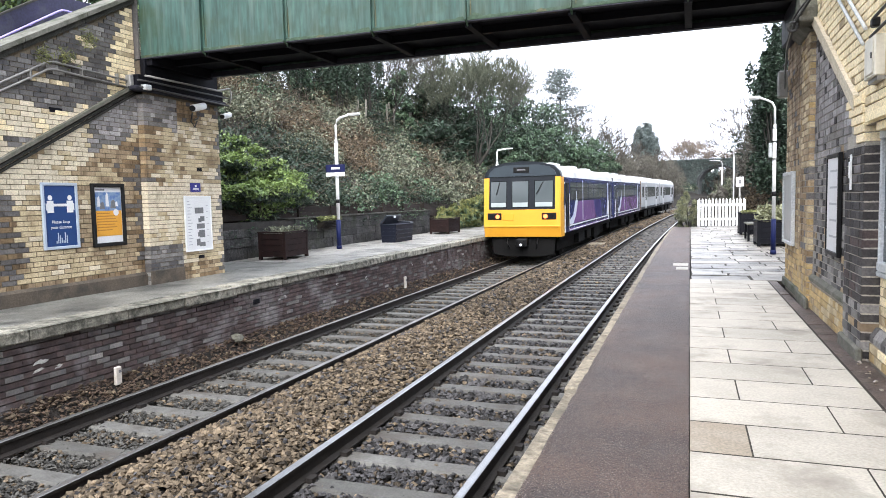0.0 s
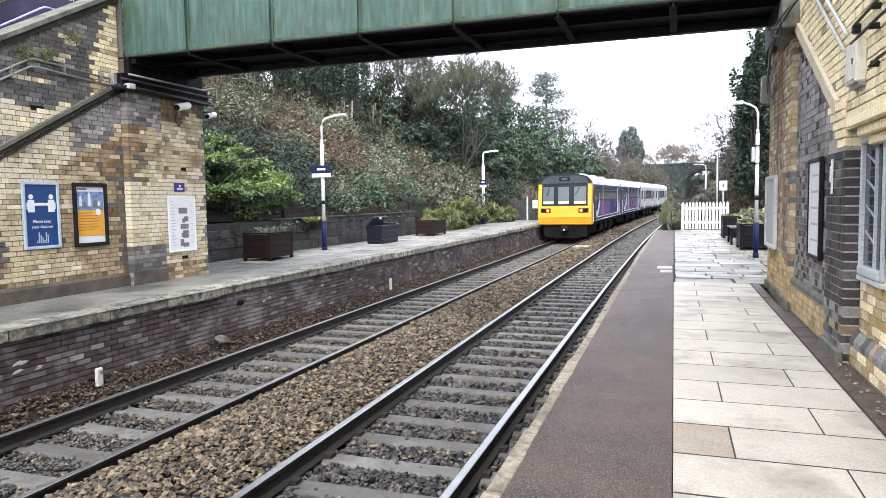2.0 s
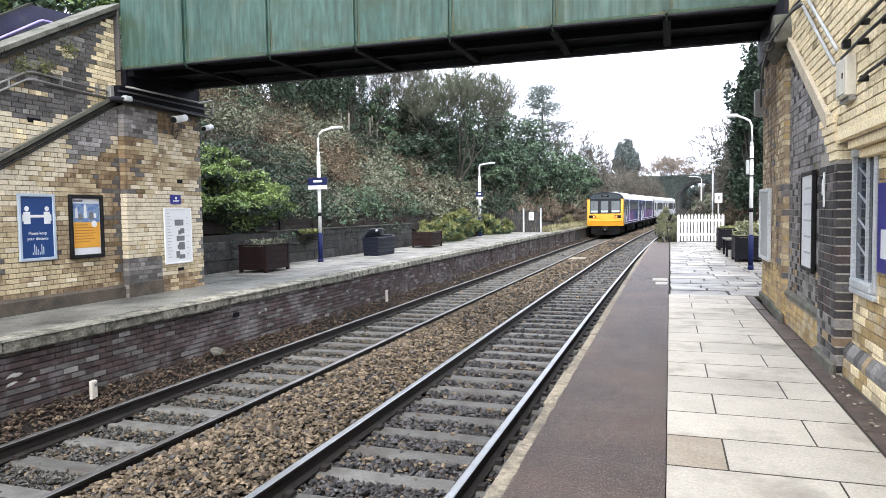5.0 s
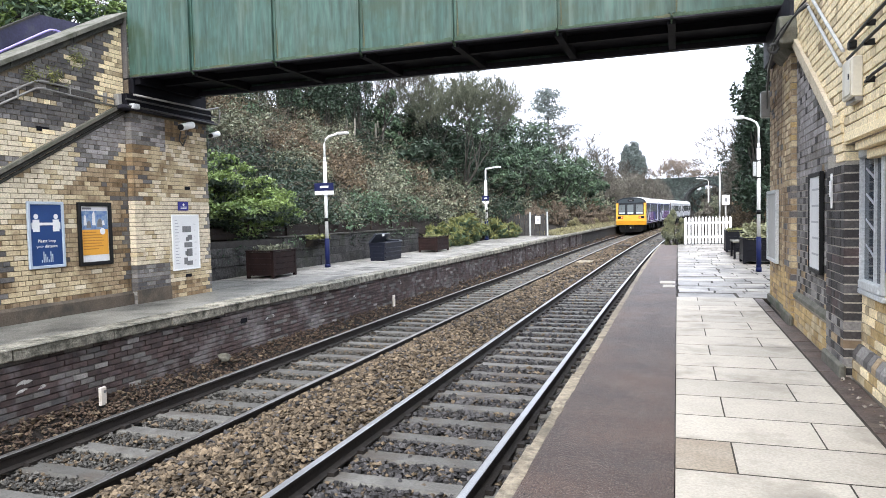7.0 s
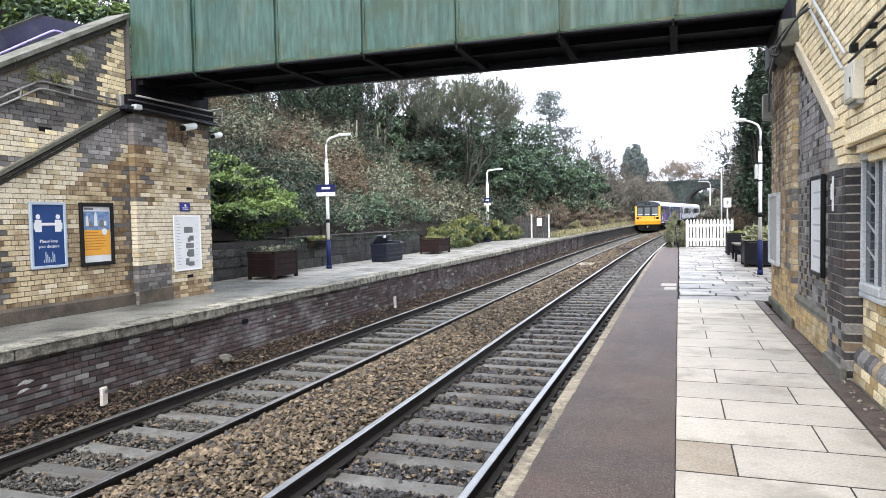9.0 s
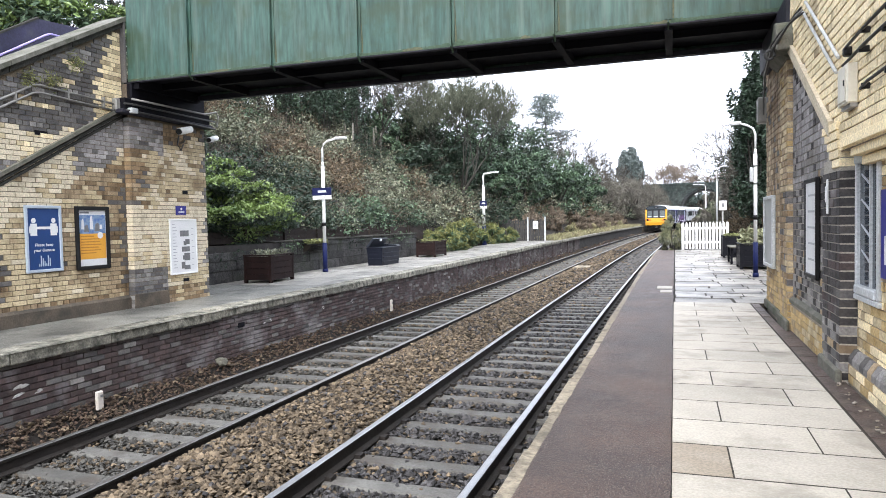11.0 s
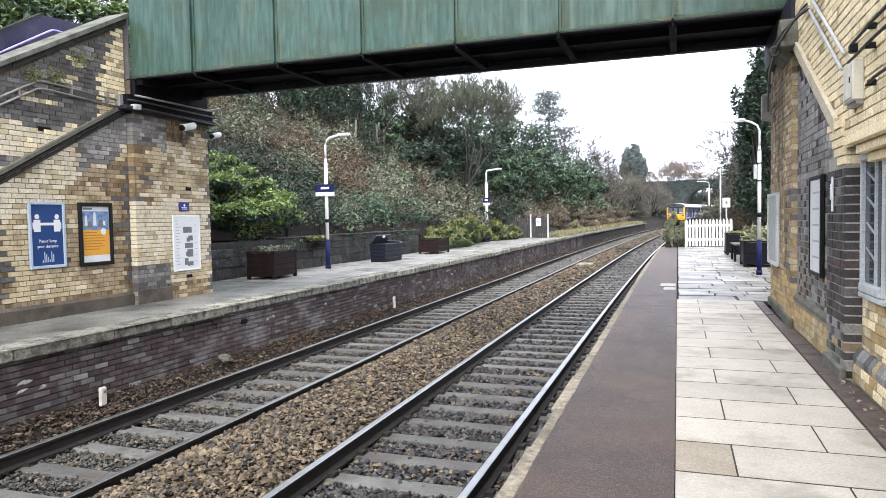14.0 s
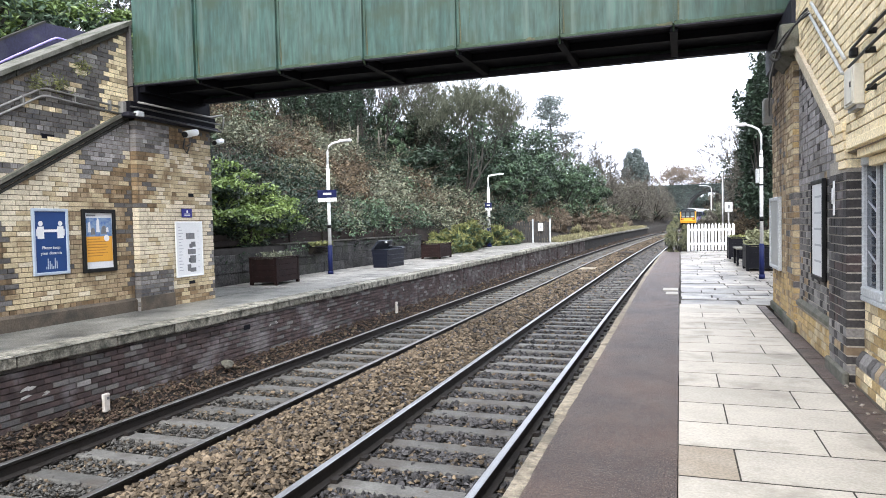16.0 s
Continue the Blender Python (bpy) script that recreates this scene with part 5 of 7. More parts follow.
def suburban_car(near_end):
    """Longer grey diesel car with brown gangway end."""
    car = thing("diesel_car", "grey diesel train car with a row of windows" if not near_end else "grey diesel train car with brown end gangway", "train car", group="train cars")
    w, L = 1.37, 7.6
    part("body", prism([(-w, 1.0), (w, 1.0), (w, 3.1), (-w, 3.1)], "y", -L, L), M["t_grey"], car)
    part("roof", prism([(w, 3.1), (w - 0.08, 3.32), (w - 0.3, 3.5), (0.6, 3.62), (0, 3.66), (-0.6, 3.62), (-w + 0.3, 3.5), (-w + 0.08, 3.32), (-w, 3.1)], "y", -L, L), M["t_roof"], car)
    for s in (-1, 1):
        for y in (-4.3, 4.3):
            door = part("door", slab_side(s, w, y - 0.65, y + 0.65, 1.05, 2.95, 0.012), M["t_pale"], car)
            for e in (-0.32, 0.32):
                part("door_window", slab_side(s, w, y + e - 0.22, y + e + 0.22, 1.7, 2.75, 0.018), M["glass_dark"], door)
        for y in (-6.9, -3.3, -1.95, -0.6, 0.75, 2.1, 5.4):
            part("window", slab_side(s, w, y, y + 1.2, 1.95, 2.78, 0.012), M["glass_dark"], car)
        part("base_stripe", slab_side(s, w, -L, L, 1.0, 1.2, 0.008), M["t_dome"], car)
        for y, ln in ((-4.5, 2.0), (-1.5, 2.6), (2.0, 2.0)):
            part("equipment_box", box(*sorted((s * 0.4, s * 1.25)), y, y + ln, 0.35, 0.95, 0.03), M["t_under"], car)
    part("underframe", box(-1.2, 1.2, -L + 0.1, L - 0.1, 0.8, 1.0), M["t_under"], car)
    for y in (-4.6, 4.6):
        wheelset(car, y)
    part("end_panel", box(-1.34, 1.34, -L - 0.02, -L, 1.0, 3.2), M["t_rust"] if near_end else M["rubber"], car)
    part("gangway", box(-0.55, 0.55, -L - 0.3, -L - 0.02, 0.95, 3.1, 0.03), M["t_rust"], car)
    part("end_panel", box(-1.34, 1.34, L, L + 0.02, 1.0, 3.2), M["t_rust"], car)
    return car


M["t_pale"] = mat("pale_grey_train_door", (0.62, 0.63, 0.65), (0.5, 0.51, 0.53), 2, 40, 0.4, 0.02, own=True)
M["t_violet"] = mat("train_violet_paint", (0.05, 0.04, 0.17), (0.04, 0.032, 0.14), 1.5, 40, 0.4, 0.02, own=True, spec=0.2)
M["t_door"] = mat("train_door_blue", (0.010, 0.013, 0.055), (0.008, 0.010, 0.042), 2, 40, 0.4, 0.02, own=True, spec=0.2)
M["t_cab"] = mat("dark_window_surround", (0.016, 0.019, 0.024), (0.011, 0.013, 0.017), 2, 40, 0.4, 0.02, own=True, spec=0.2)
M["t_domeface"] = mat("slate_grey_dome_face", (0.050, 0.064, 0.076), (0.036, 0.046, 0.056), 2, 40, 0.4, 0.02, own=True, spec=0.3)
M["t_skirt"] = mat("grimy_skirt", (0.009, 0.0085, 0.0085), (0.0045, 0.0045, 0.0045), 2, 40, 0.8, 0.1, own=True, spec=0.12, con=0.3)
M["glass_side"] = plain("grey_carriage_glass", (0.06, 0.07, 0.08), 0.08)
M["glass_cab"] = plain("cab_window_glass", (0.085, 0.10, 0.105), 0.12)

CARS = [(railbus_car(True), 7.45), (railbus_car(False), 7.45 * 3 + 0.3), (suburban_car(True), 7.45 * 4 + 0.9 + 7.6), (suburban_car(False), 7.45 * 4 + 1.3 + 7.6 * 3)]


def train_front(t):
    """How far along the line the yellow cab stands."""
    return 23.6 + 5.95 * t + 0.06 * t * t


def car_pose(y):
    return pose(LT + off(y), y, LTZ + rise(y), math.degrees(0.006 if y > 25 else 0.0), 0, -math.degrees(heading(y)))


# ---------------------------------------------------------------- plants
def world_u(u, y):
    return u + off(min(y, 300.0))


def bank_points(n, u0, u1, y0, y1, lift, seed):
    g = np.random.default_rng(seed)
    u, y = g.uniform(u0, u1, n), g.uniform(y0, y1, n)
    out = np.empty((n, 3))
    for i in range(n):
        c = 0.5 + 0.5 * noise.noise(Vector((u[i] * 0.55, y[i] * 0.55, seed * 1.7)))
        d = 0.5 + 0.5 * noise.noise(Vector((u[i] * 1.7, y[i] * 1.7, seed * 0.7)))
        h = lift * (0.05 + 1.5 * c * c + 0.45 * d) * g.uniform(0.45, 1.0) ** 0.5
        out[i] = (world_u(u[i], y[i]), y[i], ground_z(u[i], y[i]) + h)
    return out, u, y


def bracken_bias(u, y):
    """More dead bracken low on the bank beyond the laurels, brambles above the tower, darker leaves at y 33-52 as
    painted tree shade.
    """
    low = math.exp(-((u + 12.0) / 3.0) ** 2 - ((y - 27.0) / 5.5) ** 2)
    return 0.24 * low - 0.36 * math.exp(-((y - 16.0) / 6.5) ** 2) - 0.26 * min(1.0, max(0.0, (-13.2 - u) / 1.5)) * (y < 34) - 0.14 * (33 < y < 52) + 0.5 * math.exp(-((u + 17.5) / 1.6) ** 2 - ((y - 22.0) / 1.8) ** 2)


def bank_cover():
    """Brambles, bracken and ivy over the cutting side."""
    for (n, u0, u1, y0, y1, lift, size, seed) in ((46000, -24, -8.5, 10, 36, 0.30, 0.10, 1), (45000, -26, -8.5, 34, 64, 0.9, 0.18, 2), (34000, -26, -7.5, 62, 170, 2.2, 0.42, 3)):
        p, u, y = bank_points(n, u0, u1, y0, y1, lift, seed)
        k = np.array([noise.noise(Vector((a * 0.22, b * 0.22, 11.0))) + bracken_bias(a, b) for a, b in zip(u, y)]) + rng.normal(0, 0.16, n)
        e = np.array([noise.noise(Vector((a * 0.3, b * 0.16, 31.0))) for a, b in zip(u, y)]) + rng.normal(0, 0.12, n)
        brown = k > 0.25
        # lower cut at y 33-52 paints the dark hollow beneath the trees
        dark = ~brown & (e > np.where((y > 33) & (y < 52), -0.16, 0.0))
        grey = ~brown & ~dark
        tagged(leaves("bramble_cover", p[grey], size, M["leaf_grey"]), "tangled grey-green brambles on the bank", "brambles", kind="stuff")
        tagged(leaves("bracken_cover", p[brown], size, M["leaf_brown"], slim=0.35), "dead brown bracken on the bank", "bracken", kind="stuff")
        tagged(leaves("ivy_cover", p[dark], size, M["leaf_dark"]), "dark ivy on the bank, extended as painted tree shade", "ivy", kind="stuff")
    # mounds of bramble with their own shadows between them, deepened by the dark tone of leaf_grey
    g = np.random.default_rng(77)
    heaps = {"leaf_grey": [], "leaf_brown": [], "leaf_dark": [], "leaf_mid": []}
    for i in range(820):
        y = 10.5 + 55 * g.uniform(0, 1) ** 1.25
        u = g.uniform(-23, -8.8)
        r = g.uniform(0.35, 1.0) * (1 + 0.008 * y)
        c = noise.noise(Vector((u * 0.16, y * 0.13, 21.0))) + bracken_bias(u, y) + g.normal(0, 0.13)
        key = "leaf_brown" if c > 0.23 else ("leaf_dark" if c < -0.30 else ("leaf_mid" if c < -0.2 else "leaf_grey"))
        n = int(430 * min(1.0, (22 / y) ** 1.0) * r * r) + 60
        d = g.normal(0, 1, (n, 3))
        d[:, 2] = np.abs(d[:, 2]) * 0.9 - 0.15
        d /= np.linalg.norm(d, axis=1)[:, None]
        rad = r * g.uniform(0.80, 1.05, (n, 1)) * (1 + 0.25 * np.sin(d[:, :1] * 5 + i) * np.cos(d[:, 1:2] * 6 + i))
        p = d * rad * np.array([1.0, 1.05, 0.95]) + np.array(on_bank(u, y, 0.05))
        heaps[key].append((p, np.full(n, 0.082 + 0.0022 * y)))
    names = {"leaf_grey": ("bramble_mounds", "mounded grey-green brambles on the bank", "brambles"), "leaf_brown": ("bracken_mounds", "heaps of dead brown bracken on the bank", "bracken"),
             "leaf_dark": ("ivy_mounds", "dark ivy mounds on the bank, more of them as painted tree shade", "ivy"), "leaf_mid": ("shrub_mounds", "low green shrubs on the bank", "shrubs")}
    for k, rows in heaps.items():
        if rows:
            p, s = np.concatenate([a for a, _ in rows]), np.concatenate([b for _, b in rows])
            name, label, cat = names[k]
            tagged(leaves(name, p, s, M[k]), label, cat, kind="stuff")
    # arching stems
    n = 3400
    p, u, y = bank_points(n, -23, -8.7, 11, 60, 1.0, 5)
    segs = []
    for q in p:
        a = random.uniform(0, 6.28)
        ln = random.uniform(0.4, 1.5) * (1 + q[1] / 60)
        d = Vector((math.cos(a) * ln, math.sin(a) * ln, random.uniform(-0.2, 0.7) * ln))
        m = Vector(q) + d * 0.5 + Vector((0, 0, 0.12 * ln))
        e = Vector(q) + d
        r = 0.005 + 0.00015 * q[1]
        segs.append((*q, *m, r, r * 0.8))
        segs.append((*m, *e, r * 0.8, r * 0.4))
    tagged(bars("bramble_stems", segs, M["twig_red"], sides=3), "arching brown bramble stems", "brambles", kind="stuff")


def on_bank(u, y, dz=0.0):
    return (world_u(u, y), y, ground_z(u, y) + dz)


M["dry_stalk"] = mat("dry_reddish_stalks", (0.215, 0.172, 0.13), (0.115, 0.09, 0.068), 0.6, 20, 0.85, 0.0, isl=0.5)
M["leaf_mid"] = mat("mid_green_leaf", (0.12, 0.178, 0.105), (0.042, 0.074, 0.046), 0.9, 20, 0.5, 0.0, isl=0.4, spec=0.3, spread=0.14)
bank_cover()


def bush(name, label, at, radius, n, size, material, flat=0.5, slim=0.5, seed=0, dark=None, clumps=26):
    """A shrub of many leafy clumps on a few stems."""
    g = np.random.default_rng(seed + 50)
    b = thing(name, label, "bush", at=at)
    rx, ry, rz = radius
    cs = []
    while len(cs) < clumps:
        q = g.uniform(-1, 1, 3)
        if q[2] > -0.85 and 0.35 < np.linalg.norm(q) < 1:
            cs.append(q)
    cs = np.array(cs)
    ci = g.integers(0, clumps, n)
    d = g.normal(0, 1, (n, 3))
    d /= np.linalg.norm(d, axis=1)[:, None]
    rad = g.uniform(0.14, 0.30, clumps)[ci][:, None] * g.uniform(0.55, 1.05, (n, 1))
    p = (cs[ci] + d * rad) * np.array([rx, ry, rz]) + np.array([0, 0, rz * 0.9])
    p[:, 2] = np.maximum(p[:, 2], 0.03)
    # lower leaves of every clump take the darker material as painted shade
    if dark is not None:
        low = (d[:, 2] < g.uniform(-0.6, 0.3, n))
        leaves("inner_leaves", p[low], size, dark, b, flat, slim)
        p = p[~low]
    leaves("crown", p, size, material, b, flat, slim)
    segs = []
    for c in cs[::2]:
        e = c * np.array([rx, ry, rz]) + np.array([0, 0, rz * 0.9])
        m = e * 0.5 + g.normal(0, 0.1, 3) * rx * 0.4
        segs += [(0, 0, -0.1, *m, 0.03 * rx + 0.01, 0.02 * rx + 0.006), (*m, *e, 0.02 * rx + 0.006, 0.006)]
    bars("stem", segs, M["bark"], b)["kind"] = "stuff"
    return b


def bare_tree(name, label, at, height, spread=0.55, seed=0, depth=6, thick=None, twig=None, stems=1, ivy=0, lean=0.0, upright=0.03):
    """A leafless tree, limb by limb, with its fine twigs."""
    g = random.Random(seed)
    t = thing(name, label, "tree", at=at)
    limbs, fine, stem = [], [], []
    thick = thick or height * 0.0105

    def grow(p, d, ln, r, k):
        steps = 2 if k > 1 else 1
        for _ in range(steps):
            d = (d + Vector((g.gauss(0, 0.13), g.gauss(0, 0.13), g.gauss(upright, 0.07)))).normalized()
            q = p + d * ln / steps
            (stem if k > 2 else fine).append((*p, *q, r, r * 0.82))
            p, r = q, r * 0.82
        if k == 0:
            return
        for i in range(g.choice((2, 3, 3)) if k > 1 else 3):
            a = Vector((g.gauss(0, 1), g.gauss(0, 1), g.gauss(0.15, 0.5))).normalized()
            nd = (d * (1 - spread * 0.45) + a * spread).normalized()
            nd.z += 0.05 + upright
            grow(p, nd.normalized(), ln * g.uniform(0.6, 0.86), r * g.uniform(0.5, 0.72), k - 1)
    for s in range(stems):
        d = Vector((g.gauss(lean, 0.10 * stems), g.gauss(0, 0.10 * stems), 1)).normalized()
        grow(Vector((g.gauss(0, 0.15 * (stems - 1)), g.gauss(0, 0.15 * (stems - 1)), -0.3)), d, height * 0.27, thick, depth)
        bars("trunk", stem, M["bark"], t, 6)
        limbs += stem
        stem.clear()
    rmin = 0.006 + 0.00022 * at[1]
    f = np.array(fine)
    f[:, 6:] = np.maximum(f[:, 6:], rmin * np.array([1.0, 0.6]))
    bars("crown", f, twig or M["twig"], t, 3)
    if ivy:
        li = np.array(limbs)
        pick_ = rng.integers(0, len(li), ivy)
        w = rng.uniform(0, 1, (ivy, 1))
        p = li[pick_, :3] * (1 - w) + li[pick_, 3:6] * w + rng.normal(0, 0.16, (ivy, 3))
        leaves("ivy", p, 0.14 + at[1] * 0.0012, M["leaf_dark"], t)
    return t


def evergreen(name, label, at, height, width, n, size, material, seed=0, layers=9, gap=0.5, start=0.15):
    """An evergreen with tiers of drooping boughs."""
    g = np.random.default_rng(seed)
    t = thing(name, label, "tree", at=at)
    segs = [(0, 0, -0.3, 0, 0, height * 0.5, height * 0.018, height * 0.012), (0, 0, height * 0.5, 0, 0, height * 0.96, height * 0.012, height * 0.003)]
    tips, per = [], []
    for k in range(layers):
        z = height * (start + (0.95 - start) * k / (layers - 1))
        reach = width * (1 - 0.8 * (k / (layers - 1)) ** 1.3)
        for j in range(g.integers(5, 8)):
            a = g.uniform(0, 6.28)
            ln = reach * g.uniform(0.55, 1.15)
            e = np.array([math.cos(a) * ln, math.sin(a) * ln, z + g.uniform(-0.06, 0.10) * height])
            segs.append((0, 0, z, *e, height * 0.006, height * 0.002))
            tips.append((np.array([0, 0, z]), e))
    bars("trunk", segs, M["bark"], t, 5)
    ci = g.integers(0, len(tips), n)
    s = g.uniform(gap * 0.6, 1.05, n)[:, None]
    A, B = np.array([a for a, _ in tips]), np.array([b for _, b in tips])
    p = A[ci] * (1 - s) + B[ci] * s + g.normal(0, 1, (n, 3)) * np.array([width * 0.13, width * 0.13, height * 0.022])
    leaves("crown", p, size, material, t, 0.3, 0.4)
    return t


def plant_all():
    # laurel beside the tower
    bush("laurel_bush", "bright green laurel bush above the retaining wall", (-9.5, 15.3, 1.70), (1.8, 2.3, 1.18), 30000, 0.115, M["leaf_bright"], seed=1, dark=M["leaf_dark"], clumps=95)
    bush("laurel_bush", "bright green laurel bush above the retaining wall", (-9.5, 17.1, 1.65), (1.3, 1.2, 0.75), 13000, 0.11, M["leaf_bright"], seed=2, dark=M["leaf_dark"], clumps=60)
    # ferns behind the end of the flags
    for i, (u, y, r) in enumerate(((-8.0, 29.5, 0.8), (-7.9, 31.0, 0.9), (-8.2, 32.6, 1.0), (-8.3, 34.4, 1.0), (-8.9, 36.2, 1.0), (-8.3, 38.8, 0.9), (-7.6, 40.2, 0.7))):
        bush("fern_clump", "yellow-green arching ferns at the platform back", (world_u(u, y), y, PLZ - 0.05), (r, r, r * 0.78), 2000, 0.42, M["leaf_fern"], flat=0.1, slim=0.13, seed=10 + i, dark=M["leaf_mid"], clumps=18)
    # rhododendrons and ivy mounds on the bank
    spots = ((-12.2, 38, 2.0, 2.2), (-10.4, 46, 2.2, 2.8), (-12.0, 50, 3.4, 4.6), (-10.6, 55, 3.0, 4.4), (-12.5, 60, 3.8, 5.4), (-9.8, 64, 2.8, 4.2), (-11.5, 70, 4.0, 5.6), (-14, 54, 3.6, 5.2), (-14.5, 45, 2.4, 2.8), (-9.6, 76, 3.0, 4.6), (-14.5, 66, 4.0, 6.0), (-12, 82, 3.6, 5.0))
    for i, (u, y, r, h) in enumerate(spots):
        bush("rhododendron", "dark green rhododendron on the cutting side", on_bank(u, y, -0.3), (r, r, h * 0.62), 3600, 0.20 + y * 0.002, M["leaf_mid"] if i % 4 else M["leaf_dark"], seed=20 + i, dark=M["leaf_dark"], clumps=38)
    # dry low scrub behind the grassy platform end
    for i in range(18):
        y = 45 + 2.9 * i
        u = -7.3 - 0.7 * (i % 3)
        bush("dry_scrub", "dry reddish scrub on the disused platform", on_bank(u, y), (1.0, 1.7, 0.75), 1300, 0.26 + 0.001 * y, M["dry_stalk"], flat=-0.4, slim=0.1, seed=60 + i, clumps=16)
    for i in range(12):
        y = 58 + 3.1 * i
        bush("dry_scrub", "dry reddish scrub on the disused platform", on_bank(-6.75, y), (0.6, 1.7, 0.45), 800, 0.3, M["dry_stalk"] if i % 3 else M["grass"], flat=-0.4, slim=0.1, seed=900 + i, clumps=14)
    # big bare trees
    for i, (u, y, h, s, iv) in enumerate(((-13.0, 47, 9.0, 3, 500), (-17.0, 50, 10.0, 2, 0), (-15.5, 38, 7.5, 3, 0), (-19, 46, 9.0, 2, 700), (-14.5, 58, 8.5, 2, 0), (-16, 64, 9.5, 2, 500), (-13, 70, 7.5, 2, 0), (-18, 60, 9, 1, 0), (-12, 82, 9.5, 2, 0), (-15, 90, 10, 2, 0), (-11.5, 98, 9, 2, 0), (-13, 108, 9, 2, 0), (-10.5, 88, 8.5, 2, 0), (-12.5, 94, 9.5, 2, 300), (-10.5, 104, 8.0, 2, 0), (-11, 114, 8.5, 2, 0))):
        bare_tree("bare_tree", "leafless grey tree on the cutting side", on_bank(u, y), h, 0.62, 100 + i, 6 if y < 75 else 5, None, None, s, iv)
    # the large many-stemmed trees over the dark shrubs
    for i, (u, y, h, s) in enumerate(((-10.8, 40.5, 8.0, 4), (-12.4, 43.0, 7.2, 3), (-14.2, 43.0, 6.4, 2))):
        bare_tree("bare_tree", "leafless many-stemmed mossy tree on the cutting side", on_bank(u, y), h, 0.56, 150 + i, 7, 0.11, M["twig_green"], s, 0, 0.0, 0.075)
    for i, (u, y, r, h) in enumerate(((-16.0, 42.5, 1.7, 3.8), (-14.4, 44.0, 1.8, 4.0), (-13.0, 45.0, 2.0, 4.2), (-11.2, 42.5, 1.9, 3.2), (-15.4, 40.0, 1.4, 2.2))):
        bush("rhododendron", "dark blue-green shrub beneath leafless trees", on_bank(u, y, -0.3), (r, r, h * 0.6), 4200, 0.24, M["leaf_dark"] if i % 2 else M["leaf_mid"], seed=330 + i, dark=M["leaf_dark"], clumps=44)
    # saplings and dark trees along the ridge
    for i in range(17):
        y = 17 + 1.9 * i + random.uniform(-0.6, 0.6)
        u = -20.5 - random.uniform(0, 5)
        bare_tree("ridge_tree", "slim leafless tree on the ridge", on_bank(u, y), random.uniform(5.0, 8.0), 0.42, 200 + i, 5, 0.09, None, 1, 500 if i % 2 else 200)
    for i, (u, y, h) in enumerate(((-24, 27, 7), (-25, 31, 8), (-27, 22, 8), (-26, 37, 7.5), (-29, 43, 9), (-24, 18, 7), (-22, 12, 7), (-20, 9.0, 6))):
        evergreen("ridge_evergreen", "dark evergreen behind the ridge", on_bank(u, y), h, 2.6, 3600, 0.26, M["leaf_dark"], 300 + i, 8, 0.3)
    for i in range(16):
        y = 20 + 1.75 * i
        u = -19.5 - 1.6 * (i % 3)
        bush("ridge_thicket", "dark leafless thicket with ivy along the ridge", on_bank(u, y, -0.2), (1.7, 1.7, 2.0 + 0.5 * (i % 4)), 2600, 0.15, M["leaf_dark"] if i % 2 else M["twig_leaf"], flat=0.1, slim=0.3 if i % 2 else 0.12, seed=700 + i, clumps=34)
    for i in range(26):
        y = 22 + 1.0 * i
        u = -17.5 - 2.6 * ((i * 7) % 5) / 5
        bare_tree("ridge_sapling", "slim dark sapling on the ridge", on_bank(u, y), random.uniform(4.0, 6.5), 0.3, 760 + i, 4, 0.07, None, 1, 260)
    for i in range(14):
        y = 34.0 + 0.62 * i + random.uniform(-0.3, 0.3)
        u = -14.6 - random.uniform(0.0, 1.2)
        stake = thing("ridge_stake", "weathered pale grey fence stake on the ridge", "stake", at=on_bank(u, y))
        h = random.uniform(1.2, 2.0)
        part("stake", tube(bmesh.new(), [(0, 0, -0.3), (random.uniform(-0.08, 0.08), 0, h)], 0.05, 6, 0.035), M["stake"], stake)
    # ivy columns among the ridge trees
    for i in range(11):
        y = 33 + 1.05 * i
        x = -13.6 - (y - 32) * 0.55 + 4.6 * (((i * 5) % 11) / 11 - 0.75)
        bush("ivy_clad_tree", "slim ridge tree sheathed in dark ivy", on_bank(x - off(y), y, -0.3), (0.75, 0.8, 2.1 + 0.5 * (i % 3)), 2300, 0.17, M["leaf_dark"] if i % 3 else M["leaf_mid"], flat=0.3, seed=820 + i, dark=M["leaf_dark"], clumps=46)["category"] = "tree"
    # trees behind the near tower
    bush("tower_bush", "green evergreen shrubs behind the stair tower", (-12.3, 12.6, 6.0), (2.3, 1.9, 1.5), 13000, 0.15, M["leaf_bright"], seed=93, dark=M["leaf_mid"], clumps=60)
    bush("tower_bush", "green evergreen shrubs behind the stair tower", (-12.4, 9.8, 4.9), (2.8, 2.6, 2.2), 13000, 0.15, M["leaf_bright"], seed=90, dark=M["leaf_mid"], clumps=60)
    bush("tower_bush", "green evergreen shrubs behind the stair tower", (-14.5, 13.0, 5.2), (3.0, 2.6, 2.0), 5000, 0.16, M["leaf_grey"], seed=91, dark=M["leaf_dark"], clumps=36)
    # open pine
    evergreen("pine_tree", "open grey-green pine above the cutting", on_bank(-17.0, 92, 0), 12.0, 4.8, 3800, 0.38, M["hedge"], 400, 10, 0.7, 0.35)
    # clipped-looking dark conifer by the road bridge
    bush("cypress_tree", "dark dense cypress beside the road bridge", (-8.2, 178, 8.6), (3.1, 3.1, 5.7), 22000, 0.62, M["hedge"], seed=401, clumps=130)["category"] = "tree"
    # brush along the far left side
    for i in range(7):
        y = 92 + 7 * i
        u = -9.2 + 0.12 * i
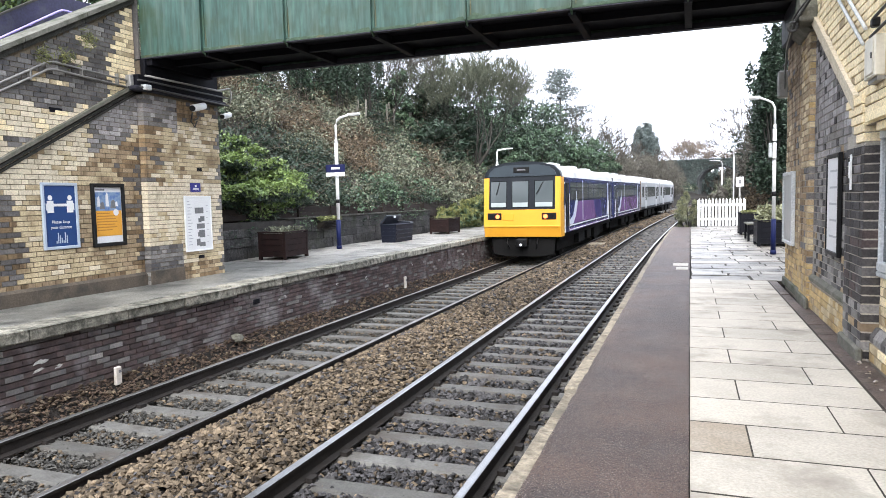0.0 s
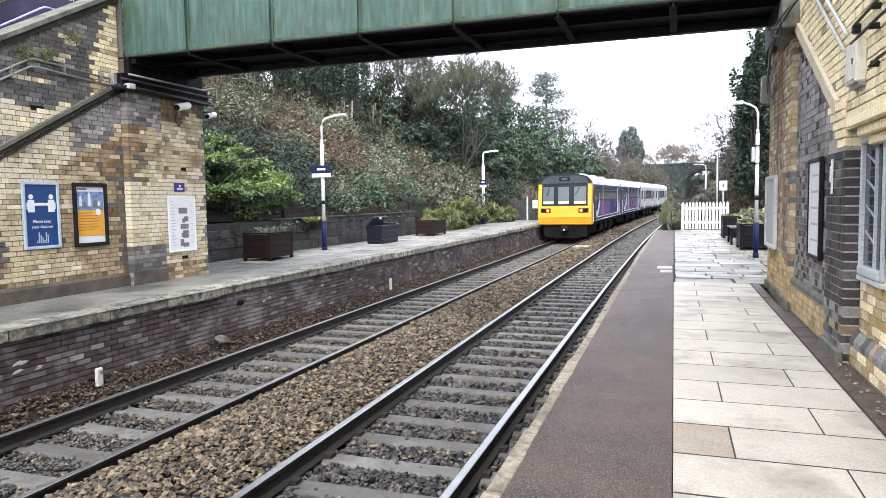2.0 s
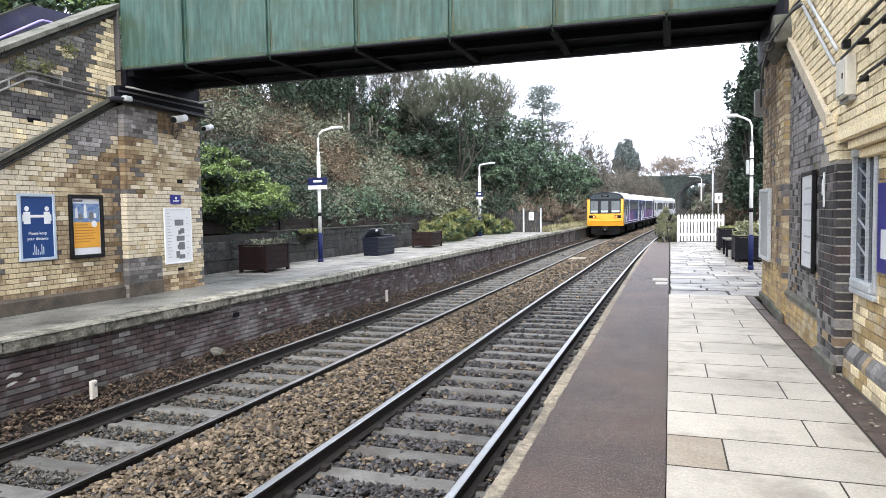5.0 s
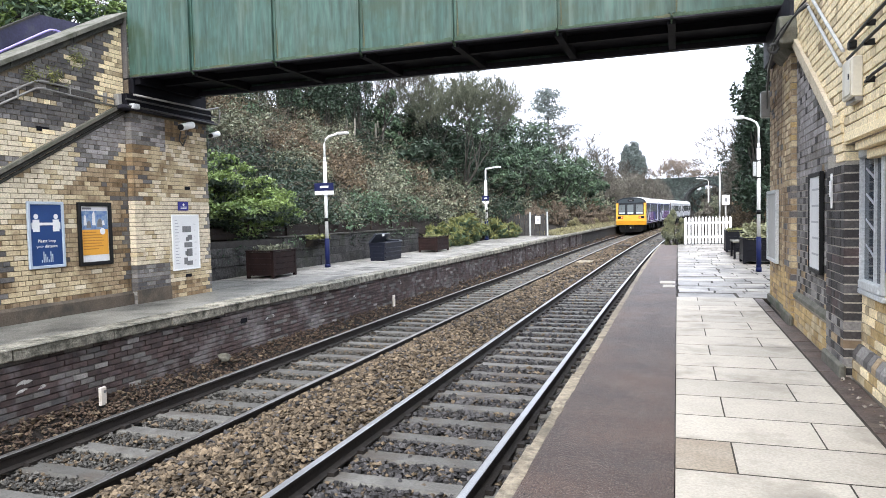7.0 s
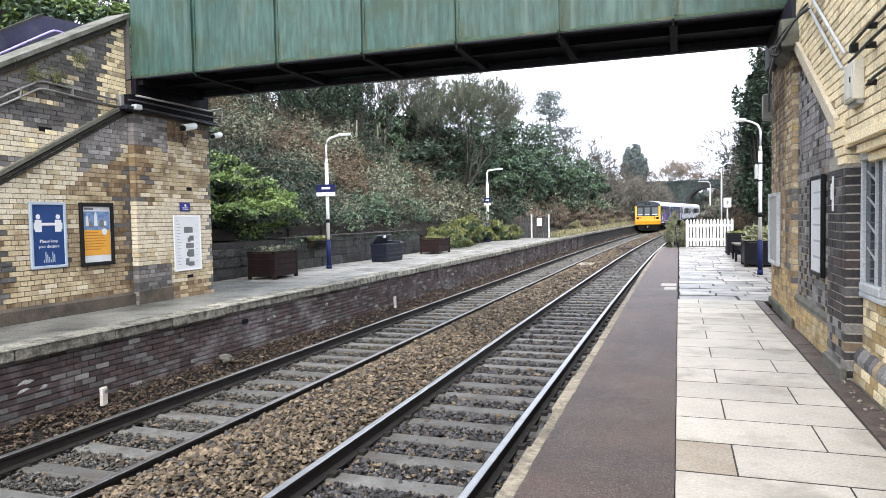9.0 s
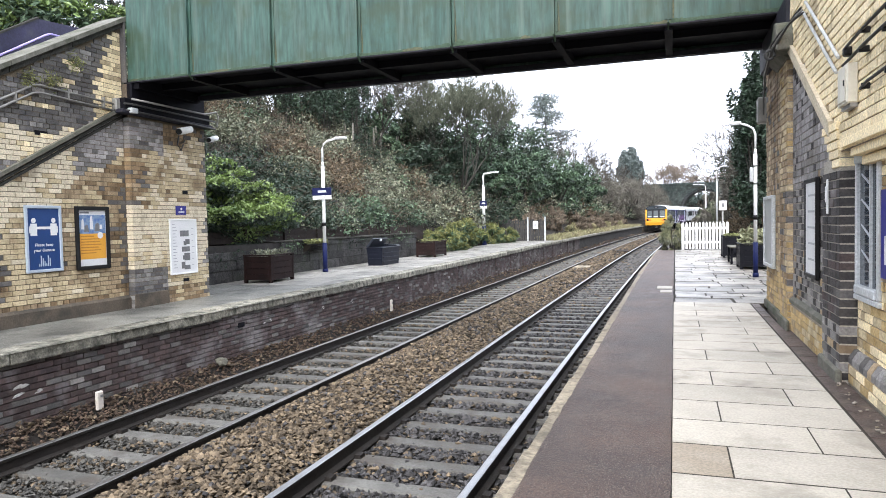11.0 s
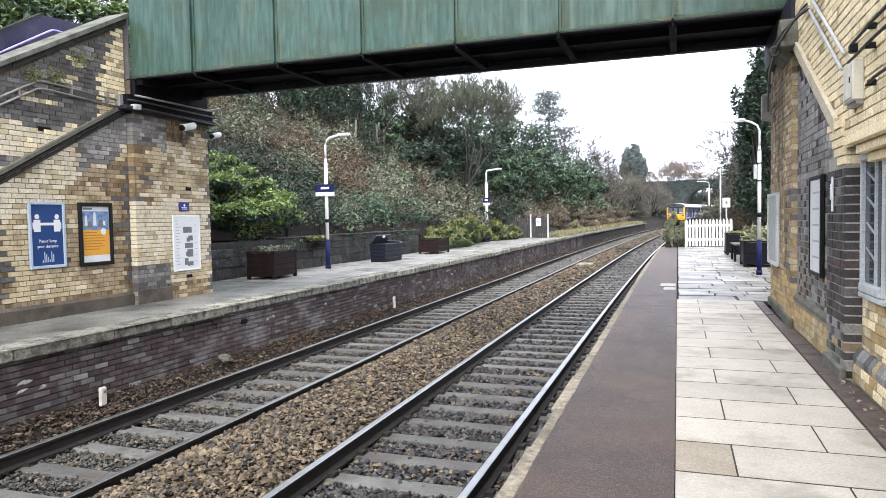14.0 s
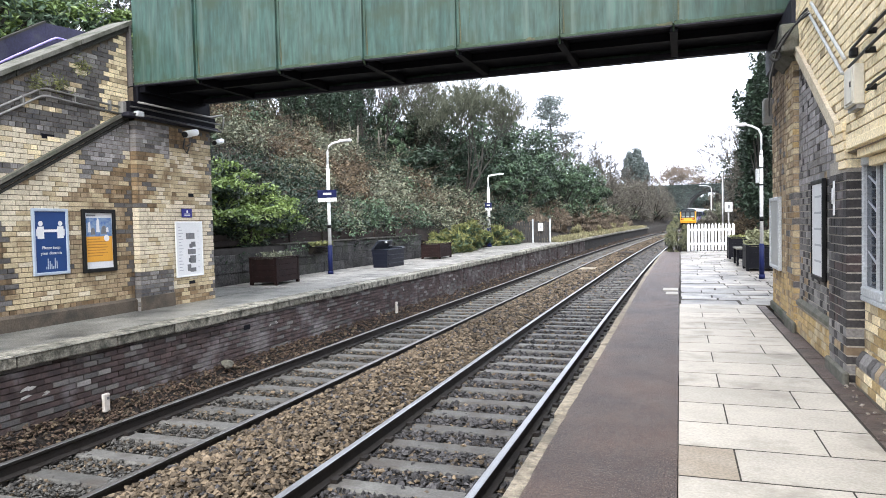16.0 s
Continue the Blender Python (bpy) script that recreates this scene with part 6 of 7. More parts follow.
        bush("hazel_scrub", "leafless grey-brown scrub along the line", on_bank(u, y, -0.4), (3.4, 4.6, 3.6), 5200, 0.42, M["twig_leaf"], flat=0.1, slim=0.11, seed=120 + i, clumps=30)
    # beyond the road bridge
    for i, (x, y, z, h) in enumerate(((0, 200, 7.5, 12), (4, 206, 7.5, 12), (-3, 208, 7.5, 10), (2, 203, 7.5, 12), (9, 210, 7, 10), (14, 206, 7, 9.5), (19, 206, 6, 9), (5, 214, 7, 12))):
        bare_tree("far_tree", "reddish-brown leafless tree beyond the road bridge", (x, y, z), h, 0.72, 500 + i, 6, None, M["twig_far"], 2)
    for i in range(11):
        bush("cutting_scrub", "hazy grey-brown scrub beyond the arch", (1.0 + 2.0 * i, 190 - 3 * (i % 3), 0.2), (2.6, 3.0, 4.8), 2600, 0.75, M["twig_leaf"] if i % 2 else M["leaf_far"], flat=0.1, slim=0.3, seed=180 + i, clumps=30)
    # scrub on the inside of the bend, before the arch
    for i, (x, y, r, h) in enumerate(((4.75, 66, 0.8, 1.35), (5.7, 70, 1.2, 1.7), (6.8, 74, 1.5, 1.8), (5.5, 78, 1.0, 1.6), (8.0, 80, 1.8, 2.2))):
        bush("line_side_bush", "hazy grey-green scrub inside the bend", (x, y, 0.3), (r, 1.6, h), 2600, 0.30, M["leaf_grey"] if i % 2 else M["twig_leaf"], flat=0.2, slim=0.3, seed=860 + i, clumps=26)
    # near-side plants beyond the fence
    bush("rail_side_bush", "green weeds at the platform end", (2.35, 31.6, 0.45), (0.66, 0.9, 1.0), 5200, 0.10, M["leaf_pale"], slim=0.3, seed=130, dark=M["leaf_grey"], clumps=24)
    bush("bare_shrub", "reddish leafless shrub behind the planters", (6.8, 30.5, 0.9), (1.6, 2.2, 1.1), 2600, 0.2, M["leaf_brown"], flat=0.1, slim=0.14, seed=131, clumps=26)
    bush("bare_shrub", "reddish leafless shrub behind the planters", (6.2, 35.5, 0.6), (1.9, 2.6, 1.5), 2600, 0.22, M["leaf_brown"], flat=0.1, slim=0.14, seed=132, clumps=26)
    for i, (x, y, r, h, n) in enumerate(((5.75, 31.8, 1.15, 3.6, 12000), (6.3, 35.0, 1.5, 4.3, 12000), (7.2, 39.5, 1.7, 4.4, 8000))):
        bush("ivy_clad_tree", "tall dark tree smothered in ivy", (x, y, 1.9), (r, r, h), n, 0.19, M["leaf_dark"], seed=402 + i, clumps=70)["category"] = "tree"
    for i, (x, y, h) in enumerate(((7.4, 42, 9.0), (8.2, 50, 9), (9.6, 58, 9.5), (10.2, 66, 8), (12.5, 76, 9), (14, 88, 9), (16, 100, 9))):
        bare_tree("bare_tree", "leafless tree with ivy beside the line", (x, y, ground_z(x - off(y), y)), h, 0.6, 600 + i, 6 if y < 70 else 5, None, None, 2, 900)
    for i in range(9):
        y = 40 + 9 * i
        x = 7.6 + off(y)
        bush("line_side_bush", "grey-green scrub beside the near track", (x, y, ground_z(7.6, y) - 0.2), (1.7, 3.4, 1.9), 2200, 0.26 + 0.002 * y, M["leaf_grey"] if i % 2 else M["leaf_mid"], seed=140 + i, clumps=28)
    # hazy trees filling the gap beside the ivy
    for i, (x, y, r, h) in enumerate(((6.6, 47, 1.0, 3.4), (7.6, 55, 1.5, 3.6), (6.9, 62, 1.2, 2.8), (9.0, 72, 2.0, 3.4), (6.2, 52, 0.8, 2.2))):
        bush("hazy_tree", "grey-green half-leafless tree beside the line", (x, y, 1.2), (r, r, h), 4200, 0.20 + 0.001 * y, M["leaf_grey"] if i % 2 else M["twig_leaf"], flat=0.1, slim=0.16, seed=930 + i, clumps=60)["category"] = "tree"
    # bracken on the near-side bank behind the sign
    for i, (x, y, r) in enumerate(((6.0, 34.0, 0.9), (6.9, 36.5, 1.2), (6.3, 38.5, 1.0), (7.4, 41.0, 1.5), (8.4, 44.0, 1.6), (5.7, 41.5, 0.8))):
        bush("bracken_clump", "reddish dead bracken on the near-side bank", (x, y, ground_z(x - off(y), y) - 0.1), (r, r * 1.2, r * 0.75), 2200, 0.17, M["dry_stalk"] if i % 2 else M["leaf_brown"], flat=0.1, slim=0.2, seed=950 + i, clumps=28)
    # rough grass on the disused platform end
    n = 9000
    u, y = rng.uniform(-6.6, -4.9, n), rng.uniform(43, 94, n)
    p = np.stack([u + (y - 14) ** 2 / 2040.0, y, PLZ + 0.006 * (y - 25) + rng.uniform(0, 0.22, n)], -1)
    tagged(leaves("rough_grass", p, 0.3, M["grass"], flat=-0.6, slim=0.16), "rough yellowed grass on the disused platform", "grass", kind="stuff")


M["stake"] = mat("weathered_stake_wood", (0.24, 0.22, 0.19), (0.14, 0.13, 0.11), 5, 40, 0.9, 0.3)
M["leaf_pale"] = mat("pale_weed_leaf", (0.27, 0.27, 0.16), (0.13, 0.14, 0.075), 1.5, 20, 0.6, 0.0, isl=0.4)
# twig brown greyed and lightened to carry painted haze
M["twig_leaf"] = mat("hazy_brown_twigs", (0.17, 0.155, 0.13), (0.125, 0.115, 0.098), 0.4, 20, 0.9, 0.0, isl=0.4)
plant_all()


# ---------------------------------------------------------------- signs and posters
def lettering(body, size, at, rot, material, parent):
    cu = bpy.data.curves.new("lettering", 'FONT')
    cu.body, cu.size, cu.align_x, cu.extrude = body, size, 'CENTER', 0.0008
    cu.materials.append(material)
    ob = new("lettering", cu)
    ob.parent = parent
    ob.location, ob.rotation_euler = at, rot
    return ob


FACE_E = (math.pi / 2, 0, math.pi / 2)      # reads when looked at from the tracks on the left wall


def distance_poster():
    p = thing("poster_case", "blue distancing poster in a pale frame on brick wall", "poster", at=(-6.59, 7.685, 1.60))
    w, h = 0.555, 0.94
    part("backing", box(0.0, 0.018, -w / 2, w / 2, 0, h), M["poster_blue"], p, "dark blue printed sheet")
    for y0, y1, z0, z1 in ((-w / 2 - 0.035, -w / 2 + 0.01, -0.03, h + 0.03), (w / 2 - 0.01, w / 2 + 0.035, -0.03, h + 0.03), (-w / 2, w / 2, -0.03, 0.015), (-w / 2, w / 2, h - 0.015, h + 0.03)):
        part("frame", box(0, 0.035, y0, y1, z0, z1, 0.006), M["frame_alu"], p)
    for s in (-1, 1):
        bm = box(0.018, 0.0215, s * 0.17 - 0.055, s * 0.17 + 0.055, 0.52, 0.70, 0.0)
        disc(bm, (0.020, s * 0.17, 0.745), "x", 0.038, 0.003, 14)
        bx(bm, 0.018, 0.0212, s * 0.2 - 0.045, s * 0.2 + 0.045, 0.56, 0.66)
        part("pictogram", bm, M["paper"], p)
    bm = box(0.018, 0.0225, -0.12, 0.12, 0.615, 0.655)
    part("pictogram", bm, M["paper"], p)
    lettering("Please keep", 0.066, (0.0195, 0.0, 0.36), FACE_E, M["paper"], p)
    lettering("your distance", 0.066, (0.0195, 0.0, 0.28), FACE_E, M["paper"], p)
    for i in range(7):
        part("skyline_bar", box(0.018, 0.0205, -0.1 + 0.03 * i, -0.085 + 0.03 * i, 0.06, 0.10 + 0.04 * ((i * 3) % 4)), M["frame_alu"], p)


def travel_poster():
    p = thing("poster_case", "orange and blue travel poster in a black frame", "poster", at=(-6.59, 8.585, 1.60))
    w, h = 0.57, 0.92
    part("sheet", box(0.0, 0.016, -w / 2, w / 2, 0, h), M["paper"], p)
    part("picture", box(0.016, 0.019, -w / 2 + 0.02, w / 2 - 0.02, 0.53, 0.83), M["pict"], p, "blue and white picture")
    # a pale tower and trees in the picture, a white badge below
    for y, z, a, b in ((-0.02, 0.60, 0.035, 0.20), (-0.12, 0.56, 0.05, 0.10), (0.10, 0.57, 0.06, 0.12), (0.17, 0.60, 0.03, 0.07), (-0.19, 0.60, 0.03, 0.15)):
        part("picture_shape", prism([(y - a, z), (y + a, z), (y + a * 0.6, z + b), (y, z + b * 1.15), (y - a * 0.7, z + b * 0.9)], "x", 0.019, 0.0205), M["paper"] if a < 0.04 else M["ink"], p)
    part("badge", disc(bmesh.new(), (0.0205, 0.15, 0.50), "x", 0.055, 0.004, 14), M["paper"], p)
    part("heading_bar", box(0.016, 0.0185, -0.24, -0.06, 0.855, 0.885), M["ink"], p)
    part("orange_panel", box(0.016, 0.0195, -w / 2 + 0.02, w / 2 - 0.02, 0.12, 0.53), M["poster_orange"], p)
    for i, wd in enumerate((0.26, 0.4, 0.38, 0.41, 0.36, 0.4, 0.3)):
        part("text_bar", box(0.0195, 0.0205, -0.24, -0.24 + wd, 0.48 - 0.045 * i, 0.495 - 0.045 * i), M["poster_brown"], p)
    for y0, y1, z0, z1 in ((-w / 2 - 0.05, -w / 2 + 0.01, -0.05, h + 0.05), (w / 2 - 0.01, w / 2 + 0.05, -0.05, h + 0.05), (-w / 2, w / 2, -0.05, 0.01), (-w / 2, w / 2, h - 0.01, h + 0.05)):
        part("frame", box(0, 0.05, y0, y1, z0, z1, 0.008), M["black"], p)


def map_poster():
    p = thing("notice_board", "white information sheet with small grey pictures", "notice board", at=(-6.49, 10.62, 1.33))
    part("sheet", box(0.0, 0.02, -0.36, 0.36, 0, 1.02), M["paper"], p)
    for y0, y1, z0, z1 in ((-0.375, -0.345, -0.015, 1.035), (0.345, 0.375, -0.015, 1.035), (-0.345, 0.345, -0.015, 0.015), (-0.345, 0.345, 1.005, 1.035)):
        part("frame", box(0, 0.028, y0, y1, z0, z1, 0.004), M["white"], p)
    for y, z, a, b in ((0.02, 0.70, 0.12, 0.07), (0.10, 0.55, 0.06, 0.06), (0.03, 0.53, 0.04, 0.05), (0.05, 0.41, 0.11, 0.06), (0.08, 0.24, 0.08, 0.09), (-0.01, 0.26, 0.03, 0.05), (-0.03, 0.09, 0.05, 0.08), (0.08, 0.07, 0.08, 0.05)):
        part("picture", box(0.02, 0.0225, y - a, y + a, z, z + b * 1.6), M["ink"], p)
    for i in range(15):
        ln = 0.06 + 0.08 * ((i * 7) % 5) / 5
        part("text_bar", box(0.02, 0.0222, -0.3, -0.3 + ln, 0.92 - 0.058 * i, 0.935 - 0.058 * i), M["pale_mark_grey"], p)
        if i % 2:
            part("text_bar", box(0.02, 0.0222, 0.22, 0.22 + ln * 0.6, 0.9 - 0.058 * i, 0.912 - 0.058 * i), M["pale_mark_grey"], p)
    s = thing("wall_sign", "small dark blue sign with pale marks on brick", "sign", at=(-6.49, 10.58, 2.44))
    part("plate", box(0, 0.02, -0.135, 0.135, 0, 0.165, 0.003), M["sign_blue"], s)
    part("mark", disc(bmesh.new(), (0.02, 0, 0.11), "x", 0.025, 0.006, 12), M["paper"], s)
    for z in (0.035, 0.06):
        part("text_bar", box(0.02, 0.023, -0.08, 0.08, z, z + 0.012), M["paper"], s)


M["poster_brown"] = mat("brown_print", (0.45, 0.2, 0.04), None, 5, 40, 0.4, 0.0, own=True)
M["sign_blue"] = mat("royal_blue_sign", (0.03, 0.03, 0.22), (0.025, 0.025, 0.18), 5, 40, 0.4, 0.0, own=True)
distance_poster()
travel_poster()
map_poster()


def wall_notices():
    n = thing("notice_board", "black-framed white notice board on sooty brick", "notice board", at=(3.70, 7.62, 1.56))
    part("sheet", box(-0.03, 0.0, -0.28, 0.28, 0.03, 0.97), M["paper"], n)
    for y0, y1, z0, z1 in ((-0.305, -0.27, 0, 1.0), (0.27, 0.305, 0, 1.0), (-0.27, 0.27, 0, 0.045), (-0.27, 0.27, 0.955, 1.0)):
        part("frame", box(-0.04, 0.0, y0, y1, z0, z1, 0.006), M["black"], n)
    for i in range(5):
        part("text_bar", box(-0.0325, -0.03, -0.2, 0.12 + 0.02 * (i % 3), 0.82 - 0.16 * i, 0.84 - 0.16 * i), M["pale_mark_grey"], n)
    n = thing("notice_board", "pale grey framed notice board on buff brick", "notice board", at=(3.71, 10.91, 1.45))
    part("sheet", box(-0.03, 0.0, -0.45, 0.45, 0.03, 1.0), M["grey_sheet"], n)
    for y0, y1, z0, z1 in ((-0.49, -0.44, 0, 1.03), (0.44, 0.49, 0, 1.03), (-0.44, 0.44, 0, 0.05), (-0.44, 0.44, 0.98, 1.03)):
        part("frame", box(-0.05, 0.0, y0, y1, z0, z1, 0.006), M["frame_pale"], n)
    n = thing("strip_sign", "narrow white strip sign on dark brick pier", "sign", at=(3.643, 6.66, 2.2))
    part("plate", box(-0.012, 0, -0.02, 0.02, 0, 0.30, 0.003), M["white"], n)
    part("badge", box(-0.02, -0.012, -0.03, 0.03, 0.10, 0.24, 0.004), M["white"], n)
    n = thing("poster_case", "dark blue poster beside the window", "poster", at=(3.772, 5.38, 1.74))
    part("sheet", box(-0.02, 0.0, -0.34, 0.12, 0, 0.62), M["sign_blue"], n)
    part("mark", box(-0.024, -0.02, -0.18, 0.02, 0.1, 0.3), M["paper"], n)


M["grey_sheet"] = mat("faded_grey_sheet", (0.42, 0.42, 0.40), (0.34, 0.34, 0.33), 3, 40, 0.5, 0.05, own=True)
wall_notices()


# ---------------------------------------------------------------- lamp posts
def lamp_post(label, at, height, arm, sign=None, blue=0.85, band=True, box_on=False, r=0.055, square=False):
    p = thing("lamp_post", label, "lamp post", at=at)
    h = height
    part("base_sleeve", tube(bmesh.new(), [(0, 0, 0), (0, 0, blue)], r * 1.25, 16), M["navy"], p, "navy painted lower sleeve")
    part("base_flange", tube(bmesh.new(), [(0, 0, 0), (0, 0, 0.10)], r * 1.5, 16), M["navy"], p)
    part("pole", tube(bmesh.new(), [(0, 0, blue), (0, 0, h * 0.80)], r * 0.92, 14), M["white"], p, "white painted pole")
    d = 1 if arm > 0 else -1
    a = abs(arm)
    part("collar", tube(bmesh.new(), [(0, 0, h * 0.80), (0, 0, h * 0.83)], r * 0.95, 14, r * 0.6), M["white"], p)
    pts = [(0, 0, h * 0.82), (0, 0, h * 0.93), (d * 0.05, 0, h * 0.965), (d * 0.16, 0, h * 0.985), (d * a * 0.55, 0, h)]
    if square:
        pts = [(0, 0, h * 0.82), (0, 0, h * 0.965), (d * 0.03, 0, h * 0.985), (d * a * 0.55, 0, h)]
    part("arm", tube(bmesh.new(), pts, r * 0.55, 10), M["white"], p)
    bm = box(min(d * a * 0.55, d * a), max(d * a * 0.55, d * a), -0.075, 0.075, h - 0.012, h + 0.045)
    bmesh.ops.bevel(bm, geom=list(bm.edges), offset=0.025, segments=3, profile=0.6, affect='EDGES')
    lantern = part("lantern", bm, M["white"], p)
    part("lens", box(min(d * a * 0.58, d * a * 0.95), max(d * a * 0.58, d * a * 0.95), -0.06, 0.06, h - 0.03, h - 0.008, 0.008), M["lens"], lantern)
    if band:
        part("band", tube(bmesh.new(), [(0, 0, blue + 0.50), (0, 0, blue + 0.60)], r * 1.02, 14), M["black"], p)
    if box_on:
        part("control_box", box(-0.115, -0.05, -0.04, 0.04, 2.12, 2.44, 0.008), M["frame_pale"], p)
        part("bracket", box(-0.07, 0.06, -0.06, 0.06, 2.08, 2.10, 0.004), M["black"], p)
        part("bracket", box(-0.07, 0.06, -0.06, 0.06, 2.46, 2.48, 0.004), M["black"], p)
    if sign:
        z, w, hh = sign
        board = part("name_board", box(-w / 2, w / 2, -0.10, -0.08, z, z + hh, 0.004), M["sign_navy"], p, "navy station name board")
        part("white_strip", box(-w / 2 + 0.01, w / 2, -0.10, -0.085, z - hh * 0.55, z - 0.01, 0.003), M["white"], p)
        part("name_bar", box(-w * 0.20, w * 0.24, -0.103, -0.10, z + hh * 0.36, z + hh * 0.64), M["paper"], board)
    return p


M["sign_navy"] = mat("navy_sign_face", (0.010, 0.014, 0.075), (0.009, 0.012, 0.06), 5, 40, 0.5, 0.0, own=True)
lamp_post("white lamp post with navy base and name board", (-7.31, 17.64, PLZ), 3.86, 0.78, (2.24, 0.62, 0.22), 0.85, True)
lamp_post("white lamp post with navy base among ferns", (-7.8, 37.0, PLZ + 0.07), 4.05, 0.9, (2.2, 0.40, 0.28), 1.08, True, r=0.085, square=True)
lamp_post("white lamp post with navy base beside planters", (4.08, 16.5, PR), 3.42, -0.54, None, 0.78, True, True, r=0.042)
lamp_post("slim white lamp post beyond the platform", (5.02, 48.0, 0.6), 4.9, 0.6, None, 0.8, False, r=0.05)
lamp_post("slim grey lamp post beside the line", (5.43, 75.0, 0.4), 5.2, -1.2, None, 0.8, False, r=0.07)


# ---------------------------------------------------------------- planters, bin, seat
def planter(label, x0, x1, y0, y1, z0, z1, turn=0.0, green="leaf_grey", tall=0.14, n=260, material="planter"):
    cx, cy = (x0 + x1) / 2, (y0 + y1) / 2
    p = thing("planter", label, "planter", group="platform planters", at=(cx, cy, z0))
    p.rotation_euler = (0, 0, turn)
    w, d, h = (x1 - x0) / 2, (y1 - y0) / 2, z1 - z0
    for s in (-1, 1):
        for k in range(4):
            a, b = 0.07 + (h - 0.07) * k / 4, 0.07 + (h - 0.07) * (k + 1) / 4 - 0.006
            part("board", box(-w, w, *sorted((s * d, s * (d - 0.03))), a, b, 0.004), M[material], p)
            part("board", box(*sorted((s * w, s * (w - 0.03))), -d + 0.031, d - 0.031, a, b, 0.004), M[material], p)
        for e in (-1, 1):
            part("leg", box(*sorted((s * (w + 0.008), s * (w - 0.07))), *sorted((e * (d + 0.008), e * (d - 0.07))), 0, h + 0.01, 0.005), M[material], p)
        part("rim", box(-w - 0.02, w + 0.02, *sorted((s * (d + 0.02), s * (d - 0.05))), h + 0.011, h + 0.04, 0.006), M[material], p)
        part("rim", box(*sorted((s * (w + 0.02), s * (w - 0.05))), -d + 0.051, d - 0.051, h + 0.011, h + 0.04, 0.006), M[material], p)
    part("soil", box(-w + 0.03, w - 0.03, -d + 0.03, d - 0.03, h - 0.08, h - 0.01), M["earth"], p)
    pts = np.stack([rng.uniform(-w * 0.9, w * 0.9, n), rng.uniform(-d * 0.9, d * 0.9, n), h + tall * rng.uniform(0, 1, n) ** 1.4], -1)
    ob = leaves("foliage", pts, 0.11 if tall < 0.3 else 0.2, M[green], p, 0.2, 0.3)
    ob["kind"] = "stuff"
    return p


planter("dark brown timber planter with low green plants", -7.58, -6.84, 14.05, 15.15, PLZ, 1.46, 0.04)
planter("brown timber planter beside the ferns", -7.48, -6.68, 25.5, 26.9, PLZ + 0.01, 1.41, 0.0, "leaf_fern", 0.1, 160)
planter("black planter with leafy green plants by the lamp post", 3.97, 4.95, 18.9, 20.0, PR, 1.46, 0.0, "leaf_pale", 0.40, 420, "rubber")
planter("dark planter with clipped yellow-green top", 3.90, 4.6, 24.3, 25.3, PR, 1.52, 0.0, "leaf_fern", 0.1, 260, "rubber")


def bench():
    b = thing("bench", "small grey bench between the planters", "bench", at=(3.90, 21.6, PR))
    for i in range(4):
        part("seat_slat", box(-0.02 + 0.13 * i, 0.10 + 0.13 * i, -0.7, 0.7, 0.46, 0.5, 0.006), M["stone"], b)
    for y in (-0.55, 0.55):
        for x in (0.02, 0.42):
            part("leg", box(x - 0.03, x + 0.03, y - 0.04, y + 0.04, 0, 0.46, 0.005), M["rubber"], b)
        part("stretcher", box(0.05, 0.39, y - 0.02, y + 0.02, 0.2, 0.26), M["rubber"], b)


bench()


def grit_bin():
    b = thing("grit_bin", "dark blue-black grit bin with open sloping lid", "grit bin", at=(-7.0, 21.15, PLZ))
    w, d = 0.28, 0.72
    part("body", prism([(-w + 0.04, 0.0), (w - 0.03, 0.0), (w, 0.56), (-w, 0.56)], "y", -d, d), M["bin"], b)
    for s in (-1, 1):
        for z in (0.10, 0.24, 0.38):
            part("rib", box(*sorted((s * (w - 0.03), s * (w + 0.012))), -d + 0.05, d - 0.05, z, z + 0.04, 0.008), M["bin"], b)
    for k in range(4):
        part("end_rib", box(-w + 0.06, w - 0.05, -d - 0.012, -d, 0.08 + 0.12 * k, 0.12 + 0.12 * k, 0.004), M["bin"], b)
    part("rim", box(-w - 0.02, w + 0.02, -d - 0.02, d + 0.02, 0.56, 0.60, 0.012), M["bin"], b)
    part("lid", prism([(-w - 0.02, 0.62), (-w + 0.22, 0.90), (-w + 0.27, 0.88), (-w + 0.05, 0.602)], "y", -d - 0.02, d * 0.62), M["bin_lid"], b)
    part("lid", prism([(-w - 0.02, 0.602), (w + 0.02, 0.602), (w, 0.65), (-w, 0.68)], "y", d * 0.66, d + 0.02), M["bin_lid"], b)
    part("label_patch", box(-w + 0.24, -w + 0.275, -d * 0.3, -d * 0.1, 0.80, 0.875), M["paper"], b)


M["bin"] = mat("blue_black_plastic", (0.006, 0.0075, 0.016), (0.009, 0.011, 0.02), 4, 40, 0.5, 0.05, own=True, spec=0.2)
M["bin_lid"] = mat("grey_wet_plastic", (0.035, 0.04, 0.052), (0.02, 0.023, 0.03), 4, 40, 0.35, 0.05, own=True)
grit_bin()


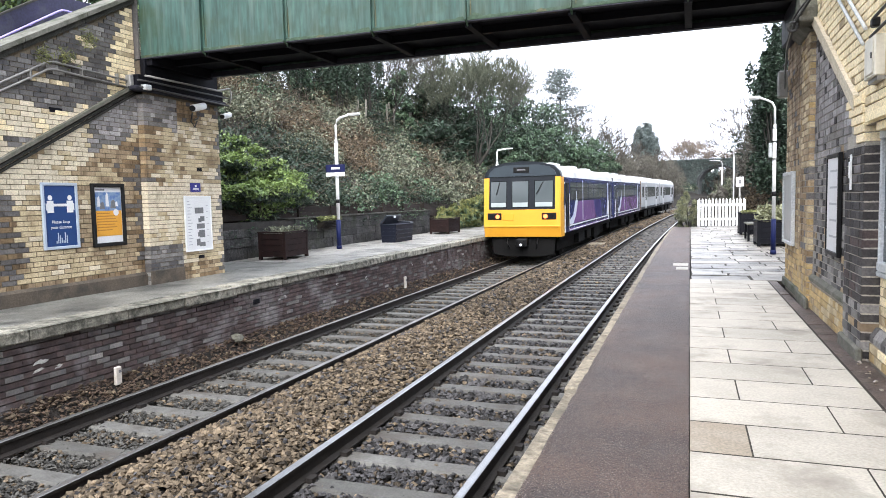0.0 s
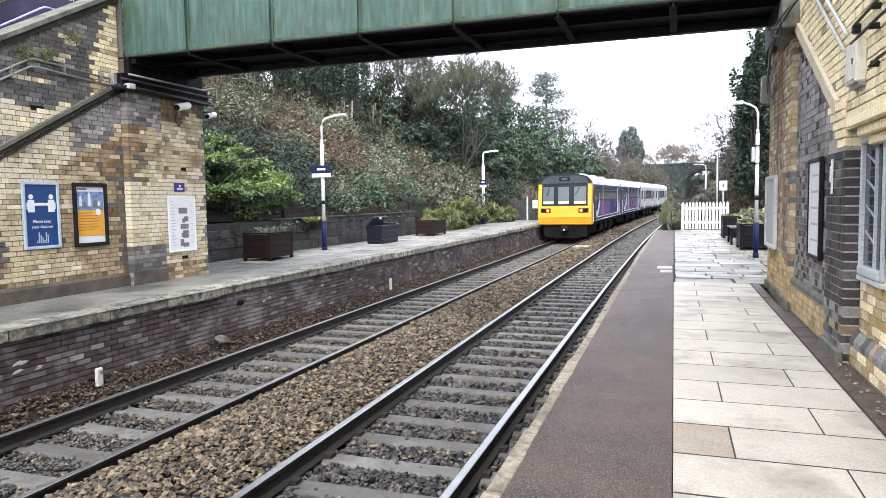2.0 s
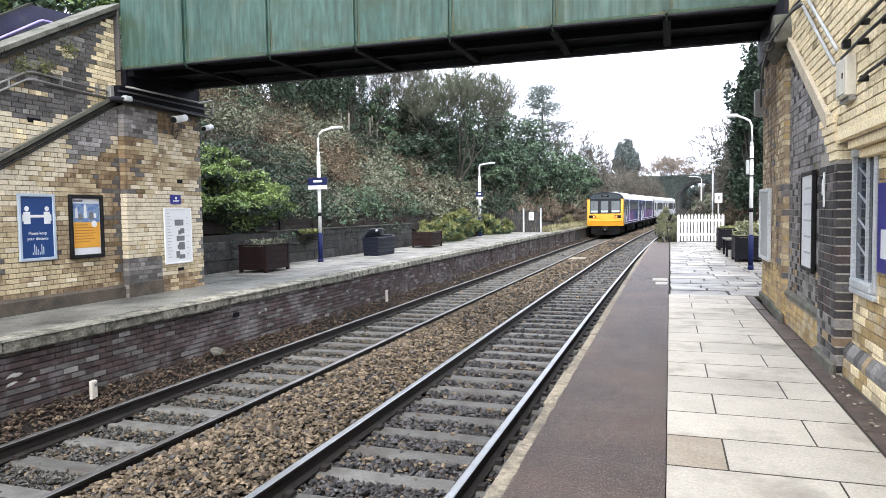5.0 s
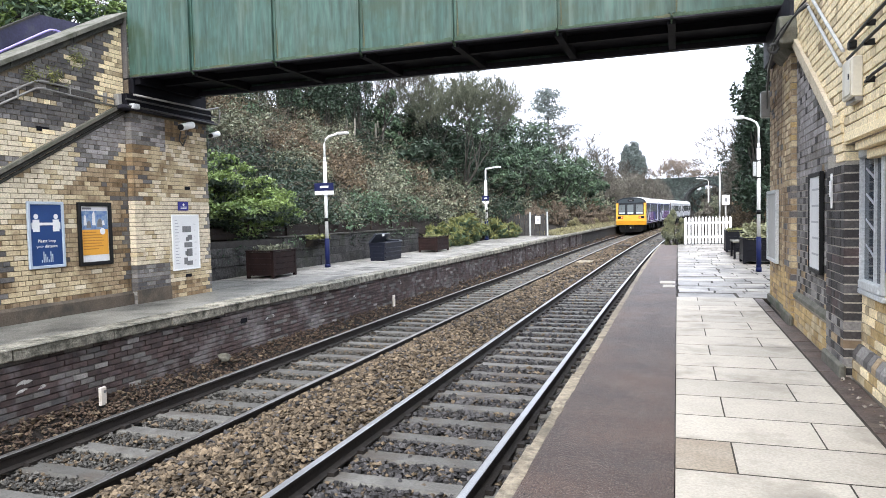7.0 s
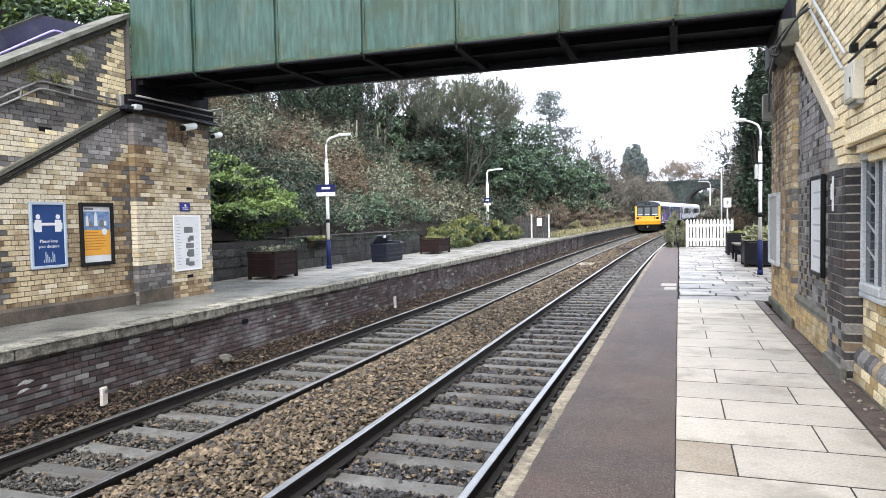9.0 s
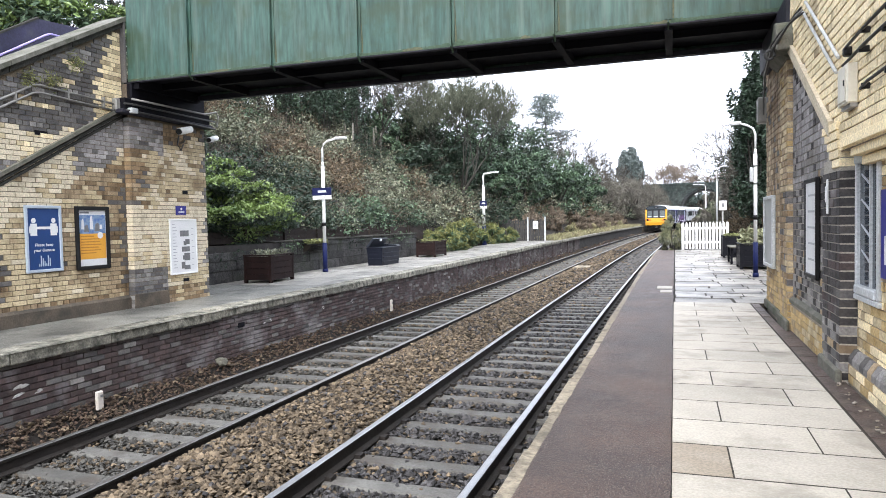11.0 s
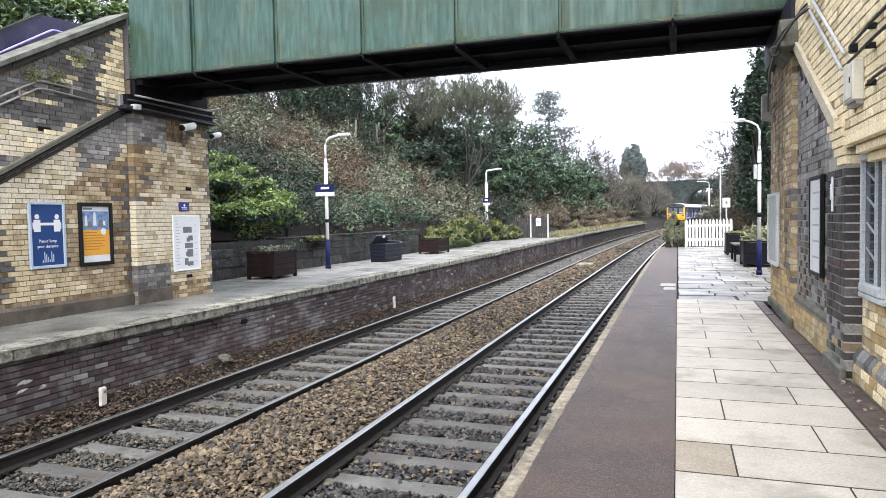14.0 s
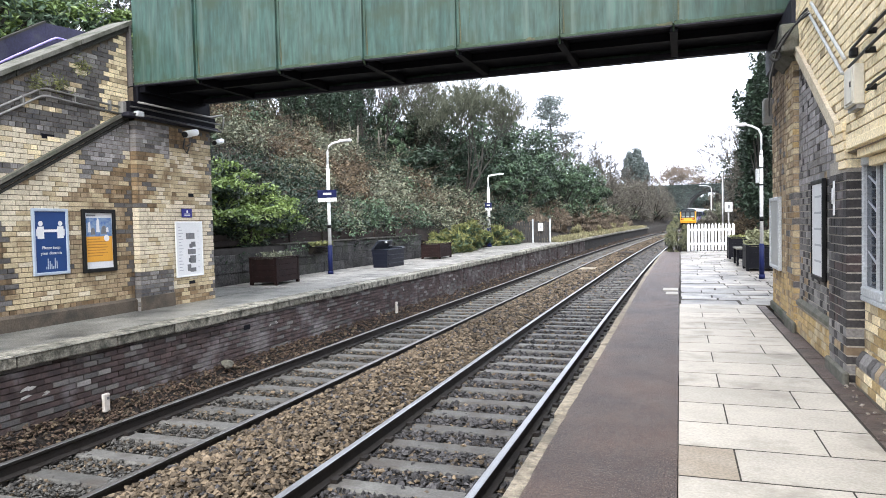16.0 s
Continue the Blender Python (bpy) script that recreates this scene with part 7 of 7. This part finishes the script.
def wall_basket():
    b = thing("wall_basket", "dark hay-rack basket with yellow-green plants on the wall", "basket", at=(-8.06, 18.2, 1.42))
    for k in range(5):
        z = 0.05 * k
        r = 0.12 + 0.055 * k
        part("rail", tube(bmesh.new(), [(0, -0.3 - 0.06 * k, z), (r, -0.25 - 0.06 * k, z), (r, 0.25 + 0.06 * k, z), (0, 0.3 + 0.06 * k, z)], 0.012, 6), M["black"], b)
    part("liner", prism([(0.0, -0.01), (0.10, 0.0), (0.31, 0.22), (0.0, 0.22)], "y", -0.5, 0.5), M["earth"], b)
    n = 300
    pts = np.stack([rng.uniform(0.0, 0.32, n), rng.uniform(-0.52, 0.52, n), 0.22 + rng.uniform(-0.02, 0.12, n)], -1)
    leaves("foliage", pts, 0.12, M["leaf_fern"], b)["kind"] = "stuff"


wall_basket()


# ---------------------------------------------------------------- retaining wall
def retaining_wall():
    w = thing("retaining_wall", "dark mossy stone retaining wall with timber boards above", "retaining wall", kind="structure")
    part("core", box(-8.6, -8.13, 11.36, 27.2, 0.4, 1.72), M["mortar_dark"], w)
    z = 0.80
    for k, h in enumerate((0.30, 0.24, 0.22, 0.17)):
        y = 11.4
        while y < 27.0:
            ln = random.uniform(0.8, 1.7)
            if not (k == 3 and y < 16.2):
                part("stone", box(-8.16, -8.10 + random.uniform(-0.015, 0.015), y + 0.003, min(y + ln, 27.15) - 0.003, z + 0.003, z + h - 0.003, 0.012), M["wallstone"], w)
            y += ln
        z += h
    y = 16.2
    while y < 27.1:
        ln = random.uniform(0.7, 1.2)
        part("coping", box(-8.45, -8.06 + random.uniform(-0.02, 0.02), y + 0.004, min(y + ln, 27.2) - 0.004, 1.73, 1.775 + random.uniform(-0.015, 0.02), 0.012), M["stone_black"], w)
        y += ln
    for i in range(4):
        for k in range(2):
            part("board", box(-8.56, -8.52, 11.4 + 4.0 * i, 15.39 + 4.0 * i, 1.76 + 0.15 * k, 1.905 + 0.15 * k, 0.004), M["boards"], w)
    for i in range(9):
        part("post", box(-8.519, -8.46, 11.5 + 1.95 * i, 11.6 + 1.95 * i, 1.6, 2.12, 0.005), M["boards"], w)
    part("raked_board", prism([(27.3, 2.12), (30.2, 1.45), (30.2, 1.1), (27.3, 1.7)], "x", -8.5, -8.44), M["boards"], w)
    part("end_wall", box(-8.6, -8.2, 27.2, 30.4, 0.4, 1.3), M["mortar_dark"], w)


retaining_wall()
for k, (y0, y1, z, n) in enumerate(((16.4, 18.2, 1.72, 260), (20.3, 21.9, 1.70, 200), (23.5, 26.8, 1.74, 420), (12.0, 15.0, 1.5, 320))):
    iv = np.stack([rng.uniform(-8.32, -8.02, n), rng.uniform(y0, y1, n), z + rng.normal(0, 0.07, n) - np.abs(rng.normal(0, 0.16, n))], -1)
    tagged(leaves("ivy_trail", iv, 0.085, M["leaf_dark"] if k % 2 else M["leaf_mid"]), "trailing ivy over the retaining wall", "ivy", kind="stuff")


# ---------------------------------------------------------------- fences and platform-end things
def picket_fence():
    f = thing("picket_fence", "white painted picket fence across the platform end", "fence", at=(2.72, 30.1, PR))
    n, w = 14, 1.70
    for i in range(n):
        x = w * i / (n - 1)
        part("picket", prism([(x - 0.042, 0.05), (x + 0.042, 0.05), (x + 0.042, 1.10), (x, 1.18), (x - 0.042, 1.10)], "y", -0.02, 0.0), M["white"], f)
    for z in (0.28, 0.86):
        part("rail", box(-0.05, w + 0.05, 0.002, 0.05, z, z + 0.09, 0.006), M["white"], f)
    for x in (-0.02, w + 0.02):
        part("post", box(x - 0.05, x + 0.05, 0.052, 0.15, 0, 1.12, 0.01), M["white"], f)


picket_fence()


def stop_sign():
    s = thing("track_sign", "small white square sign with a dark mark on a post", "sign", at=(4.31, 31.0, PR))
    part("post", tube(bmesh.new(), [(0, 0, -0.1), (0, 0, 1.95)], 0.035, 10), M["steel"], s)
    part("plate", box(-0.15, 0.15, -0.05, -0.036, 1.64, 2.04, 0.004), M["white"], s)
    part("mark", box(-0.04, 0.05, -0.053, -0.05, 1.76, 1.93), M["ink"], s)


stop_sign()


def end_fence():
    f = thing("timber_fence", "weathered grey timber fence at the platform end", "fence", at=(-8.9, 42.6, PLZ + 0.1))
    for i in range(22):
        x = 0.16 * i
        part("board", box(x, x + 0.13, 0, 0.025, 0.0, 1.28 + 0.05 * ((i * 7) % 3), 0.004), M["boards_grey"], f)
    for z in (0.3, 1.0):
        part("rail", box(0, 3.5, 0.026, 0.07, z, z + 0.1), M["boards_grey"], f)
    for x in (2.45, 3.55):
        part("post", box(x - 0.045, x + 0.045, -0.1, 0.0, -0.1, 1.5, 0.01), M["frame_pale"], f)
    part("sign_plate", box(2.80, 3.12, -0.13, -0.11, 0.75, 1.25, 0.005), M["white"], f)
    part("sign_mark", box(2.88, 3.04, -0.134, -0.13, 0.9, 1.1), M["pale_mark_grey"], f)


M["boards_grey"] = mat("grey_fence_boards", (0.06, 0.058, 0.056), (0.035, 0.034, 0.034), 3, 40, 0.85, 0.3, own=True)
end_fence()


def trackside():
    for label, y, z, h in (("white painted marker against the platform wall", 6.75, -0.03, 0.14), ("small white marker against the platform wall", 16.3, 0.0, 0.2)):
        m = thing("marker_post", label, "marker", at=(-4.66, y, z))
        bm = box(-0.025, 0.025, -0.052, 0.052, -0.1, h, 0.012)
        part("post", bm, M["stone_white"], m)
        part("mark", box(0.03, 0.033, -0.01, 0.03, h * 0.45, h * 0.7), M["ink"], m)
    s = thing("cover_slab", "pale concrete slab lying between the tracks", "slab", at=(-1.66, 31.6, 0.02))
    part("slab", box(-0.35, 0.35, -0.6, 0.6, -0.05, 0.03, 0.01), M["stone_pale"], s)
    s = thing("cover_slab", "dark board lying between the tracks", "slab", at=(-0.9, 45.6, 0.12))
    part("slab", box(-0.35, 0.35, -0.8, 0.8, -0.05, 0.03, 0.01), M["boards"], s)
    r = thing("loose_stone", "rough grey-brown stone against the platform wall", "stone", at=(-4.62, 9.2, 0.0))
    bm = bmesh.new()
    bmesh.ops.create_icosphere(bm, subdivisions=2, radius=0.09)
    for v in bm.verts:
        v.co *= 1 + 0.5 * noise.noise(v.co * 14)
        v.co.z *= 0.8
    part("stone", bm, M["stone"], r)


M["stone_white"] = mat("flaking_white_paint", (0.62, 0.58, 0.54), (0.5, 0.44, 0.38), 9, 50, 0.7, 0.2, own=True)
trackside()


# ---------------------------------------------------------------- conduits, cameras, boxes
def left_services():
    c = thing("wall_conduit", "pair of grey conduits clipped along the stair tower", "conduit")
    for k, dz in enumerate((0.0, -0.11)):
        pts = [(-6.55, 5.8, 3.36 + dz), (-6.55, 7.0, 4.01 + dz), (-6.55, 7.6, 4.34 + dz), (-6.55, 7.72, 4.36 + dz), (-6.55, 9.15, 4.30 + dz)]
        part("pipe", tube(bmesh.new(), pts, 0.017, 8), M["steel"], c)
        part("pipe", tube(bmesh.new(), [(-6.38, 9.16, 4.31 + dz), (-6.34, 9.3, 4.31 + dz), (-6.34, 11.5, 4.30 + dz * 1.3)], 0.016, 8), M["dark_pipe"], c)
    part("pipe", tube(bmesh.new(), [(-6.34, 9.3, 4.40), (-6.34, 11.2, 4.41), (-6.34, 11.55, 4.5), (-6.34, 11.6, 4.42), (-6.34, 11.55, 4.2)], 0.018, 8), M["steel"], c)
    for y in (6.6, 7.3, 8.2, 8.9):
        zz = 4.36 if y > 7.7 else 4.01 + (y - 7.0) * 0.55
        part("clip", box(-6.59, -6.53, y - 0.012, y + 0.012, zz - 0.14, zz + 0.025), M["steel"], c)
    part("junction_box", box(-6.59, -6.48, 9.10, 9.19, 4.16, 4.40, 0.012), M["steel"], c)
    f = thing("floodlight", "small white floodlight on the tower corner", "floodlight", at=(-6.36, 9.32, 4.20))
    part("bracket", tube(bmesh.new(), [(-0.1, -0.1, -0.02), (0.02, 0.0, 0.0)], 0.02, 6), M["steel"], f)
    part("body", box(-0.05, 0.06, -0.07, 0.08, -0.04, 0.05, 0.015, 2), M["frame_pale"], f)
    for at, s, label in (((-6.32, 10.55, 4.02), 1.0, "white bullet security camera on a bracket"), ((-6.34, 11.38, 3.95), 0.8, "small white security camera at the pier corner")):
        k = thing("security_camera", label, "camera", at=at)
        body = part("body", tube(bmesh.new(), [(0.06, -0.20 * s, -0.05 * s), (0.0, 0.18 * s, 0.04 * s)], 0.065 * s, 14), M["white"], k)
        part("lens", tube(bmesh.new(), [(0.065, -0.225 * s, -0.055 * s), (0.06, -0.20 * s, -0.05 * s)], 0.055 * s, 14), M["black"], body)
        part("bracket", tube(bmesh.new(), [(-0.16, 0.1, -0.22), (-0.05, 0.06, -0.2), (0.0, 0.03, -0.05)], 0.02, 8), M["steel"], k)
        part("cable", tube(bmesh.new(), [(-0.14, 0.02, -0.10), (-0.13, -0.04, -0.26), (-0.13, 0.06, -0.36), (-0.14, 0.14, -0.24)], 0.014, 6), M["dark_pipe"], k)
    for y, z, n, label in ((7.55, 4.42, 90, "small green fern growing from the brickwork"), (7.93, 4.44, 130, "small green fern growing from the brickwork"), (8.36, 4.80, 110, "hanging fern growing from the brickwork")):
        fe = thing("wall_fern", label, "fern", at=(-6.57, y, z))
        p = rng.normal(0, 1, (n, 3)) * np.array([0.04, 0.075, 0.065]) + np.array([0.04, 0, 0.03])
        leaves("fronds", p, 0.065, M["leaf_fern"], fe, 0.1, 0.25)["kind"] = "stuff"


left_services()


def right_services():
    b = thing("junction_box", "cream metal junction box on the stair wall", "junction box", at=(3.645, 5.80, 3.005))
    part("case", box(-0.075, 0, -0.15, 0.15, 0, 0.29, 0.008), M["cream_box"], b)
    door = part("door", box(-0.083, -0.0755, -0.13, 0.09, 0.02, 0.27, 0.004), M["cream_box"], b)
    part("catch", box(-0.089, -0.083, -0.11, -0.095, 0.13, 0.17), M["black"], door)
    part("bracket", box(-0.05, 0, -0.14, 0.14, -0.03, 0.0), M["steel"], b)
    c = thing("wall_conduit", "pale conduits running down the stair wall", "conduit")
    for (ya, za), (yb, zb) in (((7.67, 4.22), (6.20, 3.33)), ((7.55, 4.29), (6.12, 3.43))):
        part("pipe", tube(bmesh.new(), [(3.61, ya, za), (3.61, yb, zb)], 0.014, 8), M["frame_pale"], c)
    c = thing("cable_run", "black cables clamped to the stair wall", "cables")
    for dz, d in ((3.44, 0.0), (3.31, 0.015), (3.06, 0.0)):
        part("cable", tube(bmesh.new(), [(3.60 - d, 5.85 if dz > 3.2 else 5.4, dz), (3.60 - d, 5.2, dz + 0.02), (3.60 - d, 3.0, dz + 0.03)], 0.011, 8), M["dark_pipe"], c)
        for y in (5.35, 4.8, 4.3):
            part("clamp", box(3.592 - d, 3.648, y - 0.012, y + 0.012, dz - 0.012, dz + 0.03, 0.004), M["black"], c)
    part("gland", box(3.59, 3.648, 5.82, 5.90, 3.38, 3.45, 0.015, 2), M["black"], c)
    c = thing("cable_run", "dark cables looping round the bridge bearing", "cables")
    for k in range(3):
        part("cable", tube(bmesh.new(), [(3.60, 7.61 + 0.05 * k, 4.20 + 0.04 * k), (3.58, 7.95, 4.24 + 0.02 * k), (3.50, 8.45, 4.22 - 0.03 * k), (3.44, 8.62, 4.14 - 0.04 * k), (3.46, 9.4, 4.02 - 0.05 * k), (3.58, 10.6, 3.9 - 0.05 * k), (3.66, 11.3, 3.8 - 0.04 * k)], 0.012, 6), M["steel"] if k == 1 else M["dark_pipe"], c)
    bm = bmesh.new()
    pts = [(3.42 + 0.05 * math.cos(a), 8.62, 4.03 + 0.05 * math.sin(a)) for a in (6.283 * i / 16 for i in range(17))]
    part("coil", tube(bm, pts, 0.018, 6), M["dark_pipe"], c)
    s = thing("loudspeaker", "grey loudspeaker at the building corner", "loudspeaker", at=(3.67, 11.58, 3.86))
    part("horn", box(-0.07, 0.09, -0.08, 0.10, -0.24, 0.16, 0.02), M["steel"], s)
    part("bracket", tube(bmesh.new(), [(0.0, -0.02, 0.22), (0.08, -0.25, 0.3)], 0.02, 6), M["black"], s)


M["cream_box"] = mat("cream_painted_metal", (0.66, 0.62, 0.52), (0.56, 0.52, 0.43), 4, 40, 0.5, 0.05, own=True, streak=(0.3, 0.26, 0.2))
right_services()


# ---------------------------------------------------------------- road bridge in the distance
def road_bridge():
    b = thing("road_bridge", "ivy-darkened stone arch road bridge over the line", "bridge", kind="structure", at=(8.7, 168.0, 0.6))
    b.rotation_euler = (0, 0, -heading(160))
    top, R, cz = 9.4, 4.6, 3.6
    pts = [(-26, -1), (-R, -1), (-R, cz)]
    pts += [(-R * math.cos(a), cz + R * 0.92 * math.sin(a)) for a in (math.pi * i / 16 for i in range(1, 16))]
    pts += [(R, cz), (R, -1), (22, -1), (22, top - 0.3), (8, top), (-10, top), (-26, top - 0.5)]
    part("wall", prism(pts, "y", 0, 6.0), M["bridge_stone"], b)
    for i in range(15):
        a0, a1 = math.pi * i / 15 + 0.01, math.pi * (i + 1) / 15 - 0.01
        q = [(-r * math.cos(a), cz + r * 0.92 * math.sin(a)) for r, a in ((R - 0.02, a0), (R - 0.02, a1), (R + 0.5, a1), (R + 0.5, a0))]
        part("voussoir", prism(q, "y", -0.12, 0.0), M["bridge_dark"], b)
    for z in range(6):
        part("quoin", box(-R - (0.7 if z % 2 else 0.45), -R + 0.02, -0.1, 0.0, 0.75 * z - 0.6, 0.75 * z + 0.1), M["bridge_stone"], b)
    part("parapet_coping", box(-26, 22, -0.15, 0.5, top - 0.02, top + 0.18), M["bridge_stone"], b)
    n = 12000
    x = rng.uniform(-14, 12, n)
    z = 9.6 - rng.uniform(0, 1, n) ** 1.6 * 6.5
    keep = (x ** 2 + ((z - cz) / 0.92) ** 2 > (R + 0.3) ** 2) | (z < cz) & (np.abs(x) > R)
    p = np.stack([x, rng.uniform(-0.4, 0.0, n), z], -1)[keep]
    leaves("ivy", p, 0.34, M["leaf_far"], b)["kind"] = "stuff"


# bridge stone with the haze put into its colour
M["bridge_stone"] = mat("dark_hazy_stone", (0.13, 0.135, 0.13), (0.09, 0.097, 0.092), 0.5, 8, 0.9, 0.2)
M["bridge_dark"] = mat("dark_arch_stone", (0.06, 0.06, 0.062), (0.045, 0.046, 0.05), 1, 8, 0.9, 0.2)
road_bridge()


# ---------------------------------------------------------------- what moves
def motions():
    times = [i * 0.5 for i in range(33)]
    for car, back in CARS:
        walk(car, [(t, car_pose(train_front(t) + back)) for t in times])


motions()
